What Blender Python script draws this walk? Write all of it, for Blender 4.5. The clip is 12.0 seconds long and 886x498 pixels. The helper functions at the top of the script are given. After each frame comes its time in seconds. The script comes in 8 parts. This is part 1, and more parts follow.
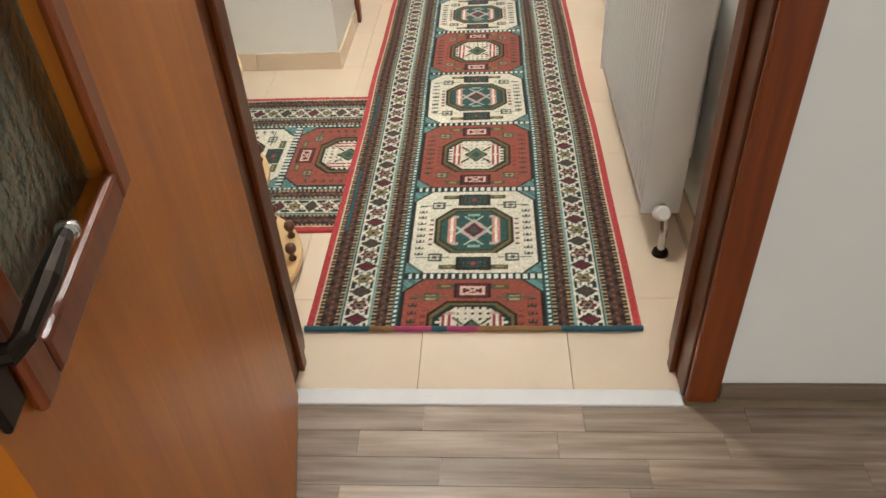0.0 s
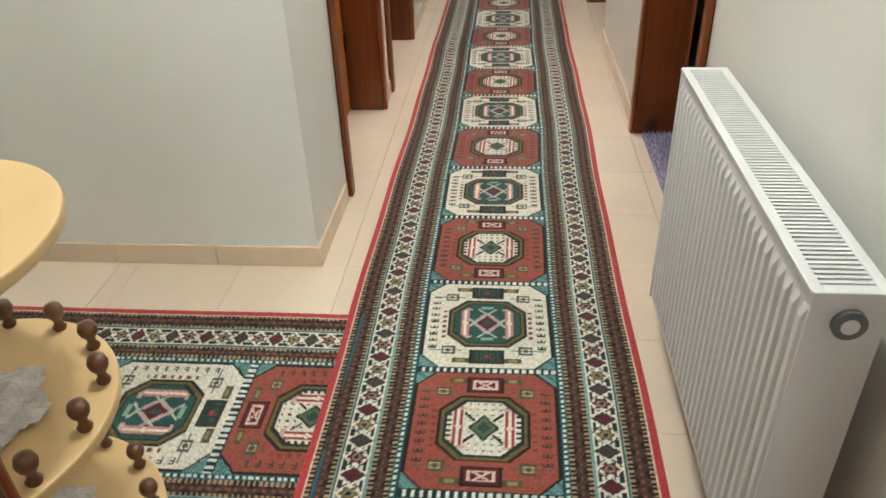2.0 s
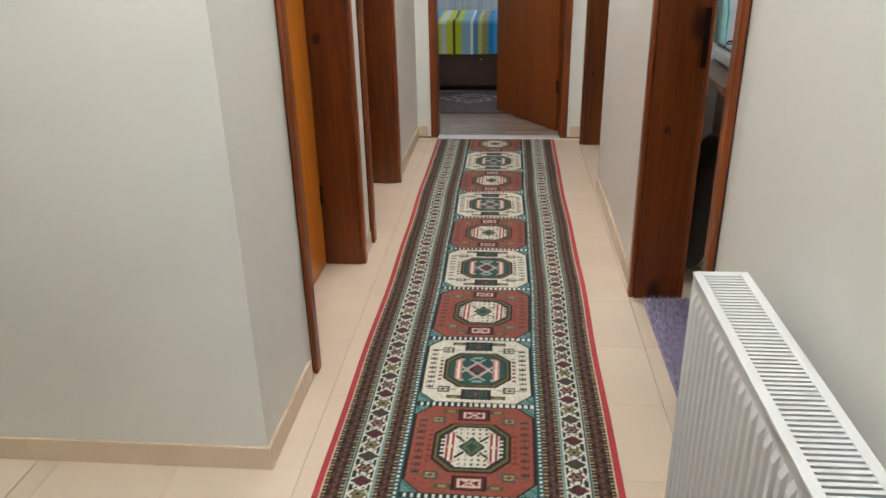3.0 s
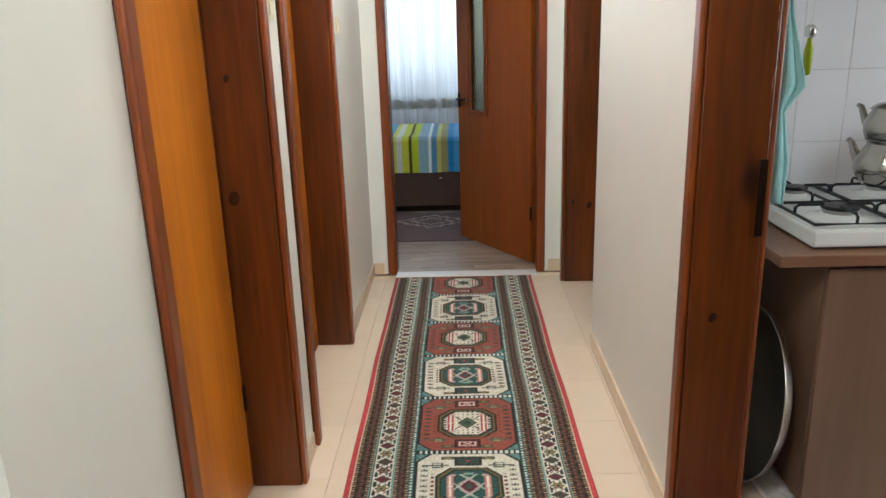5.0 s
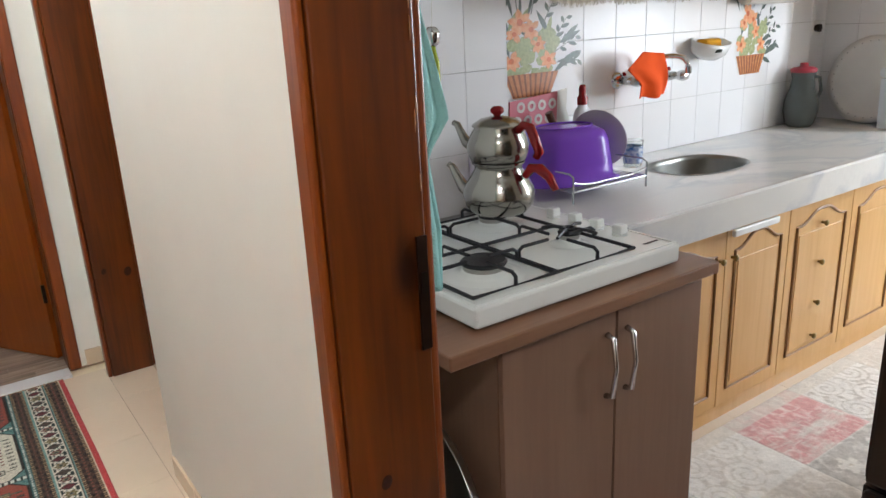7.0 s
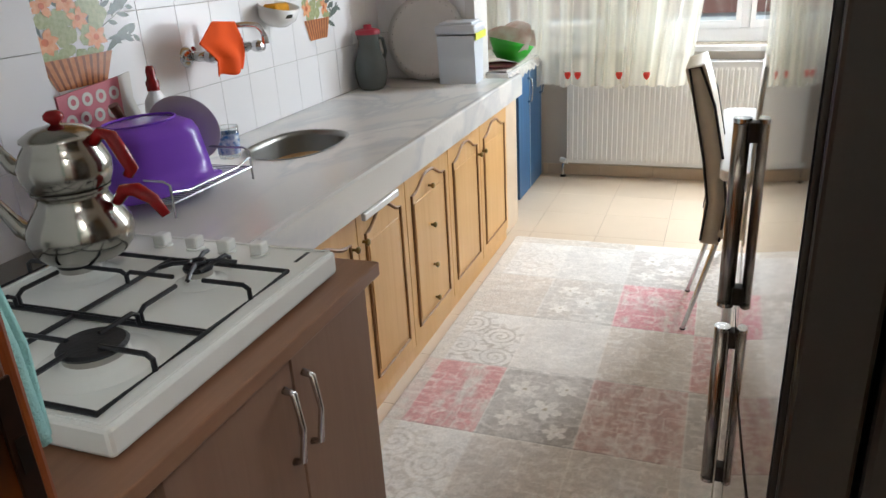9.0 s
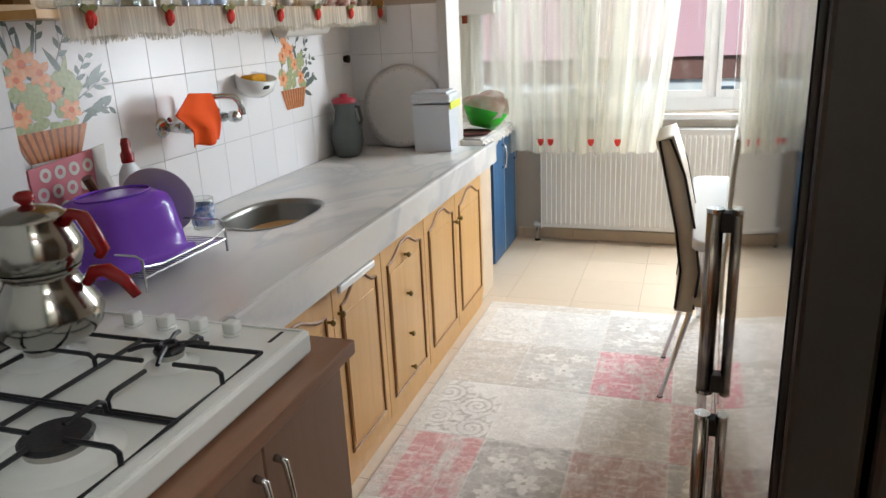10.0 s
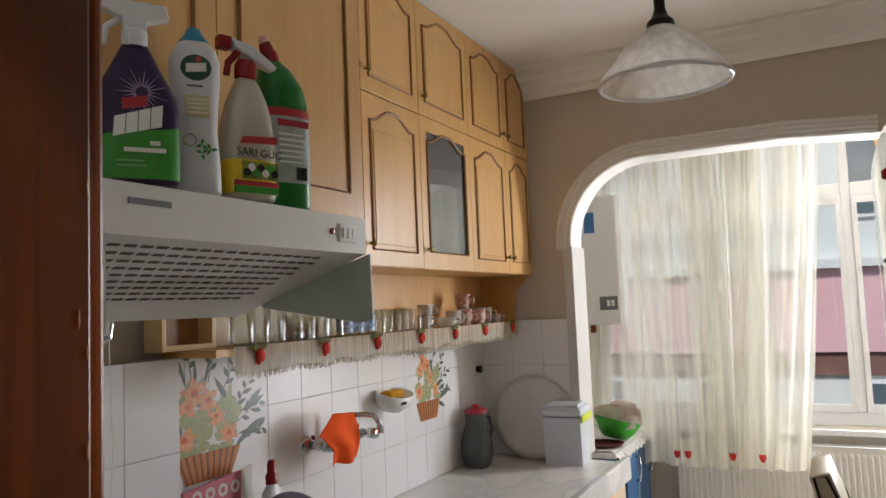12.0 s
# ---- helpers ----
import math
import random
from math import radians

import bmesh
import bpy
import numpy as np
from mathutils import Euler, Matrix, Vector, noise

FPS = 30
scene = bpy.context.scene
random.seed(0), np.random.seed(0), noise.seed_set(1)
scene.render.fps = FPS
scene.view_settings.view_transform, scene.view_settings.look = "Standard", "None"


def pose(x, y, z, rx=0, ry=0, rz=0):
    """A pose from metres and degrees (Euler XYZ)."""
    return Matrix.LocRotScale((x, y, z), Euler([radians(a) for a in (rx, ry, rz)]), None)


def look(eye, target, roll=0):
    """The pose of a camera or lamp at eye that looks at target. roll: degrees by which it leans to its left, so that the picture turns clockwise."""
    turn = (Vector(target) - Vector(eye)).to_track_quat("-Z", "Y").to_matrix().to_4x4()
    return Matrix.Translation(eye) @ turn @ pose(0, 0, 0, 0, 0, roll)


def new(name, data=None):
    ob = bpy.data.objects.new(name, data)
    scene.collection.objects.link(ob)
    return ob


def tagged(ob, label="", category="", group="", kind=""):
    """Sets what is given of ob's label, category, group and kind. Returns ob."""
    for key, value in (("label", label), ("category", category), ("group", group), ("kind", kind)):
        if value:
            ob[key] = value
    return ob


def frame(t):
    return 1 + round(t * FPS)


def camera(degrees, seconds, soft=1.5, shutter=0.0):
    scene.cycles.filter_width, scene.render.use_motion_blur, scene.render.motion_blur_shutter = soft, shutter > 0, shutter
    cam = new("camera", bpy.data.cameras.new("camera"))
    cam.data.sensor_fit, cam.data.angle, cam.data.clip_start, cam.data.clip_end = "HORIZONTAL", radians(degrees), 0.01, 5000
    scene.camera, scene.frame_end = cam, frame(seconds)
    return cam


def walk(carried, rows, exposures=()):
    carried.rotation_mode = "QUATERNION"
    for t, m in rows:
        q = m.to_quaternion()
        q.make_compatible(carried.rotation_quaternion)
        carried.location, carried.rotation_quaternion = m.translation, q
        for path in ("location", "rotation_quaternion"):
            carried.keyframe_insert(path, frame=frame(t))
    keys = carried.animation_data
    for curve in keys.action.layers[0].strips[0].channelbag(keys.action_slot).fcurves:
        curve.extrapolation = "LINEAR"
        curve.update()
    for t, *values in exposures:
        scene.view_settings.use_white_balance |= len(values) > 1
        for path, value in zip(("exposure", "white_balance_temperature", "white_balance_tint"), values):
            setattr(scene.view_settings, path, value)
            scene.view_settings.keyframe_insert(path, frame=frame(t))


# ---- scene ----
cam = camera(62.1, 12.0)
METRES, EYE, TILT, LEAN, TURN = 3.9, 1.345, 0.0, 0.0, 4.9
ROWS = [
    (0.0, 0.0, 0.0, 0.0, -2.24, -38.71, 2.79),
    (0.5, -0.0018, 0.0472, 0.0028, -4.75, -38.78, 2.43),
    (1.0, 0.0258, 0.1019, -0.0007, -1.85, -37.69, 1.59),
    (1.5, 0.0329, 0.1583, 0.0014, -0.22, -35.65, 1.43),
    (2.0, 0.0182, 0.2167, 0.0102, -0.18, -32.18, 1.8),
    (2.5, 0.0266, 0.2652, 0.014, -0.23, -27.66, 1.64),
    (3.0, 0.0359, 0.3182, 0.0223, -0.08, -23.37, 1.08),
    (5.0, 0.0316, 0.5429, 0.0419, -3.84, -16.39, 1.64),
    (5.5, 0.018, 0.6006, 0.0479, -6.8, -15.7, 2.49),
    (6.0, 0.0309, 0.6546, 0.04, -13.66, -16.08, 2.88),
    (6.5, 0.0697, 0.7137, 0.0441, -25.16, -16.9, 2.71),
    (7.0, 0.0899, 0.7774, 0.0446, -40.41, -17.59, 2.69),
    (7.5, 0.1034, 0.8213, 0.0421, -53.84, -18.31, 2.64),
    (9.5, 0.167, 0.8738, 0.0448, -77.22, -21.31, 2.76),
    (10.0, 0.1654, 0.8737, 0.0533, -76.8, -17.45, 2.63),
    (10.5, 0.1621, 0.8727, 0.0636, -74.31, -11.96, 2.7),
    (11.0, 0.1596, 0.8725, 0.0769, -71.08, -5.89, 2.7),
    (11.5, 0.1572, 0.8736, 0.0886, -68.5, -0.06, 2.51),
    (12.0, 0.1527, 0.8767, 0.0964, -67.22, 4.55, 2.37),
]
walk(cam, [(t, pose(0, 0, EYE, TILT, LEAN, TURN) @ pose(METRES * x, METRES * y, METRES * z, 90 + pitch, roll, yaw)) for t, x, y, z, yaw, pitch, roll in ROWS],
     exposures=[(0.0, 0.45, 6400, 9), (1.5, 0.4, 6150, 4), (3.0, 0.15, 5950, 8), (5.0, 0.28, 5950, 7), (6.5, 0.42, 6000, 8), (7.5, 0.1, 5900, 8), (9.5, 0.0, 6050, 8), (10.5, -0.22, 6150, 8), (11.0, -0.48, 6300, 10), (12.0, -0.45, 6500, 12)])
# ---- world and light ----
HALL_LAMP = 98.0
world = bpy.data.worlds.new("sky")
scene.world = world
world.use_nodes = True
wn = world.node_tree.nodes
sky = wn.new("ShaderNodeTexSky")
sky.sky_type = "NISHITA"
sky.sun_disc = False
sky.sun_elevation, sky.sun_rotation = radians(50), radians(-90)
world.node_tree.links.new(sky.outputs[0], wn["Background"].inputs[0])
wn["Background"].inputs[1].default_value = 0.15


def area_light(name, at, aim, w, h, watts, colour):
    d = bpy.data.lights.new(name, "AREA")
    d.shape, d.size, d.size_y, d.energy, d.color = "RECTANGLE", w, h, watts, colour
    ob = new(name, d)
    ob.matrix_world = look(at, aim)
    return ob


# area lamps added in place of daylight at the windows; daylight_sky hangs outside above
area_light("daylight_kitchen", (5.30, 2.94, 1.80), (0.9, 4.1, 1.5), 0.36, 1.8, 80, (0.93, 0.97, 1.0))
area_light("daylight_sky", (7.0, 4.0, 4.3), (5.3, 4.0, 1.7), 3.0, 1.6, 155, (0.95, 0.98, 1.0))
# the front room's window is unseen; this lamp is added to brighten the hall
area_light("fill_light_room", (0.6, -3.02, 1.58), (0.3, 1.2, 1.2), 2.0, 1.3, 36, (1.0, 0.97, 0.93))
area_light("daylight_bedroom", (-0.55, 9.72, 1.7), (-0.5, 6.6, 1.2), 2.1, 1.4, 20, (0.9, 0.95, 1.0))
sun_data = bpy.data.lights.new("sun", "SUN")
sun_data.energy, sun_data.angle, sun_data.color = 5.0, radians(10), (1.0, 0.97, 0.92)
sun = new("sun", sun_data)
sun.matrix_world = look((0, 0, 30), (25, 0, 0))
# ---- helpers for building ----
def part(name, bm, material, parent=None, label="", smooth=False):
    """One bmesh as one mesh object, in the parent's own space."""
    me = bpy.data.meshes.new(name)
    bmesh.ops.recalc_face_normals(bm, faces=bm.faces)
    bm.to_mesh(me)
    bm.free()
    if material:
        me.materials.append(material)
    if smooth:
        for p in me.polygons:
            p.use_smooth = True
    ob = new(name, me)
    ob.parent = parent
    if label:
        tagged(ob, label)
    return ob


def thing(name, at=(0, 0, 0), label="", category="", group="", kind="", rz=0.0):
    ob = new(name)
    ob.empty_display_size = 0.1
    ob.matrix_basis = pose(at[0], at[1], at[2], 0, 0, rz)
    return tagged(ob, label, category, group, kind)


def shared(name, me, m, parent):
    """One more object on a shared mesh."""
    ob = new(name, me)
    ob.matrix_basis = m
    ob.parent = parent
    return ob


def box(x0, y0, z0, x1, y1, z1, bevel=0.0, seg=2, bm=None):
    own = bmesh.new()
    vs = bmesh.ops.create_cube(own, size=1.0)["verts"]
    for v in vs:
        v.co = Vector(((x0 + x1) / 2 + v.co.x * (x1 - x0), (y0 + y1) / 2 + v.co.y * (y1 - y0), (z0 + z1) / 2 + v.co.z * (z1 - z0)))
    if bevel:
        bmesh.ops.bevel(own, geom=own.edges[:], offset=bevel, segments=seg, affect="EDGES", profile=0.5)
    return merge(bm, own)


def merge(bm, own):
    if bm is None:
        return own
    me = bpy.data.meshes.new("tmp")
    own.to_mesh(me)
    own.free()
    bm.from_mesh(me)
    bpy.data.meshes.remove(me)
    return bm


def boxes(*rows, bevel=0.0):
    bm = bmesh.new()
    for r in rows:
        box(*r, bevel=bevel, bm=bm)
    return bm


def lathe(profile, at=(0, 0, 0), n=32, bm=None, sx=1.0, sy=1.0):
    """A turned shape from (radius, height) pairs."""
    bm = bm or bmesh.new()
    rings = []
    for r, z in profile:
        if r < 1e-5:
            rings.append([bm.verts.new((at[0], at[1], at[2] + z))])
        else:
            rings.append([bm.verts.new((at[0] + sx * r * math.cos(2 * math.pi * i / n), at[1] + sy * r * math.sin(2 * math.pi * i / n), at[2] + z)) for i in range(n)])
    for a, b in zip(rings, rings[1:]):
        for i in range(n):
            j = (i + 1) % n
            if len(a) == 1 and len(b) > 1:
                bm.faces.new((a[0], b[i], b[j]))
            elif len(b) == 1 and len(a) > 1:
                bm.faces.new((a[i], a[j], b[0]))
            elif len(a) > 1:
                bm.faces.new((a[i], a[j], b[j], b[i]))
    return bm


def tube(points, r, n=10, closed=False, bm=None, radii=None):
    """A round bar along points."""
    bm = bm or bmesh.new()
    pts = [Vector(p) for p in points]
    rings, side = [], None
    for i, p in enumerate(pts):
        if closed:
            d = pts[(i + 1) % len(pts)] - pts[i - 1]
        else:
            d = pts[min(i + 1, len(pts) - 1)] - pts[max(i - 1, 0)]
        d.normalize()
        if side is None:
            side = d.cross(Vector((0, 0, 1)) if abs(d.z) < 0.9 else Vector((1, 0, 0))).normalized()
        else:
            side = (side - d * side.dot(d)).normalized()
        up = d.cross(side)
        rr = radii[i] if radii else r
        rings.append([bm.verts.new(p + rr * (math.cos(2 * math.pi * k / n) * side + math.sin(2 * math.pi * k / n) * up)) for k in range(n)])
    for a, b in zip(rings, rings[1:] + rings[:1] if closed else rings[1:]):
        for k in range(n):
            bm.faces.new((a[k], a[(k + 1) % n], b[(k + 1) % n], b[k]))
    if not closed:
        bm.faces.new(rings[0][::-1])
        bm.faces.new(rings[-1])
    return bm


def arc(cx, cy, r, a0, a1, n=8):
    return [(cx + r * math.cos(radians(a0 + (a1 - a0) * i / n)), cy + r * math.sin(radians(a0 + (a1 - a0) * i / n))) for i in range(n + 1)]


def prism(outline, axis, lo, hi, bm=None, bevel=0.0):
    """A flat outline of (a, b) pairs pushed from lo to hi along an axis."""
    own = bmesh.new()
    put = {"x": lambda a, b, c: (c, a, b), "y": lambda a, b, c: (a, c, b), "z": lambda a, b, c: (a, b, c)}[axis]
    one = [own.verts.new(put(a, b, lo)) for a, b in outline]
    two = [own.verts.new(put(a, b, hi)) for a, b in outline]
    own.faces.new(one[::-1])
    own.faces.new(two)
    for i in range(len(one)):
        j = (i + 1) % len(one)
        own.faces.new((one[i], one[j], two[j], two[i]))
    bmesh.ops.recalc_face_normals(own, faces=own.faces)
    if bevel:
        ring = [e for e in own.edges if all(len(f.verts) == 4 for f in e.link_faces) is False]
        bmesh.ops.bevel(own, geom=ring, offset=bevel, segments=2, affect="EDGES", profile=0.5)
    return merge(bm, own)


def sheet(nx, ny, where, bm=None):
    """A grid of quads; where(u, v) gives each corner."""
    bm = bm or bmesh.new()
    g = [[bm.verts.new(where(i / nx, j / ny)) for j in range(ny + 1)] for i in range(nx + 1)]
    for i in range(nx):
        for j in range(ny):
            bm.faces.new((g[i][j], g[i + 1][j], g[i + 1][j + 1], g[i][j + 1]))
    return bm


# ---- materials ----
def rgb(h):
    """A colour from its screen code."""
    return tuple((c / 12.92 if c <= 0.04045 else ((c + 0.055) / 1.055) ** 2.4) for c in (int(h[i:i + 2], 16) / 255 for i in (0, 2, 4))) + (1.0,)


def mat(name, base, rough=0.5, metal=0.0, vary=0.08, scale=6.0, stretch=(1, 1, 1), bump=0.0, bump_scale=120.0, second=None, stain=0.0, coat=0.0, island=0.0, per_object=0.0, trans=0.0, ior=1.45, sheen=0.0, spec=0.5):
    """A surface with two scales of variation and a fine relief."""
    m = bpy.data.materials.new(name)
    m.use_nodes = True
    nt = m.node_tree
    n, l = nt.nodes, nt.links
    b = n["Principled BSDF"]
    base = rgb(base) if isinstance(base, str) else base
    co = n.new("ShaderNodeTexCoord")
    mp = n.new("ShaderNodeMapping")
    mp.inputs["Scale"].default_value = stretch
    l.new(co.outputs["Object"], mp.inputs[0])
    big = n.new("ShaderNodeTexNoise")
    big.inputs["Scale"].default_value, big.inputs["Detail"].default_value = scale, 5
    l.new(mp.outputs[0], big.inputs["Vector"])
    ramp = n.new("ShaderNodeMapRange")
    ramp.inputs[1].default_value, ramp.inputs[2].default_value = 0.3, 0.7
    l.new(big.outputs[0], ramp.inputs[0])
    mix = n.new("ShaderNodeMix")
    mix.data_type = "RGBA"
    lo = tuple(c * (1 - vary) for c in base[:3]) + (1,)
    hi = tuple(min(1, c * (1 + vary)) for c in base[:3]) + (1,)
    if second:
        hi = rgb(second) if isinstance(second, str) else second
        lo = base
    mix.inputs[6].default_value, mix.inputs[7].default_value = lo, hi
    l.new(ramp.outputs[0], mix.inputs[0])
    colour = mix.outputs[2]
    if stain:
        st = n.new("ShaderNodeTexNoise")
        st.inputs["Scale"].default_value, st.inputs["Detail"].default_value = 1.3, 6
        l.new(co.outputs["Object"], st.inputs["Vector"])
        sr = n.new("ShaderNodeMapRange")
        sr.inputs[1].default_value, sr.inputs[2].default_value, sr.inputs[3].default_value, sr.inputs[4].default_value = 0.35, 0.7, 1.0, 1.0 - stain
        l.new(st.outputs[0], sr.inputs[0])
        mu = n.new("ShaderNodeVectorMath")
        mu.operation = "SCALE"
        l.new(colour, mu.inputs[0])
        l.new(sr.outputs[0], mu.inputs[3])
        colour = mu.outputs[0]
    if island or per_object:
        src = n.new("ShaderNodeObjectInfo").outputs["Random"] if per_object else n.new("ShaderNodeNewGeometry").outputs["Random Per Island"]
        amount = per_object or island
        ir = n.new("ShaderNodeMapRange")
        ir.inputs[3].default_value, ir.inputs[4].default_value = 1 - amount, 1 + amount
        l.new(src, ir.inputs[0])
        mu2 = n.new("ShaderNodeVectorMath")
        mu2.operation = "SCALE"
        l.new(colour, mu2.inputs[0])
        l.new(ir.outputs[0], mu2.inputs[3])
        colour = mu2.outputs[0]
    l.new(colour, b.inputs["Base Color"])
    rr = n.new("ShaderNodeMapRange")
    rr.inputs[3].default_value, rr.inputs[4].default_value = max(0.02, rough * 0.85), min(1, rough * 1.15)
    l.new(big.outputs[0], rr.inputs[0])
    l.new(rr.outputs[0], b.inputs["Roughness"])
    b.inputs["Metallic"].default_value = metal
    b.inputs["Specular IOR Level"].default_value = spec
    b.inputs["IOR"].default_value = ior
    if trans:
        b.inputs["Transmission Weight"].default_value = trans
    if coat:
        b.inputs["Coat Weight"].default_value, b.inputs["Coat Roughness"].default_value = coat, 0.12
    if sheen:
        b.inputs["Sheen Weight"].default_value = sheen
    if bump:
        fn = n.new("ShaderNodeTexNoise")
        fn.inputs["Scale"].default_value, fn.inputs["Detail"].default_value = bump_scale, 4
        l.new(mp.outputs[0], fn.inputs["Vector"])
        bp = n.new("ShaderNodeBump")
        bp.inputs["Strength"].default_value, bp.inputs["Distance"].default_value = bump, 0.004
        l.new(fn.outputs[0], bp.inputs["Height"])
        l.new(bp.outputs[0], b.inputs["Normal"])
    return m


def wood(name, dark, light, rough=0.35, along="z", scale=9.0, coat=0.3, knots=False):
    """Varnished timber with grain along one axis."""
    m = bpy.data.materials.new(name)
    m.use_nodes = True
    n, l = m.node_tree.nodes, m.node_tree.links
    b = n["Principled BSDF"]
    co = n.new("ShaderNodeTexCoord")
    mp = n.new("ShaderNodeMapping")
    mp.inputs["Scale"].default_value = {"x": (0.06, 1, 1), "y": (1, 0.06, 1), "z": (1, 1, 0.06)}[along]
    l.new(co.outputs["Object"], mp.inputs[0])
    grain = n.new("ShaderNodeTexNoise")
    grain.inputs["Scale"].default_value, grain.inputs["Detail"].default_value, grain.inputs["Distortion"].default_value = scale * 6, 6, 0.6
    l.new(mp.outputs[0], grain.inputs["Vector"])
    broad = n.new("ShaderNodeTexNoise")
    broad.inputs["Scale"].default_value, broad.inputs["Detail"].default_value = scale, 3
    l.new(mp.outputs[0], broad.inputs["Vector"])
    add = n.new("ShaderNodeMath")
    add.inputs[1].default_value = 0.5
    add.operation = "MULTIPLY_ADD"
    l.new(broad.outputs[0], add.inputs[0])
    half = n.new("ShaderNodeMath")
    half.operation = "MULTIPLY"
    half.inputs[1].default_value = 0.5
    l.new(grain.outputs[0], half.inputs[0])
    l.new(half.outputs[0], add.inputs[2])
    ramp = n.new("ShaderNodeValToRGB")
    ramp.color_ramp.elements[0].position, ramp.color_ramp.elements[1].position = 0.36, 0.64
    ramp.color_ramp.elements[0].color, ramp.color_ramp.elements[1].color = rgb(dark), rgb(light)
    l.new(add.outputs[0], ramp.inputs[0])
    colour = ramp.outputs[0]
    if knots:
        kp = n.new("ShaderNodeMapping")
        kp.inputs["Scale"].default_value = {"x": (0.45, 1, 1), "y": (1, 0.45, 1), "z": (1, 1, 0.45)}[along]
        l.new(co.outputs["Object"], kp.inputs[0])
        vo = n.new("ShaderNodeTexVoronoi")
        vo.inputs["Scale"].default_value = 4.0
        l.new(kp.outputs[0], vo.inputs["Vector"])
        kr = n.new("ShaderNodeMapRange")
        kr.inputs[1].default_value, kr.inputs[2].default_value, kr.inputs[3].default_value, kr.inputs[4].default_value = 0.06, 0.15, 0.22, 1.0
        l.new(vo.outputs["Distance"], kr.inputs[0])
        mu = n.new("ShaderNodeVectorMath")
        mu.operation = "SCALE"
        l.new(colour, mu.inputs[0])
        l.new(kr.outputs[0], mu.inputs[3])
        colour = mu.outputs[0]
    l.new(colour, b.inputs["Base Color"])
    b.inputs["Roughness"].default_value = rough
    b.inputs["Coat Weight"].default_value, b.inputs["Coat Roughness"].default_value = coat, 0.2
    bp = n.new("ShaderNodeBump")
    bp.inputs["Strength"].default_value, bp.inputs["Distance"].default_value = 0.12, 0.002
    l.new(grain.outputs[0], bp.inputs["Height"])
    l.new(bp.outputs[0], b.inputs["Normal"])
    return m


PAINT = mat("wall_paint", "EAE9E2", 0.6, vary=0.025, scale=2.2, bump=0.12, bump_scale=35, stain=0.03)
CEILING = mat("ceiling_paint", "EFEEEA", 0.8, vary=0.02, scale=2, bump=0.1, bump_scale=60)
KITCHEN_PAINT = mat("kitchen_paint", "C9BFB2", 0.6, vary=0.03, scale=2, bump=0.12, bump_scale=40)
TILE_FLOOR = mat("cream_tile", "E1CFB8", 0.16, vary=0.03, scale=3, per_object=0.03, spec=0.5)
SKIRT = mat("cream_skirting_tile", "DCC8AE", 0.25, vary=0.04, scale=5, per_object=0.04)
GROUT = mat("grout", "D9C8AA", 0.85, vary=0.08, scale=20)
DOORWOOD = wood("red_brown_door_veneer", "9C5406", "B96B0C", 0.42, "z", 6, 0.03)
DARKVENEER = wood("dark_red_brown_veneer", "7C3906", "934A0A", 0.42, "z", 6, 0.03)
FRAMEWOOD = wood("dark_varnished_pine", "492003", "6E3305", 0.34, "z", 8, coat=0.12, knots=True)
MARBLE_SILL = mat("white_threshold_marble", "E4E4E4", 0.25, vary=0.04, scale=8)
RADWHITE = mat("white_radiator_enamel", "E6E7E6", 0.3, vary=0.015, scale=3)
CABWOOD = wood("light_beech_front", "D0A05F", "DBAF72", 0.38, "z", 7, 0.12)
WHITEMETAL = mat("white_enamel", "EDEDEA", 0.2, vary=0.01)
# ---- woven patterns ----
def lin(h):
    return np.array(rgb(h)[:3])


def woven(name, w, length, cell, colours, height, parent=None, rough=0.95, wave=0.0, sway=0.0):
    """A pile cloth as a fine grid, with a colour for every knot. It lies with x across and y along, from the origin."""
    nx, ny = int(round(w / cell)), int(round(length / cell))
    u, v = np.meshgrid(np.linspace(0, w, nx + 1), np.linspace(0, length, ny + 1), indexing="xy")
    col = colours(u, v)
    rng = np.random.default_rng(5)
    z = height + rng.normal(0, 0.0006, u.shape) + wave * np.sin(v * 9.0 + u * 2) * np.sin(u * 5 + v * 1.3)
    z[0, :], z[-1, :], z[:, 0], z[:, -1] = 0.001, 0.001, 0.001, 0.001
    side = sway * (np.sin(v * 2.6) + 0.5 * np.sin(v * 7.1 + 1.0)) * np.sin(np.pi * np.clip(v / length, 0, 1)) ** 0.5
    co = np.stack([u + side, v, z], -1).reshape(-1, 3)
    i = (np.arange(ny)[:, None] * (nx + 1) + np.arange(nx)[None, :]).ravel()
    faces = np.stack([i, i + 1, i + nx + 2, i + nx + 1], -1)
    me = bpy.data.meshes.new(name)
    me.vertices.add(len(co))
    me.vertices.foreach_set("co", co.astype(np.float32).ravel())
    me.loops.add(faces.size)
    me.loops.foreach_set("vertex_index", faces.astype(np.int32).ravel())
    me.polygons.add(len(faces))
    me.polygons.foreach_set("loop_start", np.arange(0, faces.size, 4, dtype=np.int32))
    me.polygons.foreach_set("loop_total", np.full(len(faces), 4, dtype=np.int32))
    me.update()
    at = me.color_attributes.new("yarn", "FLOAT_COLOR", "POINT")
    at.data.foreach_set("color", np.concatenate([col.reshape(-1, 3), np.ones((col.size // 3, 1))], 1).astype(np.float32).ravel())
    me.materials.append(yarn(rough))
    ob = new(name, me)
    ob.parent = parent
    return ob


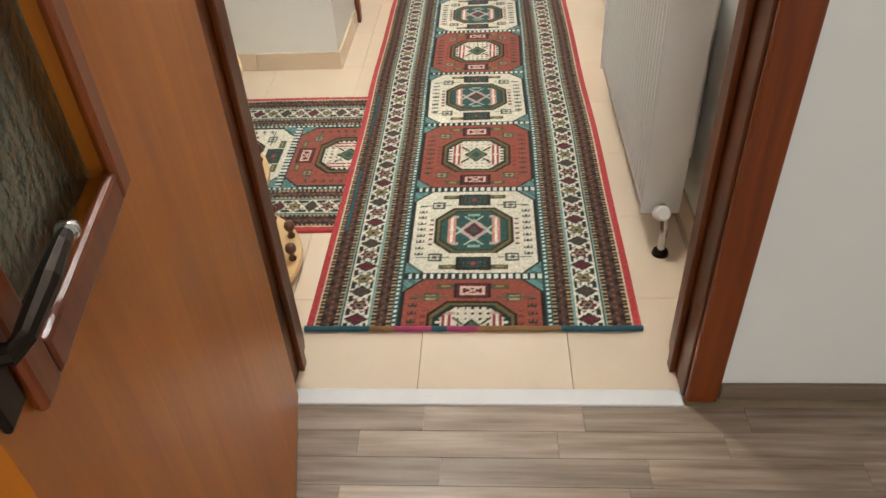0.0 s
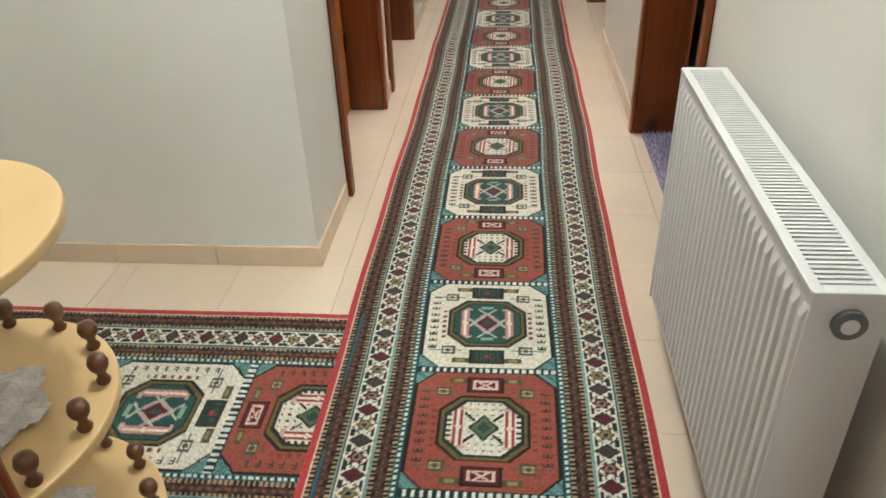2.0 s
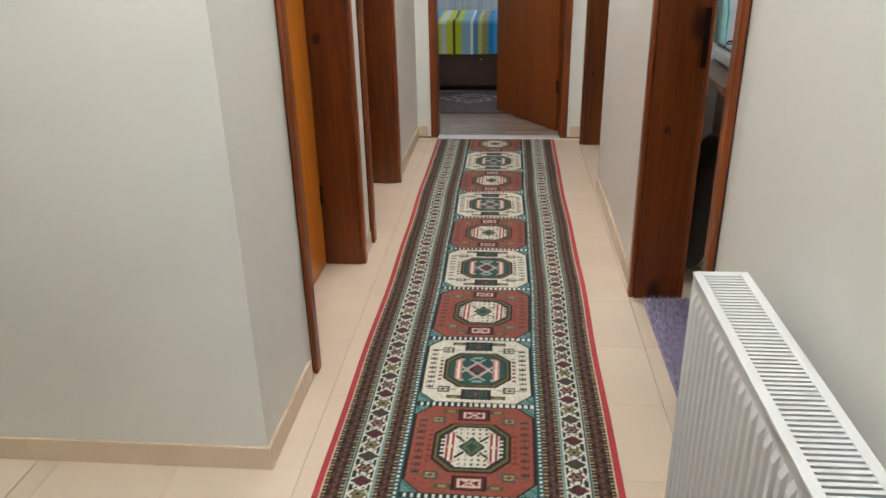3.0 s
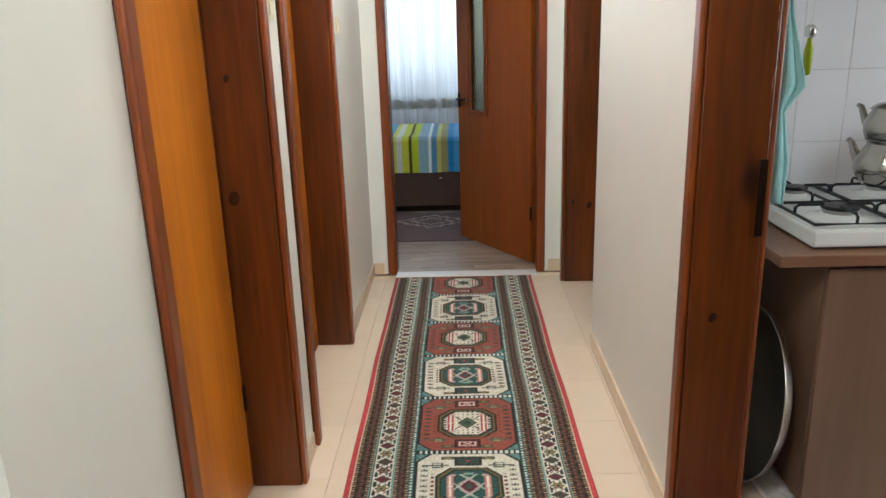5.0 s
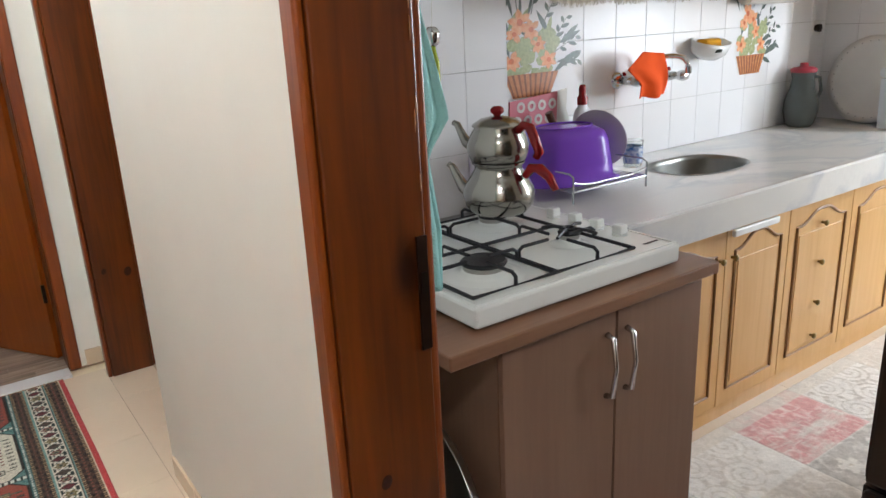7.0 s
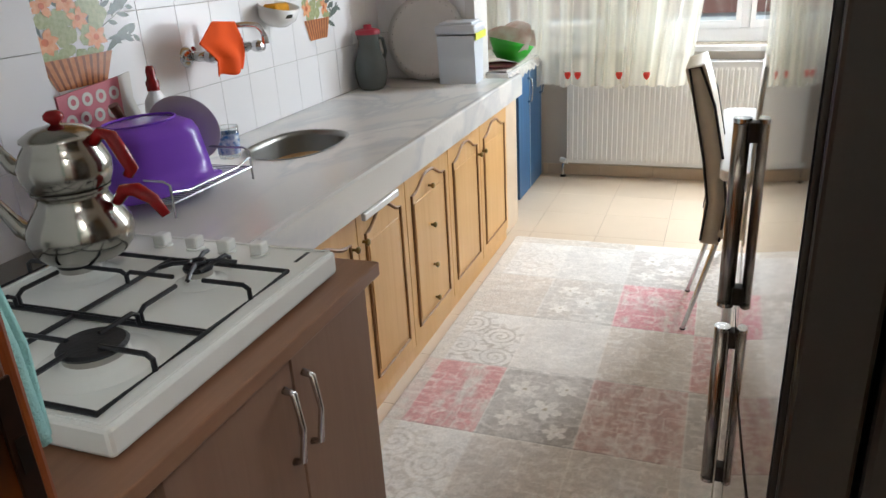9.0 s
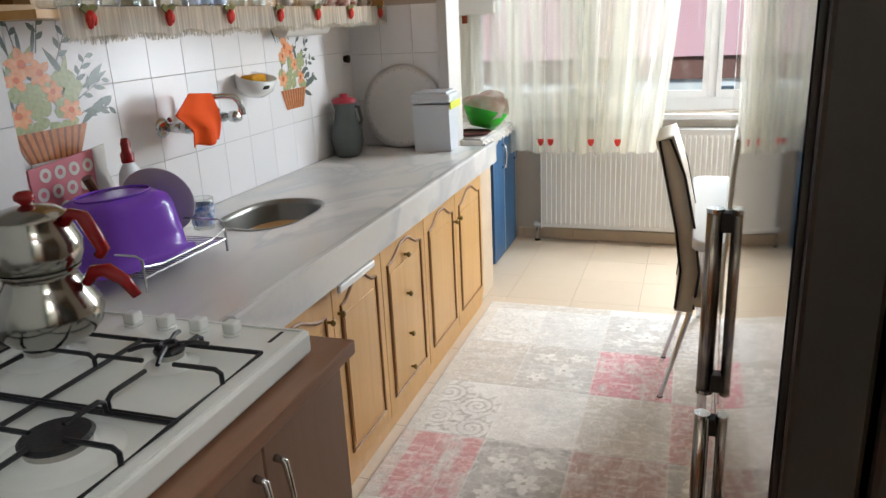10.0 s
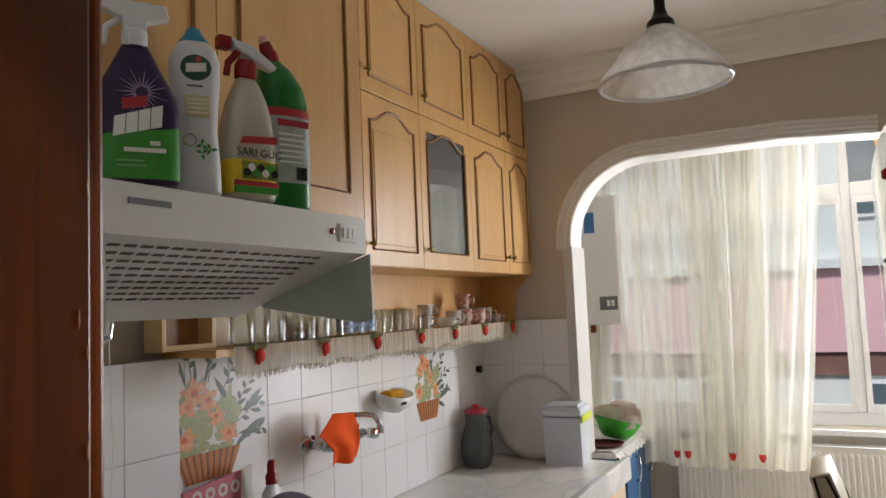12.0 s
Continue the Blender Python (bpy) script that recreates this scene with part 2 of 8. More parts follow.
def yarn(rough):
    m = bpy.data.materials.new("dyed_yarn")
    m.use_nodes = True
    n, l = m.node_tree.nodes, m.node_tree.links
    b = n["Principled BSDF"]
    a = n.new("ShaderNodeAttribute")
    a.attribute_name = "yarn"
    fuzz = n.new("ShaderNodeTexNoise")
    fuzz.inputs["Scale"].default_value, fuzz.inputs["Detail"].default_value = 420, 3
    co = n.new("ShaderNodeTexCoord")
    l.new(co.outputs["Object"], fuzz.inputs["Vector"])
    r = n.new("ShaderNodeMapRange")
    r.inputs[3].default_value, r.inputs[4].default_value = 0.72, 1.28
    l.new(fuzz.outputs[0], r.inputs[0])
    mu = n.new("ShaderNodeVectorMath")
    mu.operation = "SCALE"
    l.new(a.outputs["Color"], mu.inputs[0])
    l.new(r.outputs[0], mu.inputs[3])
    l.new(mu.outputs[0], b.inputs["Base Color"])
    b.inputs["Roughness"].default_value = rough
    b.inputs["Sheen Weight"].default_value = 0.15
    b.inputs["Specular IOR Level"].default_value = 0.2
    bp = n.new("ShaderNodeBump")
    bp.inputs["Strength"].default_value, bp.inputs["Distance"].default_value = 0.5, 0.003
    l.new(fuzz.outputs[0], bp.inputs["Height"])
    l.new(bp.outputs[0], b.inputs["Normal"])
    return m


def smooth_noise(u, v, scale, seed):
    """Soft value noise on a grid."""
    rng = np.random.default_rng(seed)
    g = rng.random((64, 64))
    a, b = np.mod(u * scale, 63), np.mod(v * scale, 63)
    i, j = a.astype(int), b.astype(int)
    f, h = a - i, b - j
    f, h = f * f * (3 - 2 * f), h * h * (3 - 2 * h)
    i1, j1 = (i + 1) % 64, (j + 1) % 64
    return (g[i, j] * (1 - f) + g[i1, j] * f) * (1 - h) + (g[i, j1] * (1 - f) + g[i1, j1] * f) * h


PITCH = 0.4275


def runner_colours(phase, width):
    """Blocks of medallions in turn on cream and on red, between flowered borders."""
    cream, red, edge, green, dgreen = lin("DFDAC9"), lin("964E3F"), lin("B83F41"), lin("2C5650"), lin("1B2F2E")
    brown, dbrown, teal, lteal, olive, maroon, pink, tan = lin("4C362C"), lin("261C18"), lin("2B6264"), lin("769F9A"), lin("6D6136"), lin("5E1F28"), lin("C9877F"), lin("A9906E")

    def f(u, v):
        x = u - width / 2
        s = x / (width / 2) * 0.4325
        ax = np.abs(s)
        c = np.empty(u.shape + (3,))
        c[:] = brown

        def put(mask, colour):
            c[mask] = colour

        # striped brown guard bands with small dots
        for lo, hi in ((0.212, 0.261), (0.345, 0.407)):
            band = (ax >= lo) & (ax < hi)
            t = (ax - lo) / (hi - lo)
            put(band, dbrown)
            mid = band & (np.abs(t - 0.5 - 0.12 * np.sin(v * 2 * np.pi / 0.045)) < 0.2)
            put(mid, brown)
            put(band & (np.abs(t - 0.5) < 0.07) & (np.mod(v, 0.022) < 0.011), lin("7E4C40"))
            for q in (0.1, 0.9):
                put(band & (np.abs(t - q) < 0.1) & (np.mod(v, 0.014) < 0.007), tan)
        # flowered cream border
        band = (ax >= 0.261) & (ax < 0.345)
        put(band, cream)
        put(band & ((ax < 0.269) | (ax > 0.337)), lteal)
        put(band & (((ax > 0.2645) & (ax < 0.268)) | ((ax > 0.338) & (ax < 0.3415))), dgreen)
        k = np.floor(v / 0.0535)
        w = np.mod(v, 0.0535) / 0.0535 - 0.5
        q = (ax - 0.303) / 0.034
        which = np.mod(k, 4)
        dia = band & (np.mod(which, 2) == 0)
        put(dia & (np.abs(q) * 0.9 + np.abs(w) * 1.9 < 0.86), dgreen)
        put(dia & (np.abs(q) * 0.9 + np.abs(w) * 1.9 < 0.66) & (which == 0), maroon)
        put(dia & (np.abs(q) * 0.9 + np.abs(w) * 1.9 < 0.66) & (which == 2), lin("473B33"))
        flo = band & (np.mod(which, 2) == 1)
        rad = np.sqrt(q ** 2 + (w * 1.75) ** 2)
        ang = np.arctan2(w * 1.75, q)
        petal = rad < 0.62 + 0.12 * np.cos(6 * ang)
        put(flo & (rad < 0.93) & (rad > 0.8) & (np.abs(np.sin(2 * ang)) > 0.45), dgreen)
        put(flo & petal & (which == 1), maroon)
        put(flo & petal & (which == 3), olive)
        put(flo & petal & (rad < 0.36), lin("8D8068"))
        put(flo & petal & (rad < 0.2), dgreen)
        put(band & (np.abs(np.abs(q) - 0.72) < 0.16) & (np.abs(np.abs(w) - 0.42) < 0.16), dgreen)
        put(band & (np.abs(np.abs(q) - 0.3) < 0.08) & (np.abs(np.abs(w) - 0.47) < 0.06), teal)
        # dotted line beside the field
        band = (ax >= 0.192) & (ax < 0.212)
        put(band, teal)
        put(band & (np.abs(ax - 0.202) < 0.0055) & (np.mod(v, 0.017) < 0.0095), lin("CFE0D8"))
        put(band & (np.abs(ax - 0.202) < 0.0055) & (np.mod(v, 0.017) >= 0.0095), dgreen)
        put(band & ((ax < 0.1945) | (ax > 0.2095)), dgreen)
        # field of blocks
        field = ax < 0.192
        b = (v + phase) / PITCH
        n = np.floor(b)
        y = (b - n - 0.5) * PITCH
        ay = np.abs(y)
        light = np.mod(n, 2) == 0
        half = PITCH / 2
        put(field & light, cream)
        put(field & ~light, red)
        gx, gy = ax / 0.192, ay / half
        put(field & (gx > 0.955), dbrown)
        # cut corners
        cut = field & ((0.192 - ax) + (half - ay) < 0.066)
        put(cut, lteal)
        put(cut & (np.mod((s + y) / 0.011, 1) < 0.45), teal)
        put(field & (np.abs((0.192 - ax) + (half - ay) - 0.068) < 0.0045), dbrown)
        # separator
        sep = field & (ay > half - 0.0135)
        put(sep, dgreen)
        put(sep & (ay > half - 0.0095) & (np.mod(s, 0.02) < 0.01), lin("DCE3D9"))
        # side glyphs
        side = field & (ax > 0.148) & (ax < 0.172) & (ay < 0.125)
        put(side & (np.mod(y, 0.03) < 0.013) & ((np.mod(ax, 0.012) < 0.007) | (np.mod(y, 0.03) < 0.005)), lin("3A3A36"))
        side2 = field & (ax > 0.122) & (ax < 0.136) & (ay < 0.075)
        put(side2 & (np.mod(y, 0.024) < 0.011), lin("7D3A34"))
        # corner squares with hooks
        gxx, gyy = np.abs(ax - 0.112), np.abs(ay - 0.128)
        put(field & (gxx < 0.02) & (gyy < 0.017), lin("49564A"))
        put(field & (gxx < 0.013) & (gyy < 0.010) & light, cream)
        put(field & (gxx < 0.013) & (gyy < 0.010) & ~light, lin("A8996E"))
        put(field & (gxx < 0.006) & (gyy < 0.005), maroon)
        put(field & (np.abs(ay - 0.128) < 0.003) & (ax > 0.07) & (ax < 0.165), lin("59604F"))
        put(field & (np.abs(ax - 0.075) < 0.024) & (np.abs(ay - 0.172) < 0.010), lin("55553A"))
        put(field & (np.abs(ax - 0.075) < 0.012) & (np.abs(ay - 0.172) < 0.0045), lin("8E8453"))
        # small tablets above and below
        tx, ty = ax, np.abs(ay - 0.155)
        put(field & (tx < 0.05) & (ty < 0.030), dbrown)
        put(field & (tx < 0.044) & (ty < 0.025) & light, lin("2B3A35"))
        put(field & (tx < 0.044) & (ty < 0.025) & ~light, maroon)
        put(field & (tx < 0.034) & (ty < 0.017) & ~light, lin("D9BFB0"))
        put(field & (tx < 0.026) & (ty < 0.011) & ~light & (np.abs(tx - ty * 1.6) > 0.005), maroon)
        put(field & (tx < 0.036) & (ty < 0.018) & light & (np.mod(s, 0.01) < 0.004) & (np.mod(y, 0.01) < 0.004), lin("566B60"))
        put(field & (tx < 0.007) & (ty < 0.006) & light, lin("B0343A"))

        # medallion
        def octagon(w, h, cutoff):
            return field & (ax < w) & (ay < h) & ((w - ax) + (h - ay) > cutoff)

        put(octagon(0.117, 0.112, 0.05), dbrown)
        put(octagon(0.111, 0.106, 0.05), olive)
        put(octagon(0.103, 0.098, 0.05), dgreen)
        put(octagon(0.098, 0.093, 0.05) & light, green)
        put(octagon(0.094, 0.089, 0.05) & ~light, cream)
        inner = octagon(0.095, 0.09, 0.05)
        d = ax / 0.040 + ay / 0.046
        put(inner & light & (np.abs(d - 1) < 0.2), lin("BFA7A4"))
        put(inner & light & (d < 0.8), maroon)
        put(inner & light & (d < 0.4), lin("40504A"))
        put(inner & light & (np.abs(ax - (ay - 0.042)) < 0.005) & (ay > 0.042) & (ay < 0.07), lin("B9C2B4"))
        put(inner & light & (np.abs(ay - (ax - 0.036)) < 0.005) & (ax > 0.036) & (ax < 0.054), lin("B9C2B4"))
        put(inner & light & (np.abs(ay - 0.075) < 0.006) & (ax < 0.02), lin("8FAF9F"))
        bar = inner & (np.abs(ax - 0.066) < 0.013) & (ay < 0.072)
        put(bar & light, pink)
        put(bar & ~light, lin("9C3A40"))
        put(bar & (np.abs(ax - 0.066) < 0.0045), lin("EBE3D2"))
        put(bar & (np.abs(ax - 0.066) < 0.0018), maroon)
        put(inner & (np.abs(ax - 0.066) < 0.02) & (np.abs(ay - 0.066) < 0.0055), lin("C8A59A"))
        put(inner & (np.sqrt((ax - 0.066) ** 2 + ay ** 2) < 0.0075), lin("E6DCC8"))
        put(inner & ~light & (d < 1.0), dgreen)
        put(inner & ~light & (d < 0.8), lin("5C6B4B"))
        put(inner & ~light & (d < 0.45), lin("2F4A45"))
        put(inner & ~light & (np.abs(ax - ay) < 0.0045) & (ax < 0.05) & (d > 1.1), dbrown)
        put(inner & ~light & (d > 1.25) & (np.mod(s, 0.02) < 0.007) & (np.mod(y, 0.02) < 0.007) & (ax < 0.046), dgreen)
        put(inner & ~light & (ax > 0.082) & (np.mod(y, 0.018) < 0.009), dgreen)
        # selvedge
        put(ax >= 0.407, edge)
        put((ax >= 0.4045) & (ax < 0.4085), lin("D8CDB4"))
        rng = np.random.default_rng(11)
        c *= (0.68 + 0.44 * rng.random(u.shape))[..., None]
        c *= (0.9 + 0.2 * smooth_noise(u, v, 4, 3))[..., None]
        return c

    return f


def patch_colours(u, v):
    """Faded patchwork of greys, beiges and pinks, some patches with pale flowers or scrolls, rubbed thin all over."""
    rng = np.random.default_rng(21)
    i, j = np.floor(u / 0.335).astype(int), np.floor((v + 0.345) / 0.435).astype(int)
    fx, fy = u / 0.335 - i, (v + 0.345) / 0.435 - j
    px, py = fx * 0.335, fy * 0.435
    palette = np.array([lin("DEDAD5"), lin("D2CAC1"), lin("D9D6D2"), lin("E4E1DD"), lin("CEC7C0")])
    kinds = rng.integers(0, 5, (12, 12))
    c = palette[kinds[i % 12, j % 12]]
    blot = smooth_noise(u, v, 9, 1) * 0.55 + smooth_noise(u, v, 31, 2) * 0.45
    fine = smooth_noise(u, v, 75, 4) * 0.5 + smooth_noise(u * 0.3, v, 60, 6) * 0.5
    streak = smooth_noise(u * 4.0, v, 9, 12) * 0.6 + smooth_noise(u * 5.0, v, 30, 13) * 0.4
    pinks = {(0, 4): "CE9C9C", (2, 4): "BFA29C", (2, 2): "D29AA0", (1, 6): "CE9C9C", (3, 3): "CBA6A2", (4, 1): "CE9C9C"}
    flowers = {(1, 4): "A9A39E", (2, 1): "C2BCB7", (1, 2): "C4BEB7", (3, 4): "B9B3AD", (0, 6): "B5AFA9"}
    scrolls = {(0, 3): "B3ACA4", (0, 5): "C8C2BA", (2, 5): "C4BDB5", (1, 0): "C4BDB5", (3, 1): "BDB5AC", (0, 1): "CFCAC4"}
    for k, code in pinks.items():
        m = (i == k[0]) & (j == k[1])
        t = np.clip((blot[m] * 0.5 + streak[m] * 0.5 - 0.26) * 3.2, 0, 1)[:, None]
        c[m] = lin("DCD2CC") * (1 - t) + lin(code) * t
    for k, code in flowers.items():
        m = (i == k[0]) & (j == k[1])
        t = np.clip((blot[m] - 0.2) * 1.9, 0, 1)[:, None]
        c[m] = lin("D2CEC9") * (1 - t) + lin(code) * t
        r2 = np.random.default_rng(k[0] * 31 + k[1])
        for cx, cy, size in ((0.10, 0.13, 0.058), (0.20, 0.24, 0.064), (0.25, 0.10, 0.046), (0.09, 0.32, 0.050), (0.26, 0.36, 0.044)):
            ph = r2.random() * 6
            for petal in range(5):
                a = ph + petal * 2 * np.pi / 5
                dx, dy = px - cx - 0.55 * size * np.cos(a), py - cy - 0.55 * size * np.sin(a)
                la, lb = dx * np.cos(a) + dy * np.sin(a), -dx * np.sin(a) + dy * np.cos(a)
                leaf = m & ((la / (0.45 * size)) ** 2 + (lb / (0.27 * size)) ** 2 < 0.75 + 0.5 * blot)
                c[leaf] = c[leaf] * 0.25 + lin("EAE7E2") * 0.75
            c[m & (np.hypot(px - cx, py - cy) < 0.13 * size)] = lin("B8AE9E")
    for k, code in scrolls.items():
        m = (i == k[0]) & (j == k[1])
        for cx, cy, turn in ((0.09, 0.11, 1), (0.24, 0.20, -1), (0.10, 0.31, -1), (0.26, 0.37, 1)):
            rr, aa = np.hypot(px - cx, py - cy), np.arctan2(py - cy, (px - cx) * turn)
            arm = np.abs(np.mod(rr / 0.030 - aa / (2 * np.pi), 1) - 0.5)
            curl = m & (rr < 0.085) & (arm < 0.13 + 0.16 * (blot - 0.4))
            c[curl] = c[curl] * 0.35 + lin(code) * 0.65
            frond = m & (rr > 0.07) & (rr < 0.115) & (np.cos(aa * 9) > 0.35 + 0.4 * (rr - 0.07) / 0.045) & (blot > 0.36)
            c[frond] = c[frond] * 0.45 + lin(code) * 0.55
    web = np.abs(smooth_noise(u, v, 22, 17) - 0.5) < 0.035
    c[web] = c[web] * 0.6 + lin("ECE9E4") * 0.4
    worn = np.clip((fine - 0.5) * 3.5, 0, 1)[..., None] * 0.45
    c = c * (1 - worn) + lin("E6E3DF") * worn
    seam = (np.minimum(fx, 1 - fx) < 0.013) | (np.minimum(fy, 1 - fy) < 0.01)
    c[seam] = c[seam] * 0.6 + lin("EEEBE6") * 0.4
    edge = (fy > 0.985) & (blot > 0.42)
    c[edge] = c[edge] * 0.72
    rim = (u < 0.07)
    c[rim] = c[rim] * 0.3 + lin("D6D0C7") * 0.7
    c = c * (0.91 + 0.20 * blot)[..., None] * (0.94 + 0.13 * fine)[..., None]
    return 1.16 * c * (0.94 + 0.12 * np.random.default_rng(3).random(u.shape))[..., None]
# ---- the large structure ----
H = 3.06


def wall(name, rows, material=PAINT, label="off-white painted plaster wall with a faint texture"):
    return tagged(part(name, boxes(*rows), material), label, "wall", kind="structure")


TOP = 2.08
wall("wall_room_north", [(-2.4, 1.13, 0, -0.52, 1.28, H), (0.48, 1.13, 0, 2.4, 1.28, H), (-0.52, 1.13, TOP, 0.48, 1.28, H)])
wall("wall_room_west", [(-2.55, -3.0, 0, -2.4, 1.28, H)])
wall("wall_room_east", [(2.4, -3.0, 0, 2.55, 1.28, H)])
wall("wall_room_south", [(-2.55, -3.15, 0, -0.5, -3.0, H), (1.7, -3.15, 0, 2.55, -3.0, H), (-0.5, -3.15, 0, 1.7, -3.0, 0.85), (-0.5, -3.15, 2.3, 1.7, -3.0, H)])
wall("wall_hall_east", [(0.575, 1.28, 0, 0.75, 3.03, H), (0.575, 3.03, TOP, 0.75, 4.1, H), (0.575, 4.1, 0, 0.75, 5.52, H), (0.575, 5.52, TOP, 0.75, 6.52, H), (0.575, 6.52, 0, 0.75, 6.7, H)])
wall("wall_hall_west", [(-0.8, 2.92, 0, -0.64, 3.42, H), (-0.8, 3.42, TOP, -0.64, 4.42, H), (-0.8, 4.42, 0, -0.64, 4.6, H), (-0.8, 4.6, TOP, -0.64, 5.6, H), (-0.8, 5.6, 0, -0.64, 6.7, H)])
wall("wall_side_hall_north", [(-3.2, 2.92, 0, -0.8, 3.07, H)])
wall("wall_side_hall_west", [(-3.35, 1.13, 0, -3.2, 3.07, H)])
wall("wall_side_hall_south", [(-3.2, 1.13, 0, -2.55, 1.28, H)])
wall("wall_hall_north", [(-0.8, 6.7, 0, -0.53, 6.85, H), (0.47, 6.7, 0, 0.75, 6.85, H), (-0.53, 6.7, TOP, 0.47, 6.85, H)])
wall("wall_bedroom_west", [(-2.55, 6.7, 0, -2.4, 9.9, H)])
wall("wall_bedroom_east", [(1.6, 6.85, 0, 1.75, 9.9, H)])
wall("wall_bedroom_south", [(-2.4, 6.7, 0, -0.8, 6.85, H), (0.75, 6.7, 0, 1.6, 6.85, H)])
wall("wall_bedroom_north", [(-2.55, 9.75, 0, -1.7, 9.9, H), (0.6, 9.75, 0, 1.75, 9.9, H), (-1.7, 9.75, 0, 0.6, 9.9, 0.9), (-1.7, 9.75, 2.5, 0.6, 9.9, H)])
wall("wall_west_rooms", [(-1.5, 3.07, 0, -1.35, 6.7, H)])
wall("wall_bath", [(1.6, 5.45, 0, 1.75, 6.7, H)])
grey = "taupe painted kitchen wall"
wall("wall_kitchen_north", [(0.75, 5.3, 0, 6.0, 5.45, H)], KITCHEN_PAINT, grey)
wall("wall_kitchen_south", [(0.75, 2.58, 0, 6.0, 2.73, H)], KITCHEN_PAINT, grey)
wall("wall_kitchen_window", [(5.42, 2.73, 0, 5.62, 5.3, 0.9), (5.42, 2.73, 2.78, 5.62, 5.3, H), (5.42, 2.73, 0.9, 5.62, 2.83, 2.78), (5.42, 4.95, 0.9, 5.62, 5.3, 2.78)], KITCHEN_PAINT, grey)

# the arch between kitchen and balcony end
ax0, ax1 = 4.28, 4.46
bm = bmesh.new()
# built as upright strips, so that the opening stays clear
ys = [2.73, 2.80, 2.9, 3.0, 3.1, 3.2, 3.6, 4.0, 4.29] + [4.29 + 0.43 * math.sin(radians(a)) for a in range(10, 91, 10)] + [4.9, 5.3]


def arch_height(y):
    if y <= 2.8001 or y >= 4.7199:
        return 2.06
    if y < 3.2:
        return 2.06 + 0.4 * math.sqrt(max(0, 1 - ((3.2 - y) / 0.4) ** 2))
    if y > 4.29:
        return 2.06 + 0.43 * math.sqrt(max(0, 1 - ((y - 4.29) / 0.43) ** 2))
    return 2.06 + 0.43 if y > 3.6 else 2.06 + 0.4 + 0.03 * (y - 3.2) / 0.4


for a, b in zip(ys, ys[1:]):
    lo_a, lo_b = (0.0, 0.0) if (b <= 2.8001 or a >= 4.7199) else (arch_height(a), arch_height(b))
    vs = [bm.verts.new(p) for p in ((ax0, a, lo_a), (ax0, b, lo_b), (ax0, b, H), (ax0, a, H), (ax1, a, lo_a), (ax1, b, lo_b), (ax1, b, H), (ax1, a, H))]
    for q in ((0, 1, 2, 3), (7, 6, 5, 4), (0, 4, 5, 1), (3, 2, 6, 7), (0, 3, 7, 4), (1, 5, 6, 2)):
        bm.faces.new([vs[k] for k in q])
bmesh.ops.remove_doubles(bm, verts=bm.verts, dist=0.0001)
tagged(part("wall_arch", bm, KITCHEN_PAINT), "taupe partition with a wide rounded arch", "wall", kind="structure")
PIERTILE = mat("white_pier_tile", "CFCDCA", 0.35, vary=0.03)
trim = thing("trim_arch", (0, 0, 0), "white ribbed plaster moulding round the arch", "trim", kind="structure")
line = [(4.72, 2.02)] + [(4.29 + 0.43 * math.cos(radians(a)), 2.06 + 0.43 * math.sin(radians(a))) for a in range(0, 91, 6)] + [(4.0, 2.49), (3.6, 2.49), (3.2, 2.46)]
for k, off in enumerate((0.005, 0.027, 0.049, 0.071)):
    pts = []
    for n, (y, z) in enumerate(line):
        t = (Vector(line[min(n + 1, len(line) - 1)]) - Vector(line[max(n - 1, 0)])).normalized()
        nrm = Vector((t.y, -t.x))
        if nrm.dot(Vector((4.0 - y, 1.5 - z))) > 0:
            nrm = -nrm
        pts.append((ax0 - 0.004, y + nrm.x * off, z + nrm.y * off))
    part("rib", tube(pts, 0.0118, 8), CEILING, trim)
inner = bmesh.new()
sheet(len(line) - 1, 1, lambda u, v: (ax0 - 0.006 + v * (ax1 - ax0 + 0.012), line[int(round(u * (len(line) - 1)))][0] - (0.004 if u < 0.4 else 0), line[int(round(u * (len(line) - 1)))][1] - (0.004 if u > 0.3 else 0)), inner)
part("soffit", inner, CEILING, trim)
part("pilaster", boxes((ax0 - 0.03, 4.705, 0.87, ax1 + 0.02, 4.76, 2.03), bevel=0.004), PIERTILE, trim, "white tiled pier edge")
part("pilaster_base", boxes((4.10, 4.52, 0, 4.38, 4.57, 0.782), bevel=0.004), SKIRT, trim, "cream tiled pier side")

# cornice
crn = bmesh.new()
prof = [(0, 0), (0, -0.16), (0.02, -0.165), (0.03, -0.14), (0.06, -0.12), (0.075, -0.07), (0.12, -0.05), (0.125, -0.02), (0.15, -0.015), (0.15, 0)]
prism([(ax0 - a, H + b) for a, b in prof], "y", 2.73, 5.3, crn)
tagged(part("trim_cornice", crn, CEILING), "white moulded plaster cornice", "trim", kind="structure")
crn = bmesh.new()
prism([(2.73 + a, H + b) for a, b in prof], "x", 0.75, ax0 - 0.15, crn)
tagged(part("trim_cornice_south", crn, CEILING), "white moulded plaster cornice", "trim", kind="structure")

tagged(part("ceiling", boxes((-3.35, -3.15, H, 5.62, 9.9, H + 0.12)), CEILING), "white painted ceiling", "ceiling", kind="structure")
tagged(part("floor_slab", boxes((-3.35, -3.15, -0.2, 5.62, 9.9, -0.013)), GROUT), "grout bed under the floor tiles", "floor", kind="structure")


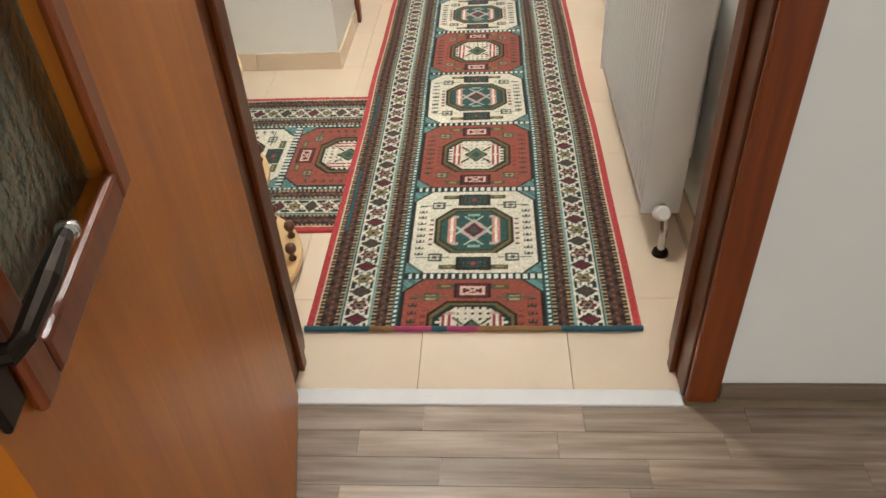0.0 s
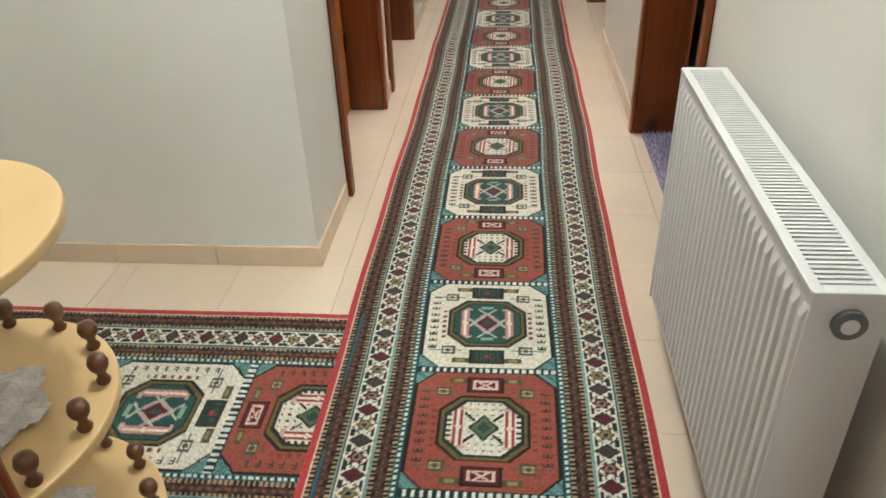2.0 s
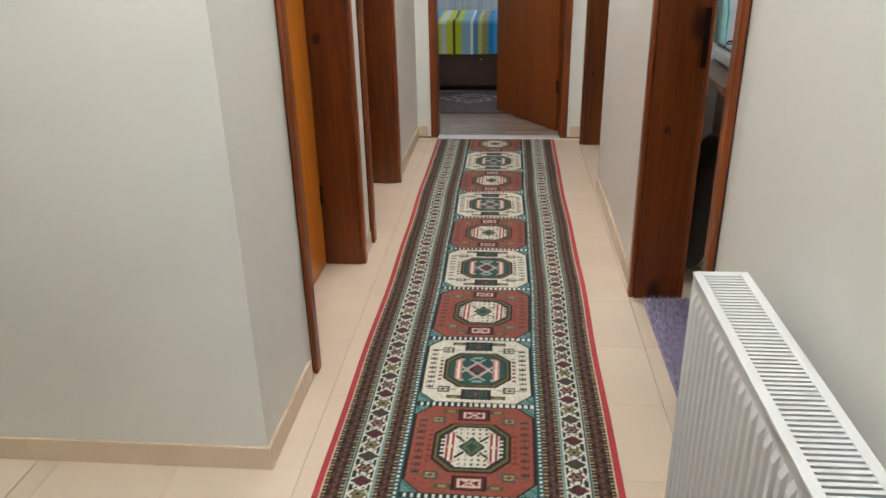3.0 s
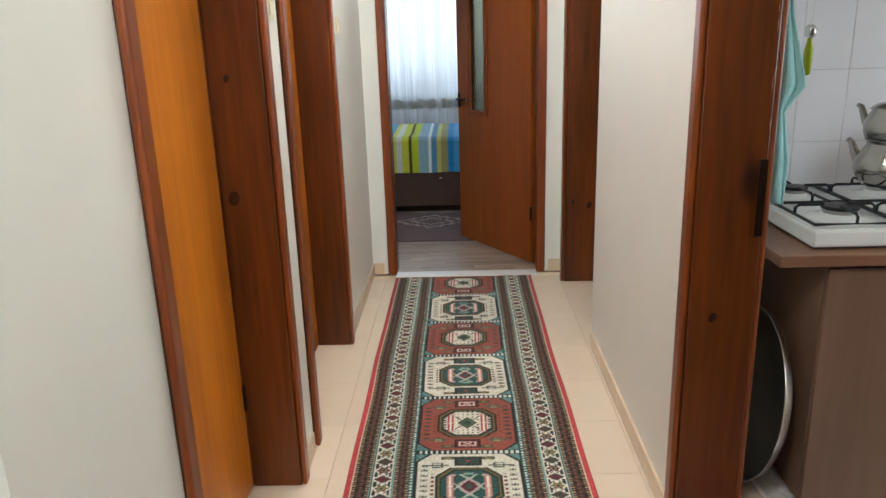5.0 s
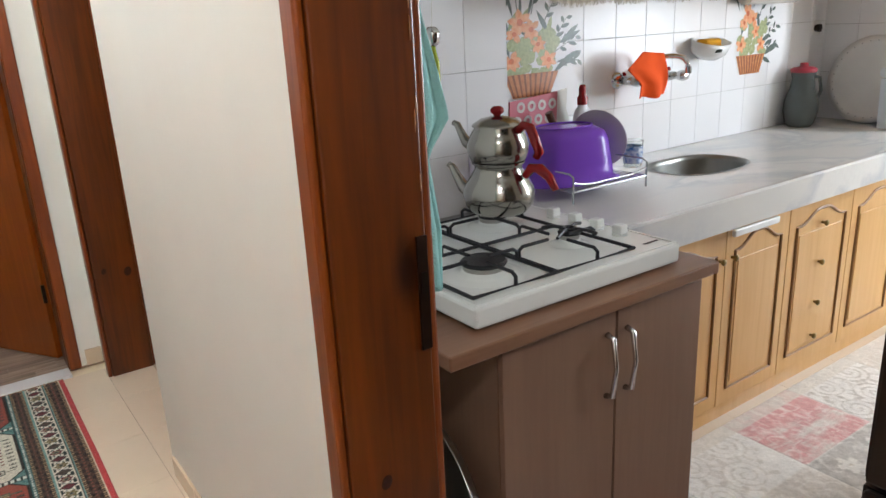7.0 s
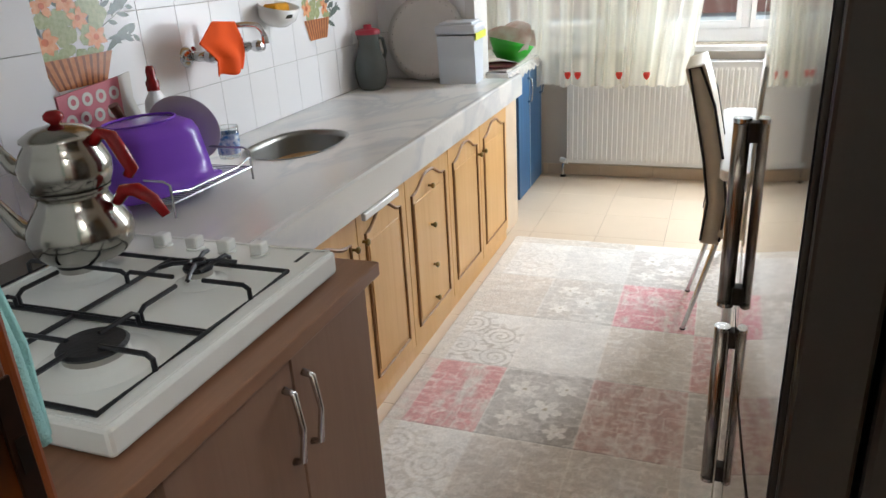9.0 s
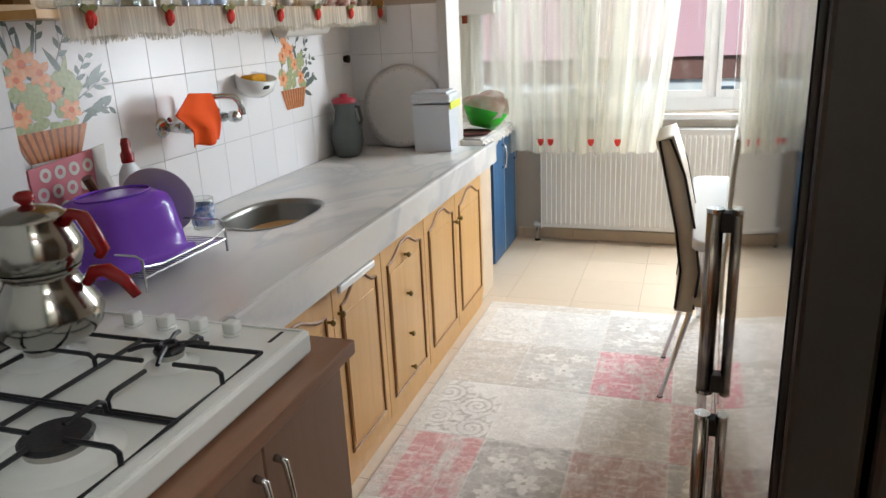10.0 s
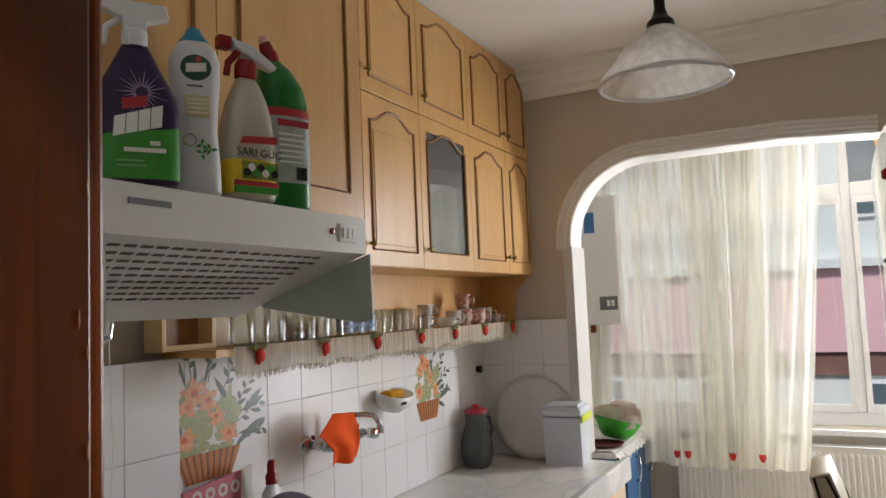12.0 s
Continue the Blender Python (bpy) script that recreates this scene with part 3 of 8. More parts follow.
# ---- doors ----
def door_frame(name, label, axis, lo, hi, near, far, deep, bare=False, casing=0.055):
    """A timber lining with architraves. axis: the wall's direction; lo..hi the clear opening; near, far the wall's faces."""
    d = thing(name, (0, 0, 0), label, "door frame", kind="structure")

    def bx(a0, b0, z0, a1, b1, z1, bev=0.004):
        return boxes((a0, b0, z0, a1, b1, z1) if axis == "x" else (b0, a0, z0, b1, a1, z1), bevel=bev)

    if not bare:
        part("jamb", bx(lo - 0.045, near - 0.004, 0, lo, far + 0.004, 2.06), FRAMEWOOD, d)
    part("jamb", bx(hi, near - 0.004, 0, hi + 0.045, far + 0.004, 2.06), FRAMEWOOD, d)
    part("head", bx(lo - 0.045, near - 0.004, 2.06, hi + 0.045, far + 0.004, 2.10), FRAMEWOOD, d)
    for y0, y1 in ((near - 0.022, near - 0.005), (far + 0.005, far + 0.022)):
        if not bare:
            part("architrave", bx(lo - casing, y0, 0, lo - 0.004, y1, 2.12, 0.006), ARCHWOOD, d)
        part("architrave", bx(hi + 0.004, y0, 0, hi + casing, y1, 2.12, 0.006), ARCHWOOD, d)
        part("architrave", bx(lo - 0.004, y0, 2.07, hi + 0.004, y1, 2.12, 0.006), ARCHWOOD, d)
    if deep is not None:
        part("door_stop", bx(lo, deep, 0, lo + 0.014, deep + 0.03, 2.05, 0.003), FRAMEWOOD, d)
        part("door_stop", bx(hi - 0.014, deep, 0, hi, deep + 0.03, 2.05, 0.003), FRAMEWOOD, d)
    return d


STRIKE = mat("dark_strike_metal", "2B1A10", 0.4, metal=0.7, vary=0.2, scale=30)
WORNSTRIKE = mat("worn_strike_metal", "9A8C7C", 0.4, metal=0.8, vary=0.3, scale=60)
CHIPWOOD = mat("bare_pine", "B98A62", 0.7, vary=0.1)
BLACKMETAL = mat("dark_bronze_metal", "2A221B", 0.35, metal=0.8, vary=0.1)
ARCHWOOD = wood("lighter_varnished_trim", "682B08", "8E450F", 0.34, "z", 8, 0.15)
first_frame = door_frame("door_frame_1", "dark varnished pine door lining with knots", "x", -0.475, 0.43, 1.13, 1.28, 1.2, casing=0.076)
part("strike_plate", boxes((0.4265, 1.138, 0.925, 0.4295, 1.156, 1.06), bevel=0.0008), WORNSTRIKE, first_frame, "worn pale metal strike plate")
part("strike_slot", boxes((0.4255, 1.142, 0.97, 0.4264, 1.152, 1.00)), BLACKMETAL, first_frame)
kitchen_frame = door_frame("door_frame_2", "dark varnished pine door lining with knots", "y", 3.075, 4.06, 0.575, 0.75, None)
part("strike_plate", boxes((0.731, 4.0545, 0.955, 0.7525, 4.0595, 1.165), bevel=0.001), STRIKE, kitchen_frame, "dark metal strike plate")
part("strike_slot", boxes((0.737, 4.0535, 1.06, 0.748, 4.0544, 1.10)), BLACKMETAL, kitchen_frame)
chip_rnd = random.Random(14)
for k in range(9):
    cz, cl = chip_rnd.uniform(1.15, 2.0), chip_rnd.uniform(0.008, 0.04)
    cx = chip_rnd.choice((0.740, 0.7445, 0.7485))
    part("bare_chip", prism([(cx, cz), (cx + 0.0009, cz + cl * 0.4), (cx + 0.0003, cz + cl), (cx - 0.0004, cz + cl * 0.5)], "y", 4.0583, 4.0597), CHIPWOOD, kitchen_frame, "pale bare wood where varnish chipped")
third_frame = door_frame("door_frame_3", "dark varnished pine door lining with knots", "y", 3.47, 4.35, -0.8, -0.64, None)
door_frame("door_frame_4", "dark varnished pine door lining with knots", "y", 4.66, 5.56, -0.8, -0.64, None)
fifth_frame = door_frame("door_frame_5", "dark varnished pine door lining with knots", "y", 5.57, 6.47, 0.575, 0.75, None, True)
door_frame("door_frame_6", "red-brown varnished pine door lining", "x", -0.485, 0.42, 6.7, 6.85, None)

KNOT = mat("dark_pine_knot", "1C0902", 0.4, vary=0.3, scale=120, second="3A1604")
for frame_, kx, ky, kz, kr_ in ((third_frame, -0.764, 4.3498, 1.031, 0.017), (third_frame, -0.748, 4.3498, 1.395, 0.009), (fifth_frame, 0.715, 6.4698, 0.485, 0.016), (fifth_frame, 0.616, 6.4698, 0.506, 0.010), (kitchen_frame, 0.640, 4.0598, 0.72, 0.011)):
    part("knot", lathe([(0, 0.0009), (kr_ * 0.6, 0.0008), (kr_, 0.0)], n=16, sy=1.35), KNOT, frame_, "dark knot in the pine").matrix_basis = pose(kx, ky, kz, 90, 14, 0)

PEBBLE = mat("pebbled_glass", "7F806C", 0.1, trans=0.9, bump=1.0, bump_scale=70, vary=0.05)
CHROME = mat("worn_chrome", "C9CACB", 0.18, metal=1.0, vary=0.05)


def door_leaf(name, at, rz, width, label, z0=0.96, hinge=1, handle=True, glass=(0.585, 0.82), veneer=DOORWOOD):
    """A flush leaf with a tall glazed panel; the hinge is at the origin and the leaf runs along x."""
    d = thing(name, at, label, "door", rz=rz)
    w = width
    g0, g1, z1 = w * glass[0], w * glass[1], 1.88
    rows = [(0, -0.019, 0.008, g0, 0.019, 2.045), (g1, -0.019, 0.008, w, 0.019, 2.045), (g0, -0.019, 0.008, g1, 0.019, z0), (g0, -0.019, z1, g1, 0.019, 2.045)]
    part("leaf", boxes(*rows), veneer, d)
    part("glass_panel", boxes((g0 + 0.004, -0.004, z0 + 0.004, g1 - 0.004, 0.004, z1 - 0.004)), PEBBLE, d, "pebbled patterned glass").visible_shadow = False
    for s in (-1, 1):
        y0, y1 = sorted((s * 0.019, s * 0.031))
        part("moulding", boxes((g0 - 0.022, y0, z0 - 0.022, g0 + 0.012, y1, z1 + 0.022), bevel=0.005), ARCHWOOD, d)
        part("moulding", boxes((g1 - 0.012, y0, z0 - 0.022, g1 + 0.022, y1, z1 + 0.022), bevel=0.005), ARCHWOOD, d)
        part("moulding", boxes((g0 + 0.012, y0, z0 - 0.022, g1 - 0.012, y1, z0 + 0.012), bevel=0.005), ARCHWOOD, d)
        part("moulding", boxes((g0 + 0.012, y0, z1 - 0.012, g1 - 0.012, y1, z1 + 0.022), bevel=0.005), ARCHWOOD, d)
        if not handle:
            continue
        y0, y1 = sorted((s * 0.0195, s * 0.026))
        plate = part("handle_plate", boxes((w - 0.034, y0, 0.985, w - 0.004, y1, 1.085), bevel=0.003), BLACKMETAL, d, "dark bronze handle plate")
        part("lever", tube([(w - 0.019, s * 0.02, 1.04), (w - 0.019, s * 0.042, 1.04), (w - 0.03, s * 0.046, 1.041), (w - 0.08, s * 0.047, 1.044), (w - 0.12, s * 0.044, 1.042), (w - 0.145, s * 0.040, 1.036)], 0.009, 10, radii=[0.008, 0.008, 0.007, 0.009, 0.007, 0.005]), BLACKMETAL, plate, "worn dark steel lever")
        part("lever_tip", lathe([(0, -0.008), (0.008, -0.005), (0.0095, 0.0), (0.008, 0.005), (0, 0.008)], (w - 0.146, s * 0.040, 1.036), 12), CHROME, plate, "worn bright lever end", smooth=True)
    for z in (0.3, 1.75):
        part("hinge", tube([(-0.004, 0.02 * hinge, z), (-0.004, 0.02 * hinge, z + 0.09)], 0.009, 10), BLACKMETAL, d)
    return d


door_leaf("door_1", (-0.478, 1.115, 0), -79.5, 0.87, "orange-brown veneered door with pebbled glass, standing open", 0.985, hinge=-1, glass=(0.65, 0.93))
door_leaf("door_3", (-0.825, 4.345, 0), -90, 0.87, "closed orange-brown veneered door with a glazed panel", 1.22)
door_leaf("door_4", (-0.815, 4.67, 0), 90, 0.88, "closed brown veneered door with a glazed panel", handle=False)
door_leaf("door_5", (0.415, 6.872, 0), 122, 0.87, "red-brown veneered bedroom door with pebbled glass, standing open", veneer=DARKVENEER)
door_leaf("door_6", (0.775, 6.465, 0), -28, 0.86, "brown veneered door standing ajar", hinge=-1)
# ---- hall and rooms ----
def radiator(name, at, rz, length, height, depth, label, ribs_pitch=0.0333, valve=True):
    """A steel panel radiator: length along x, front towards -y, standing off the floor."""
    r = thing(name, at, label, "radiator", rz=rz)
    z0, z1 = 0.10, 0.10 + height
    n = int(length / ribs_pitch)
    bm = bmesh.new()
    rows = []
    m0 = (length - n * ribs_pitch) / 2
    prof = [(0.0, 0.0)]
    for k in range(n):
        a = m0 + k * ribs_pitch
        prof += [(a + 0.006, 0.0), (a + 0.010, 0.007), (a + ribs_pitch - 0.010, 0.007), (a + ribs_pitch - 0.006, 0.0)]
    prof.append((length, 0.0))
    zz = [z0 + 0.012, z0 + 0.03, z0 + 0.05, z1 - 0.055, z1 - 0.035, z1 - 0.008]
    hh = [0.0, 0.0, 1.0, 1.0, 0.0, 0.0]
    for z, h in zip(zz, hh):
        rows.append([bm.verts.new((x, 0.007 - d * h, z)) for x, d in prof])
    for a, b in zip(rows, rows[1:]):
        for k in range(len(prof) - 1):
            bm.faces.new((a[k], a[k + 1], b[k + 1], b[k]))
    part("front_panel", bm, RADWHITE, r)
    part("back_panel", boxes((0.0, depth - 0.012, z0 + 0.01, length, depth, z1 - 0.01), bevel=0.003), RADWHITE, r)
    for x in (0.0, length):
        part("side_cover", boxes((x - 0.003, 0.002, z0, x + 0.003, depth, z1), bevel=0.002), RADWHITE, r)
    top = boxes((0.0, 0.0, z1 - 0.006, length, 0.018, z1), (0.0, depth - 0.018, z1 - 0.006, length, depth, z1), (0.0, 0.018, z1 - 0.006, 0.018, depth - 0.018, z1), (length - 0.018, 0.018, z1 - 0.006, length, depth - 0.018, z1), bevel=0.0015)
    part("top_frame", top, RADWHITE, r)
    slat = boxes((-0.0035, 0.018, -0.005, 0.0035, depth - 0.018, -0.001))
    g = part("grille_slat", slat, RADWHITE, r)
    g.matrix_basis = pose(0.026, 0, z1)
    for k in range(1, int((length - 0.045) / 0.0125) + 1):
        shared("grille_slat", g.data, pose(0.026 + k * 0.0125, 0, z1), r)
    # solid block in a grey that stands for the shade between the panels
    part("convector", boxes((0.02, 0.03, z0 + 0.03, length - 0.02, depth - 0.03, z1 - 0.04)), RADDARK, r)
    if valve:
        part("vent_cap", lathe([(0, -0.012), (0.021, -0.012), (0.024, -0.009), (0.024, 0.0)], n=24), RADDARK, r, "dark grey plug ring").matrix_basis = pose(-0.003, depth * 0.55, z1 - 0.06, 0, -90, 0) @ pose(0, 0, 0, 180)
        part("vent_plug", lathe([(0, 0.0), (0.014, 0.0), (0.016, 0.012), (0, 0.014)], n=20), RADWHITE, r).matrix_basis = pose(-0.004, depth * 0.55, z1 - 0.06, 0, -90, 0)
        part("valve_cap", lathe([(0, 0), (0.016, 0.0), (0.019, 0.008), (0.019, 0.04), (0.015, 0.047), (0, 0.048)], n=20), WHITEMETAL, r, "white valve cap").matrix_basis = pose(-0.012, depth * 0.45, z0 + 0.012, 0, -75, 0)
        part("pipe", tube([(-0.005, depth * 0.45, z0 + 0.015), (-0.03, depth * 0.45, z0 + 0.0), (-0.035, depth * 0.45, z0 - 0.03), (-0.035, depth * 0.45, 0.0)], 0.010, 10), CHROME, r)
        part("pipe_collar", lathe([(0.011, 0.0), (0.022, 0.0), (0.02, 0.01), (0.011, 0.012)], (-0.035, depth * 0.45, 0.001), 20), BLACKMETAL, r)
    for x in (length * 0.15, length * 0.85):
        part("wall_bracket", boxes((x - 0.015, depth, z0 + 0.1, x + 0.015, depth + 0.046, z1 - 0.1)), RADWHITE, r)
    return r


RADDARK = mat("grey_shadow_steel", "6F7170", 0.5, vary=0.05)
# the hall radiator hangs on the east wall and faces west
radiator("hall_radiator", (0.415, 2.645, 0), -90, 0.94, 0.685, 0.11, "white ribbed steel panel radiator hung on the hall wall", valve=False)
rv = [o for o in scene.objects if o.name == "hall_radiator"][0]
part("end_cap", lathe([(0.012, 0.0), (0.024, 0.0), (0.024, 0.010), (0.015, 0.012), (0.0, 0.008)], n=28), RADDARK, rv, "dark ring round a white end plug").matrix_basis = pose(0.942, 0.058, 0.735, 0, 90, 0)
part("end_plug", lathe([(0, 0.0), (0.013, 0.0), (0.013, 0.011), (0, 0.013)], n=20), RADWHITE, rv).matrix_basis = pose(0.943, 0.058, 0.735, 0, 90, 0)
part("valve_cap", lathe([(0, 0), (0.017, 0.0), (0.021, 0.008), (0.021, 0.045), (0.016, 0.053), (0, 0.054)], n=22), WHITEMETAL, rv, "white plastic valve cap").matrix_basis = pose(0.962, 0.05, 0.115, 0, 55, 0)
part("pipe", tube([(0.94, 0.06, 0.125), (0.985, 0.06, 0.115), (1.0, 0.06, 0.09), (1.0, 0.06, 0.0)], 0.011, 10), CHROME, rv)
part("pipe_collar", lathe([(0.012, 0.0), (0.024, 0.0), (0.021, 0.012), (0.012, 0.014)], (1.0, 0.06, 0.001), 20), BLACKMETAL, rv)

# runners
runner = thing("hall_runner", (-0.055 - 0.4325, 1.345, 0.0), "long red, green and cream oriental runner with medallions", "rug")
cloth = woven("woven_surface", 0.865, 5.235, 0.004, runner_colours(1.345 - 1.54 + 2 * PITCH, 0.865), 0.010, runner, wave=0.0022, sway=0.004)
FRINGE = mat("coloured_end_binding", "2E5A66", 0.95, vary=0.2, scale=40, bump=0.6, bump_scale=300)
FRINGE2 = mat("pink_end_binding", "A8476E", 0.95, vary=0.2, scale=40, bump=0.6, bump_scale=300)
FRINGE3 = mat("brown_end_binding", "8A6A45", 0.95, vary=0.2, scale=40, bump=0.6, bump_scale=300)
xs = [0.0, 0.10, 0.17, 0.235, 0.33, 0.37, 0.45, 0.54, 0.66, 0.865]
for k, (a, b) in enumerate(zip(xs, xs[1:])):
    part("end_binding", tube([(a, -0.004, 0.007), ((a + b) / 2, -0.006, 0.0075), (b, -0.004, 0.007)], 0.0075, 8), (FRINGE, FRINGE, FRINGE3, FRINGE2, FRINGE, FRINGE2, FRINGE3, FRINGE3, FRINGE)[k], runner)
part("end_binding", tube([(0, 5.237, 0.006), (0.865, 5.237, 0.006)], 0.006, 8), FRINGE3, runner)
side_rug = thing("side_runner", (-0.44, 1.757, 0.0), "matching red, green and cream runner turning into the side hall", "rug", rz=90)
side_cloth = woven("woven_surface", 0.885, 2.0, 0.0045, runner_colours(2 * PITCH - 0.27, 0.885), 0.007, side_rug, wave=0.001)

for k, (y, c) in enumerate(((0.0, FRINGE), (2.0, FRINGE3))):
    part("end_binding", tube([(0, y, 0.006), (0.885, y, 0.006)], 0.006, 8), c, side_rug)

# stand with gallery shelves
PLY = mat("pale_birch_board", "D8B884", 0.4, vary=0.06, scale=5, stretch=(1, 0.3, 1))
KNOB = wood("turned_brown_knob", "4A2A14", "6A401F", 0.35, "z", 20)
LACE = mat("grey_white_lace", "C9C4BF", 0.9, vary=0.15, scale=60, bump=0.8, bump_scale=160)
stand = thing("telephone_stand", (-0.84, 1.58, 0.0), "pale wooden stand with rounded shelves edged by turned brown knobs", "stand")


def lobe(rx, ry, n=48, pinch=0.0):
    return [(rx * math.cos(2 * math.pi * k / n), ry * math.sin(2 * math.pi * k / n) * (1 + pinch * math.cos(2 * math.pi * k / n))) for k in range(n)]


for z, rx, ry, knobs in ((0.022, 0.30, 0.27, True), (0.285, 0.255, 0.26, True), (0.575, 0.245, 0.26, True), (0.885, 0.245, 0.275, False)):
    shelf = part("tabletop" if not knobs else "shelf", prism(lobe(rx, ry), "z", z, z + 0.022, bevel=0.004), PLY, stand)
    if knobs:
        first = None
        for k in range(8):
            a = radians(-50 + k * 25)
            x, y = (rx - 0.022) * math.cos(a), (ry - 0.022) * math.sin(a)
            if first is None:
                kn = part("gallery_knob", lathe([(0.010, 0), (0.012, 0.006), (0.007, 0.014), (0.008, 0.022), (0.014, 0.030), (0.0165, 0.04), (0.013, 0.051), (0, 0.055)], n=14), KNOB, stand, smooth=True)
                kn.matrix_basis = pose(x, y, z + 0.022)
                first = kn.data
            else:
                shared("gallery_knob", first, pose(x, y, z + 0.022), stand)
part("back_post", boxes((-0.05, -0.285, 0.0, 0.05, -0.262, 0.9), bevel=0.003), PLY, stand)
part("side_post", boxes((-0.27, -0.06, 0.0, -0.245, 0.06, 0.9), bevel=0.003), PLY, stand)
for z in (0.307, 0.597):
    rnd = random.Random(int(z * 100))
    bm = sheet(22, 22, lambda u, v: ((u - 0.5) * 0.24 + 0.03, (v - 0.5) * 0.25 + 0.01, z + 0.008 + 0.012 * noise.noise(Vector((u * 7, v * 7, z * 20)))))
    for f in [f for f in bm.faces if (f.calc_center_median() - Vector((0.03, 0.01, z))).xy.length > 0.115 + 0.012 * math.sin(8 * math.atan2(f.calc_center_median().y, f.calc_center_median().x))]:
        bm.faces.remove(f)
    tagged(part("doily", bm, LACE), "grey-white crumpled lace doily on the stand", "doily").matrix_basis = pose(-0.84, 1.58, 0.0)
tagged(part("paper_slip", boxes((-1.02, 1.70, 0.9075, -0.95, 1.75, 0.909)), WHITEMETAL), "small white paper slip on the stand top", "paper")

# light switches
SWITCH = mat("cream_plastic", "E2DBC2", 0.4, vary=0.03)


def switch(at, label):
    s = thing("light_switch", at, label, "switch", "hall switches")
    part("plate", boxes((0, -0.04, -0.04, 0.010, 0.04, 0.04), bevel=0.004), SWITCH, s)
    part("rocker", boxes((0.010, -0.022, -0.028, 0.016, -0.001, 0.028), bevel=0.002), SWITCH, s)
    part("rocker", boxes((0.010, 0.001, -0.028, 0.016, 0.022, 0.028), bevel=0.002), SWITCH, s)


switch((-0.64, 4.49, 1.60), "cream double light switch on the wall")
switch((-0.64, 5.80, 1.56), "cream double light switch on the wall")

# unseen ceiling lamps that light the hall; the far one is added for brightness
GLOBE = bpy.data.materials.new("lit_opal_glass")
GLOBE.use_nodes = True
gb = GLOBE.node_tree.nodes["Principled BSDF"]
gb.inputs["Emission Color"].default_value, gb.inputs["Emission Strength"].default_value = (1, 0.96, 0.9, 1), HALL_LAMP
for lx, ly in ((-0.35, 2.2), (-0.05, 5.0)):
    hl = thing("unseen_hall_lamp", (lx, ly, H), "unseen round opal glass ceiling lamp, lit", "lamp", "hall ceiling lamps")
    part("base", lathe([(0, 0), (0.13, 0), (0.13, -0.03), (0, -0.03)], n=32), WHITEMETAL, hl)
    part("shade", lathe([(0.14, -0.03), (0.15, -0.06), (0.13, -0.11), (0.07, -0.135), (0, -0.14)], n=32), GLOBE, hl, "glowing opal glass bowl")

# bedroom
BEDBASE = mat("brown_bed_base", "4A3329", 0.5, vary=0.08, scale=10)
WHITECLOTH = mat("white_cotton", "D9DCE2", 0.9, vary=0.03, bump=0.3, bump_scale=80)


def quilt_colours(u, v):
    stripes = [("2E86C4", 0.055), ("4FA0D4", 0.05), ("8CC0E0", 0.03), ("2E7FBF", 0.06), ("DCE8EC", 0.03), ("6FA9C9", 0.07), ("D8D65A", 0.035), ("DADFD8", 0.05), ("C9CC3F", 0.06), ("3F3A22", 0.018), ("B9C833", 0.06), ("8CAFC0", 0.09), ("E4E6E0", 0.025), ("5B8FB4", 0.045), ("C8C070", 0.04), ("9A9760", 0.05)]
    total = sum(w for _, w in stripes)
    c = np.zeros(u.shape + (3,))
    t = np.mod(v + 0.35, total)
    lo = 0.0
    for code, w in stripes:
        c[(t >= lo) & (t < lo + w)] = lin(code)
        lo += w
    return c * (0.94 + 0.12 * np.random.default_rng(2).random(u.shape))[..., None]


bed = thing("bed", (-1.35, 8.40, 0), "single bed with a brown box base and a striped quilt", "bed")
part("bed_base", boxes((0, 0.02, 0.05, 2.0, 0.98, 0.40), bevel=0.008), BEDBASE, bed)
# black block fills the dark shaded gap below the bed base
part("plinth", boxes((0.04, 0.06, 0, 1.96, 0.94, 0.05)), BLACKMETAL, bed)
part("base_knob", lathe([(0.006, 0), (0.006, 0.012), (0.010, 0.018), (0, 0.022)], n=12), CHROME, bed).matrix_basis = pose(1.12, 0.02, 0.3, 90)
part("mattress", boxes((0.01, 0.03, 0.40, 1.99, 0.97, 0.60), bevel=0.04), WHITECLOTH, bed)
quilt = woven("quilt", 1.3, 2.0, 0.012, quilt_colours, 0.0)
me = quilt.data
cs = np.empty(len(me.vertices) * 3, dtype=np.float32)
me.vertices.foreach_get("co", cs)
cs = cs.reshape(-1, 3)
u, v = cs[:, 0].copy(), cs[:, 1].copy()
drop = np.clip(0.30 - u, 0, None)
cs[:, 0] = v
cs[:, 1] = np.where(u < 0.30, -0.012 - 0.012 * np.sin(v * 14) * drop / 0.3, u - 0.30)
cs[:, 2] = np.where(u < 0.30, 0.655 - drop, 0.655 + 0.01 * np.sin(v * 9) * np.sin(u * 7)) - 0.02 * np.exp(-((u - 0.30) / 0.03) ** 2)
me.vertices.foreach_set("co", cs.ravel())
me.update()
quilt.matrix_basis = pose(-1.35, 8.40, 0)
tagged(quilt, "blue, yellow and green striped quilt hanging over the bed edge", "quilt")
pillow = sheet(20, 14, lambda a, b: (0.5 * (a - 0.5), 0.34 * (b - 0.5), 0.07 * (1 - abs(2 * a - 1) ** 3) * (1 - abs(2 * b - 1) ** 3)))
tagged(part("pillow", pillow, WHITECLOTH, smooth=True), "white pillow on the striped bed", "pillow").matrix_basis = pose(-1.0, 9.1, 0.665)


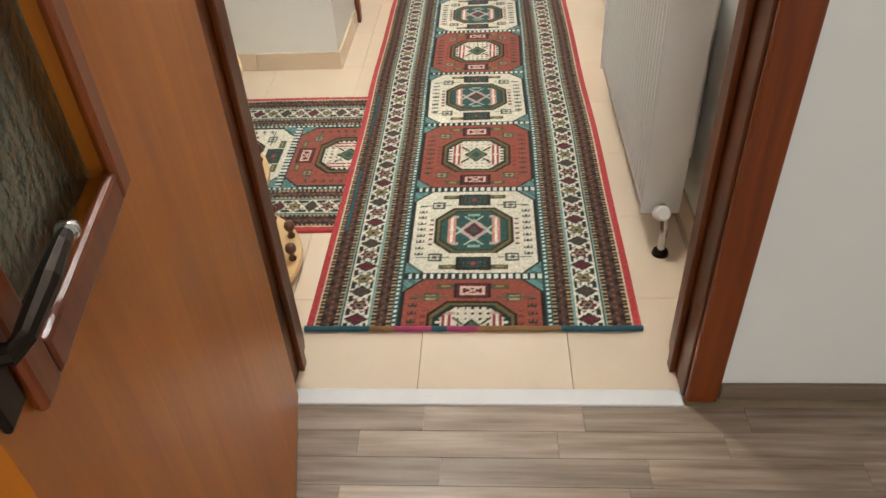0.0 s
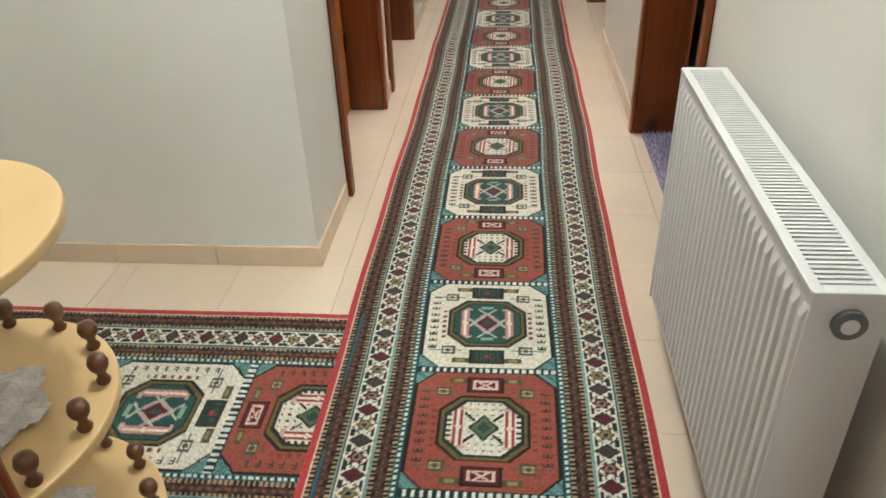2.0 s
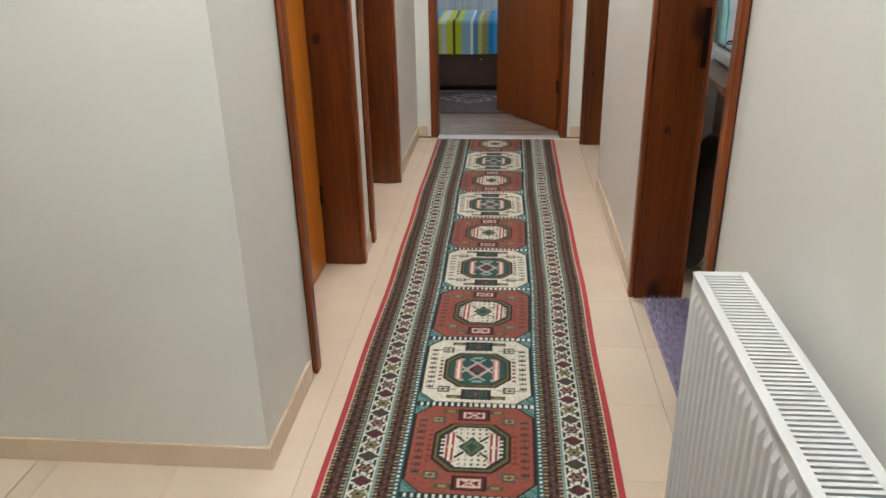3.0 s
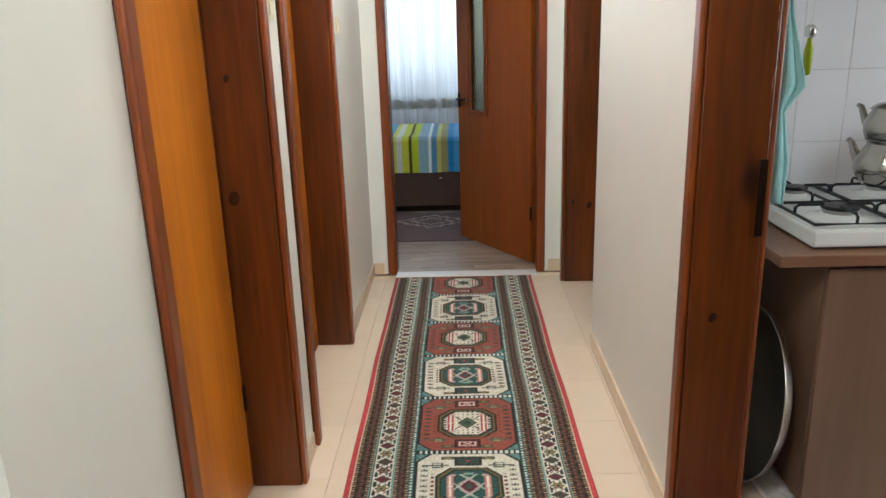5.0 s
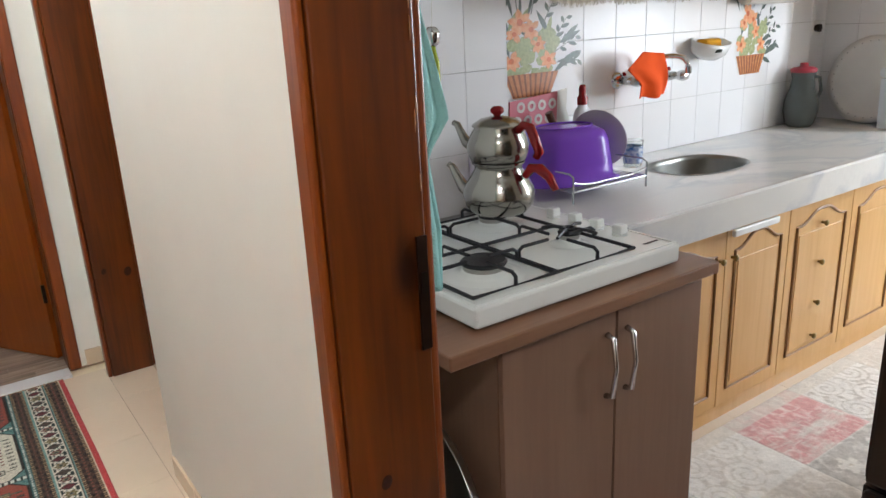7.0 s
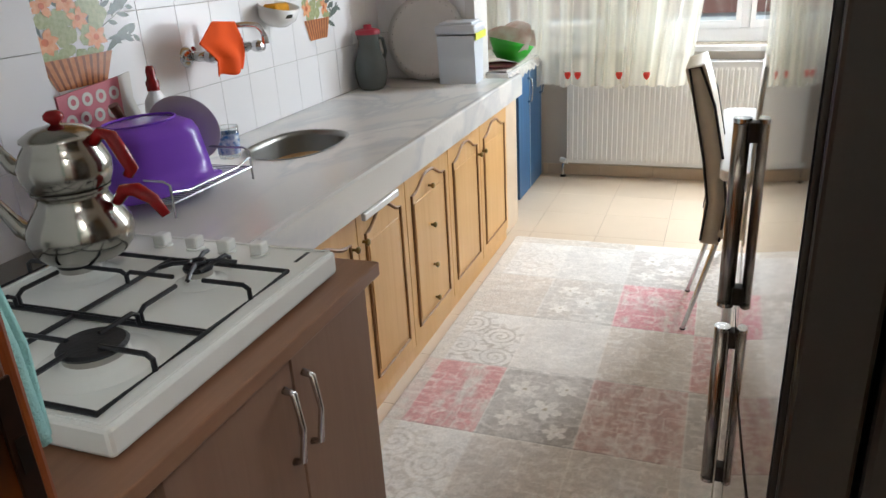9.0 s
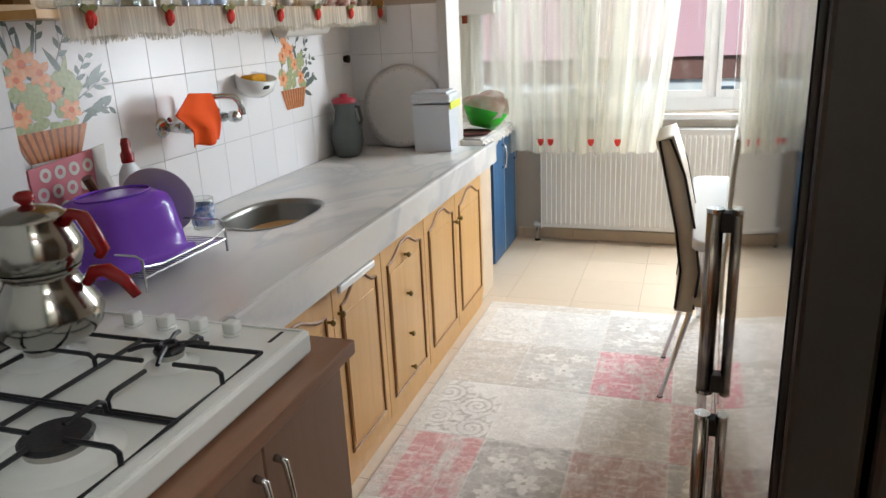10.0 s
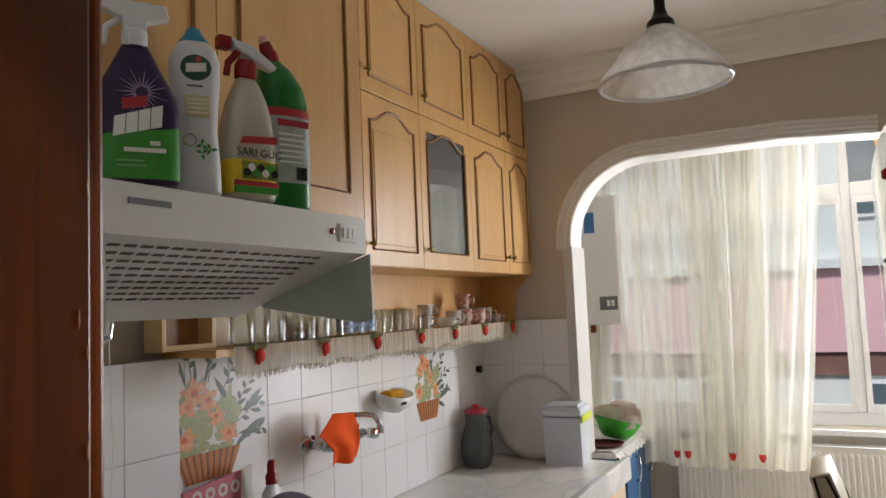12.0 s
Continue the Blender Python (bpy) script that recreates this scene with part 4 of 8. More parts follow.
def mauve_colours(u, v):
    c = np.zeros(u.shape + (3,))
    c[:] = lin("5C474B")
    d = np.abs(u - 0.8) / 0.30 + np.abs(v - 0.6) / 0.20
    wob = d + 0.08 * np.sin(np.arctan2(v - 0.6, u - 0.8) * 12)
    c[(np.abs(wob - 1) < 0.07) | (np.abs(wob - 0.55) < 0.06)] = lin("B4A5A0")
    return c * (0.85 + 0.3 * smooth_noise(u, v, 30, 8))[..., None]


br = thing("bedroom_rug", (-1.1, 7.45, 0), "dark mauve rug with a pale medallion beside the bed", "rug")
woven("woven_surface", 1.6, 0.92, 0.012, mauve_colours, 0.008, br)

# sheer curtains
def sheer(name, colour, see, spread=0.12, scale=30):
    m = bpy.data.materials.new(name)
    m.use_nodes = True
    n, l = m.node_tree.nodes, m.node_tree.links
    n.remove(n["Principled BSDF"])
    out = n["Material Output"]
    d, t, a, b, g = n.new("ShaderNodeBsdfDiffuse"), n.new("ShaderNodeBsdfTranslucent"), n.new("ShaderNodeMixShader"), n.new("ShaderNodeMixShader"), n.new("ShaderNodeBsdfTransparent")
    wv = n.new("ShaderNodeTexNoise")
    wv.inputs["Scale"].default_value = scale
    co = n.new("ShaderNodeTexCoord")
    mp = n.new("ShaderNodeMapping")
    mp.inputs["Scale"].default_value = (1, 1, 0.02)
    l.new(co.outputs["Object"], mp.inputs[0])
    l.new(mp.outputs[0], wv.inputs["Vector"])
    r = n.new("ShaderNodeMapRange")
    r.inputs[1].default_value, r.inputs[2].default_value, r.inputs[3].default_value, r.inputs[4].default_value = 0.35, 0.65, max(0.0, see - spread), see + spread
    l.new(wv.outputs[0], r.inputs[0])
    for s in (d, t):
        s.inputs[0].default_value = rgb(colour)
    a.inputs[0].default_value = 0.55
    l.new(d.outputs[0], a.inputs[1])
    l.new(t.outputs[0], a.inputs[2])
    l.new(r.outputs[0], b.inputs[0])
    l.new(a.outputs[0], b.inputs[1])
    l.new(g.outputs[0], b.inputs[2])
    l.new(b.outputs[0], out.inputs[0])
    return m


SHEERWHITE = sheer("white_sheer", "EEF1F6", 0.25)
SHEERCREAM = sheer("cream_sheer", "F8F6EA", 0.27, 0.24, 10)
bc = sheet(160, 12, lambda a, b: (-1.75 + a * 2.4, 9.62 + 0.022 * math.sin(a * 95 + 2 * math.sin(b * 3)) + 0.012 * math.sin(a * 37), 0.03 + b * 2.72))
tagged(part("bedroom_curtain", bc, SHEERWHITE, smooth=True), "white sheer curtain hanging in fine folds", "curtain")
tagged(part("curtain_rail", tube([(-1.85, 9.62, 2.76), (0.75, 9.62, 2.76)], 0.014), WHITEMETAL), "white curtain rail above the bedroom window", "curtain rail")
lace = sheet(120, 3, lambda a, b: (-1.75 + a * 2.4, 9.605 + 0.02 * math.sin(a * 95), 0.78 + b * 0.09 + 0.012 * math.sin(a * 130) * b))
part("embroidered_band", lace, LACE, [o for o in scene.objects if o.name == "bedroom_curtain"][0], "embroidered lace band")


def thin_glass(name, tint):
    """Clear thin glass: straight through, with a gloss that grows towards the rim."""
    m = bpy.data.materials.new(name)
    m.use_nodes = True
    n, l = m.node_tree.nodes, m.node_tree.links
    n.remove(n["Principled BSDF"])
    t, g, f, x = n.new("ShaderNodeBsdfTransparent"), n.new("ShaderNodeBsdfGlossy"), n.new("ShaderNodeLayerWeight"), n.new("ShaderNodeMixShader")
    t.inputs[0].default_value = rgb(tint)
    g.inputs["Roughness"].default_value = 0.03
    f.inputs[0].default_value = 0.5
    pw = n.new("ShaderNodeMath")
    pw.operation = "POWER"
    pw.inputs[1].default_value = 2.2
    l.new(f.outputs["Facing"], pw.inputs[0])
    gain = n.new("ShaderNodeMath")
    gain.operation = "MULTIPLY_ADD"
    gain.inputs[1].default_value, gain.inputs[2].default_value = 0.8, 0.06
    l.new(pw.outputs[0], gain.inputs[0])
    l.new(gain.outputs[0], x.inputs[0])
    l.new(t.outputs[0], x.inputs[1])
    l.new(g.outputs[0], x.inputs[2])
    l.new(x.outputs[0], n["Material Output"].inputs[0])
    return m


GLASS = thin_glass("clear_thin_glass", "F4F7F6")
PVC = mat("white_window_frame", "E9EBEE", 0.3, vary=0.015)
w = thing("window_1", (0, 0, 0), "white framed bedroom window", "window", kind="structure")
for r in ((-1.7, 9.79, 0.9, -1.63, 9.85, 2.5), (0.53, 9.79, 0.9, 0.6, 9.85, 2.5), (-1.63, 9.79, 0.9, 0.53, 9.85, 0.97), (-1.63, 9.79, 2.43, 0.53, 9.85, 2.5), (-0.58, 9.79, 0.97, -0.52, 9.85, 2.43)):
    part("frame", boxes(r, bevel=0.006), PVC, w)
for a, b in ((-1.63, -0.58), (-0.52, 0.53)):
    part("pane", boxes((a, 9.815, 0.97, b, 9.82, 2.43)), GLASS, w).visible_shadow = False
# unseen window, added where the front room's fill lamp stands
w = thing("unseen_window_2", (0, 0, 0), "unseen white framed window added to the front room", "window", kind="structure")
for r in ((-0.5, -3.1, 0.85, -0.43, -3.04, 2.3), (1.63, -3.1, 0.85, 1.7, -3.04, 2.3), (-0.43, -3.1, 0.85, 1.63, -3.04, 0.92), (-0.43, -3.1, 2.23, 1.63, -3.04, 2.3)):
    part("frame", boxes(r, bevel=0.006), PVC, w)
part("pane", boxes((-0.43, -3.075, 0.92, 1.63, -3.07, 2.23)), GLASS, w).visible_shadow = False
tagged(part("trim_threshold", boxes((-0.475, 1.098, -0.013, 0.43, 1.145, 0.005), bevel=0.003), MARBLE_SILL), "white marble threshold strip", "threshold", kind="structure")
tagged(part("trim_threshold_bedroom", boxes((-0.485, 6.60, -0.013, 0.42, 6.70, 0.012), bevel=0.003), MARBLE_SILL), "white marble threshold strip", "threshold", kind="structure")
# ---- kitchen ----
def flat_handle(parent, x, y, z0, z1):
    """A bowed metal pull, upright, in front of a door that faces -y."""
    pts = [(x, y, z1), (x, y - 0.022, z1 - 0.006), (x + 0.004, y - 0.03, (z0 + z1) / 2), (x, y - 0.022, z0 + 0.006), (x, y, z0)]
    part("handle", tube(pts, 0.0065, 10, radii=[0.008, 0.0075, 0.006, 0.0075, 0.008]), CHROME, parent, "brushed metal bow handle", smooth=True)


def knob(parent, x, y, z, material):
    k = part("knob", lathe([(0.006, 0), (0.005, 0.010), (0.011, 0.016), (0.012, 0.022), (0.006, 0.026), (0, 0.027)], n=14), material, parent, "small brass knob", smooth=True)
    k.matrix_basis = pose(x, y, z, 90)


BRASS = mat("old_brass", "8C7A4E", 0.3, metal=1.0, vary=0.15, scale=40)
BEECH = CABWOOD
MOULD = wood("routed_beech_edge", "83592C", "9C7240", 0.5, "z", 7, 0.0)


def curved_panel(parent, x0, x1, z0, z1, y, glass=None, rise=0.05):
    """A routed frame line with an ogee top, on a door that faces -y."""
    n = 14
    pts = [(x0, z0), (x1, z0), (x1, z1 - rise)]
    for k in range(1, n):
        t = k / n
        s = 0.5 - 0.5 * math.cos(2 * math.pi * t)
        flat = max(0.0, min(1.0, (s - 0.08) / 0.8))
        pts.append((x1 + (x0 - x1) * t, z1 - rise + rise * flat))
    pts.append((x0, z1 - rise))
    loop = [Vector((a, y, b)) for a, b in pts]
    part("moulding", tube([tuple(p) for p in loop], 0.0065, 6, closed=True), MOULD, parent, "routed dark-edged moulding")
    return pts


def front(parent, x0, x1, z0, z1, y, knob_at=None, panel=True, extra=(), mx=0.055, mz=0.065):
    d = part("cabinet_door", boxes((x0 + 0.0015, y, z0 + 0.0015, x1 - 0.0015, y + 0.018, z1 - 0.0015), bevel=0.002), BEECH, parent)
    if panel:
        curved_panel(d, x0 + mx, x1 - mx, z0 + mz, z1 - mz * 0.75, y - 0.001)
        part("raised_panel", boxes((x0 + mx + 0.02, y - 0.003, z0 + mz + 0.02, x1 - mx - 0.02, y, z1 - mz - 0.07), bevel=0.0025), BEECH, d)
    for kx, kz in ([knob_at] if knob_at else []) + list(extra):
        knob(d, kx, y - 0.001, kz, BRASS)
    return d


# lower cabinets
FY = 4.50
units = [(1.76, 2.30, [(1.76, 2.30, (2.262, 0.655))]), (2.30, 2.70, [(2.30, 2.70, (2.335, 0.655))]), (2.70, 3.17, [(2.70, 3.17, None)]), (3.17, 4.09, [(3.17, 3.62, (3.585, 0.62)), (3.62, 4.09, (3.655, 0.62))])]
for x0, x1, doors in units:
    c = thing("lower_cabinet", (0, 0, 0), "light beech kitchen base cabinet with routed doors", "cabinet", "kitchen base cabinets")
    part("cabinet_body", boxes((x0, FY + 0.018, 0.06, x1, 5.28, 0.782)), BEECH, c)
    part("plinth", boxes((x0, FY + 0.012, 0.0, x1, FY + 0.03, 0.062)), BEECH, c)
    for a, b, k in doors:
        extra = [((a + b) / 2, z) for z in (0.665, 0.5, 0.325, 0.175)] if k is None else ()
        front(c, a, b, 0.064, 0.775, FY, k, extra=extra)
rail = thing("over_door_rail", (2.272, 4.457, 0.764), "white plastic towel rail hooked over a cabinet door", "towel rail")
part("bar", boxes((0, -0.008, -0.014, 0.27, 0.008, 0.012), bevel=0.005), WHITEMETAL, rail)
part("hook", boxes((0.02, 0.008, 0.004, 0.05, 0.05, 0.010)), WHITEMETAL, rail)

# marble worktop with a sink hole
MARBLE2 = bpy.data.materials.new("veined_grey_marble")
MARBLE2.use_nodes = True
mn, ml = MARBLE2.node_tree.nodes, MARBLE2.node_tree.links
mb = mn["Principled BSDF"]
mco, mwv, mrp, mns, mmx = (mn.new("ShaderNode" + k) for k in ("TexCoord", "TexNoise", "ValToRGB", "TexNoise", "Mix"))
mmap = mn.new("ShaderNodeMapping")
mmap.inputs["Rotation"].default_value, mmap.inputs["Scale"].default_value = (0, 0, radians(-28)), (0.8, 1.5, 1)
ml.new(mco.outputs["Object"], mmap.inputs[0])
ml.new(mmap.outputs[0], mwv.inputs["Vector"])
mwv.inputs["Scale"].default_value, mwv.inputs["Detail"].default_value, mwv.inputs["Distortion"].default_value = 1.7, 7, 0.7
mrp.color_ramp.elements[0].position, mrp.color_ramp.elements[1].position = 0.45, 0.57
mrp.color_ramp.elements[0].color, mrp.color_ramp.elements[1].color = rgb("E2E0DC"), rgb("D9D7D3")
e = mrp.color_ramp.elements.new(0.5)
e.color = rgb("C9CACC")
ml.new(mwv.outputs[0], mrp.inputs[0])
mns.inputs["Scale"].default_value, mns.inputs["Detail"].default_value = 45, 5
ml.new(mco.outputs["Object"], mns.inputs["Vector"])
mmx.data_type = "RGBA"
mmx.inputs[7].default_value = rgb("D8D6D3")
mrg = mn.new("ShaderNodeMapRange")
mrg.inputs[1].default_value, mrg.inputs[2].default_value, mrg.inputs[4].default_value = 0.45, 0.75, 0.5
ml.new(mns.outputs[0], mrg.inputs[0])
ml.new(mrg.outputs[0], mmx.inputs[0])
ml.new(mrp.outputs[0], mmx.inputs[6])
ml.new(mmx.outputs[2], mb.inputs["Base Color"])
mb.inputs["Roughness"].default_value = 0.22
CT = 0.865
sx, sy, srx, sry = 2.745, 4.955, 0.235, 0.165
hx0, hx1, hy0, hy1 = 2.46, 3.03, 4.76, 5.15
top = thing("worktop", (0, 0, 0), "veined white and grey marble worktop with a rounded front edge", "worktop")
slab = bmesh.new()
for piece in ((1.742, 4.472, CT - 0.082, hx0, 5.3, CT), (hx1, 4.472, CT - 0.082, 4.27, 5.3, CT), (hx0, 4.472, CT - 0.082, hx1, hy0, CT), (hx0, hy1, CT - 0.082, hx1, 5.3, CT)):
    box(*piece, bm=slab)
n = 48
ell = []
rect = []
for k in range(n):
    a = 2 * math.pi * k / n
    ca, sa = math.cos(a), math.sin(a)
    ell.append((sx + srx * math.copysign(abs(ca) ** 0.8, ca), sy + sry * math.copysign(abs(sa) ** 0.8, sa)))
    cx, cy = (hx0 + hx1) / 2, (hy0 + hy1) / 2
    f = min((hx1 - hx0) / 2 / max(abs(ca), 1e-6), (hy1 - hy0) / 2 / max(abs(sa), 1e-6))
    rect.append((cx + f * ca, cy + f * sa))
vr = [slab.verts.new((a, b, CT)) for a, b in rect]
ve = [slab.verts.new((a, b, CT)) for a, b in ell]
vd = [slab.verts.new((a, b, CT - 0.03)) for a, b in ell]
for k in range(n):
    j = (k + 1) % n
    slab.faces.new((vr[k], vr[j], ve[j], ve[k]))
    slab.faces.new((ve[k], ve[j], vd[j], vd[k]))
corners = [(hx1, hy1), (hx0, hy1), (hx0, hy0), (hx1, hy0)]
for cxy in corners:
    near = sorted(range(n), key=lambda k: (rect[k][0] - cxy[0]) ** 2 + (rect[k][1] - cxy[1]) ** 2)[:2]
    slab.faces.new((slab.verts.new((*cxy, CT)), vr[near[0]], vr[near[1]]))
bmesh.ops.remove_doubles(slab, verts=slab.verts, dist=0.0002)
part("slab", slab, MARBLE2, top)
part("front_edge", prism([(4.455, CT - 0.084), (4.474, CT - 0.084), (4.53, CT - 0.01), (4.53, CT + 0.001), (4.505, CT + 0.008), (4.485, CT + 0.026), (4.466, CT + 0.028), (4.457, CT + 0.022)], "x", 1.742, 4.27), MARBLE2, top, "raised rounded marble lip")
STEEL = mat("brushed_steel", "83827E", 0.32, metal=1.0, vary=0.08, scale=14, bump=0.05, bump_scale=200)
sink = thing("sink_bowl", (sx, sy, 0), "oval stainless steel sink let into the marble", "sink")
bowl = bmesh.new()
prev = None
for r, z in ((1.03, CT + 0.003), (0.97, CT + 0.002), (0.95, CT - 0.02), (0.90, CT - 0.10), (0.75, CT - 0.14), (0.3, CT - 0.15), (0.12, CT - 0.152)):
    ring = [bowl.verts.new(((a - sx) * r, (b - sy) * r, z)) for a, b in ell]
    if prev:
        for k in range(n):
            bowl.faces.new((prev[k], prev[(k + 1) % n], ring[(k + 1) % n], ring[k]))
    prev = ring
bowl.faces.new(prev)
part("bowl", bowl, STEEL, sink, smooth=True)
part("drain", lathe([(0, 0.004), (0.03, 0.004), (0.036, 0.0)], (0, 0, CT - 0.1515), 24), CHROME, sink)

# stove cabinet
STOVEWOOD = wood("brown_walnut_laminate", "7A5B48", "82634F", 0.42, "z", 9, coat=0.1)
STOVETOP = wood("brown_walnut_top", "79553C", "876149", 0.35, "x", 9, coat=0.15)
sc = thing("stove_cabinet", (0, 0, 0), "brown walnut-effect cabinet under the gas hob", "cabinet")
part("carcass", boxes((1.005, 4.19, 0.03, 1.70, 4.78, 0.83)), STOVEWOOD, sc)
part("plinth", boxes((1.02, 4.22, 0.0, 1.69, 4.76, 0.03)), BLACKMETAL, sc)
for x0, x1, hx in ((1.005, 1.368, 1.335), (1.372, 1.703, 1.405)):
    d = part("cabinet_door", boxes((x0 + 0.002, 4.172, 0.035, x1 - 0.002, 4.188, 0.818), bevel=0.0015), STOVEWOOD, sc)
    flat_handle(d, hx, 4.172, 0.60, 0.765)
part("top_board", boxes((0.852, 4.147, 0.832, 1.737, 4.80, 0.866), bevel=0.004), STOVETOP, sc, "brown laminate top board")
part("end_leg", boxes((0.862, 4.62, 0.0, 0.885, 4.78, 0.832)), STOVEWOOD, sc)
TRAYMETAL = mat("aluminium_tray", "B7B4AE", 0.3, metal=1.0, vary=0.08, scale=10)
tray = thing("round_tray", (0.935, 4.42, 0.0), "large round aluminium tray leaning beside the cabinet", "tray")
part("tray_body", lathe([(0, 0.0), (0.27, 0.0), (0.285, 0.012), (0.295, 0.034), (0.302, 0.036), (0.298, 0.03), (0.288, 0.008), (0.272, -0.003), (0, -0.003)], n=56), TRAYMETAL, tray, smooth=True).matrix_basis = pose(-0.01, 0.0, 0.302, 0, -82, 0)

# gas hob
HOBWHITE = mat("white_hob_enamel", "E9EAE6", 0.18, vary=0.02, scale=6, stain=0.06)
BLACKIRON = mat("black_enamel_iron", "15151A", 0.38, vary=0.15, scale=30, bump=0.2, bump_scale=200)
hob = thing("gas_hob", (0.965, 4.205, 0.866), "white four-burner gas hob with black pan supports", "hob")
hw, hd, hh = 0.68, 0.595, 0.058
part("hob_body", boxes((0, 0, 0.006, hw, hd, hh), bevel=0.008), HOBWHITE, hob)
part("rim", boxes((0.008, 0.008, hh, hw - 0.008, 0.016, hh + 0.003), (0.008, hd - 0.016, hh, hw - 0.008, hd - 0.008, hh + 0.003), (0.008, 0.016, hh, 0.016, hd - 0.016, hh + 0.003), (hw - 0.016, 0.016, hh, hw - 0.008, hd - 0.016, hh + 0.003), bevel=0.001), HOBWHITE, hob)
part("foot_strip", boxes((0.02, 0.02, 0, hw - 0.02, hd - 0.02, 0.006)), BLACKIRON, hob)
for x, y, r in ((0.15, 0.16, 0.052), (0.468, 0.195, 0.028), (0.435, 0.475, 0.04), (0.14, 0.455, 0.038)):
    b = part("burner", lathe([(r * 1.9, hh + 0.0005), (r * 1.5, hh + 0.006), (r * 1.1, hh + 0.008), (r * 1.05, hh + 0.016), (0, hh + 0.016)], (x, y, 0), 32), HOBWHITE, hob, smooth=True)
    part("burner_ring", lathe([(r * 0.98, hh + 0.016), (r * 1.0, hh + 0.026), (r * 0.9, hh + 0.028), (0, hh + 0.028)], (x, y, 0), 32), TRAYMETAL, b, "grey metal flame ring")
    part("burner_cap", lathe([(r * 1.05, hh + 0.028), (r * 1.1, hh + 0.033), (r * 1.0, hh + 0.038), (0, hh + 0.040)], (x, y, 0), 32), BLACKIRON, b, "black burner cap")
gz, gt = hh + 0.012, hh + 0.040
gx0, gx1, gy0, gy1, gm = 0.015, 0.53, 0.028, 0.575, 0.262
ym = 0.315
for a, b in ((gx0, gm - 0.004), (gm + 0.004, gx1)):
    g = part("pan_support", tube([(a, gy0, gz), (b, gy0, gz), (b, gy1, gz), (a, gy1, gz)], 0.0052, 8, closed=True), BLACKIRON, hob, "black enamelled pan support")
    tube_bm = tube([(a, ym, gz), (b, ym, gz)], 0.005, 8)
    part("cross_bar", tube_bm, BLACKIRON, g)
    mx = (a + b) / 2
    for yc, ylo, yhi in ((0.165, gy0, ym), (0.455, ym, gy1)):
        for p0, p1 in (((mx, ylo), (mx, yc - 0.035)), ((mx, yhi), (mx, yc + 0.035)), ((a, yc), (mx - 0.035, yc)), ((b, yc), (mx + 0.035, yc))):
            d = Vector((p1[0] - p0[0], p1[1] - p0[1], 0)).normalized() * 0.012
            part("finger", tube([(p0[0], p0[1], gz), (p0[0], p0[1], gt - 0.008), (p0[0] + d.x, p0[1] + d.y, gt), (p1[0], p1[1], gt)], 0.0048, 8), BLACKIRON, g)
trivet = part("coffee_trivet", tube([(0.468 + 0.016 * math.cos(q), 0.195 + 0.016 * math.sin(q), gt + 0.003) for q in (2 * math.pi * j / 20 for j in range(20))], 0.0042, 6, closed=True), BLACKIRON, hob, "small black coffee pot trivet")
for q in (0.4, 1.97, 3.54, 5.11):
    ca, sa = math.cos(q), math.sin(q)
    part("trivet_arm", tube([(0.468 + 0.016 * ca, 0.195 + 0.016 * sa, gt + 0.003), (0.468 + 0.050 * ca, 0.195 + 0.050 * sa, gt + 0.003), (0.468 + 0.078 * ca, 0.195 + 0.078 * sa, gt - 0.004)], 0.005, 6), BLACKIRON, trivet)
for y in (0.155, 0.24, 0.325, 0.415):
    k = part("control_knob", boxes((0.605, y - 0.0155, hh + 0.004, 0.637, y + 0.0155, hh + 0.031), bevel=0.005), HOBWHITE, hob, "white square control knob")
    part("knob_skirt", lathe([(0.021, 0), (0.021, 0.004), (0, 0.0045)], (0.621, y, hh + 0.0004), 24), HOBWHITE, k)
part("badge_bar", boxes((0.60, 0.05, hh + 0.0005, 0.655, 0.058, hh + 0.0012)), BLACKIRON, hob)

# double teapot
POLISHED = mat("polished_steel", "A9A69F", 0.17, metal=1.0, vary=0.04, scale=8)
REDPLASTIC = mat("red_plastic", "8E1216", 0.25, vary=0.06)
tz = 0.866 + gt + 0.004
tp = thing("double_teapot", (1.413, 4.664, tz), "polished steel double teapot with red handles on the hob", "teapot", rz=16)
tp.scale = (1.12, 1.12, 1.0)
part("kettle", lathe([(0, 0), (0.066, 0), (0.074, 0.006), (0.088, 0.025), (0.094, 0.05), (0.090, 0.075), (0.072, 0.11), (0.062, 0.128), (0.062, 0.14), (0.069, 0.145), (0.069, 0.150)], n=48), POLISHED, tp, smooth=True)
part("pot", lathe([(0.064, 0.148), (0.072, 0.156), (0.078, 0.175), (0.079, 0.20), (0.070, 0.225), (0.060, 0.243), (0.061, 0.25)], n=48), POLISHED, tp, smooth=True)
part("lid", lathe([(0.065, 0.249), (0.064, 0.254), (0.045, 0.268), (0.015, 0.276), (0, 0.277)], n=40), POLISHED, tp, smooth=True)
part("lid_knob", lathe([(0.006, 0.275), (0.010, 0.280), (0.017, 0.287), (0.017, 0.296), (0.010, 0.303), (0, 0.304)], n=20), REDPLASTIC, tp, "red lid knob", smooth=True)
part("spout", tube([(0, 0.080, 0.045), (0, 0.115, 0.06), (0, 0.135, 0.09), (0, 0.150, 0.118), (0, 0.162, 0.124)], 0.012, 12, radii=[0.024, 0.018, 0.013, 0.010, 0.009]), POLISHED, tp, smooth=True)
part("pot_spout", tube([(0, 0.07, 0.185), (0, 0.10, 0.195), (0, 0.115, 0.22), (0, 0.128, 0.246), (0, 0.140, 0.250)], 0.01, 12, radii=[0.02, 0.015, 0.011, 0.009, 0.008]), POLISHED, tp, smooth=True)
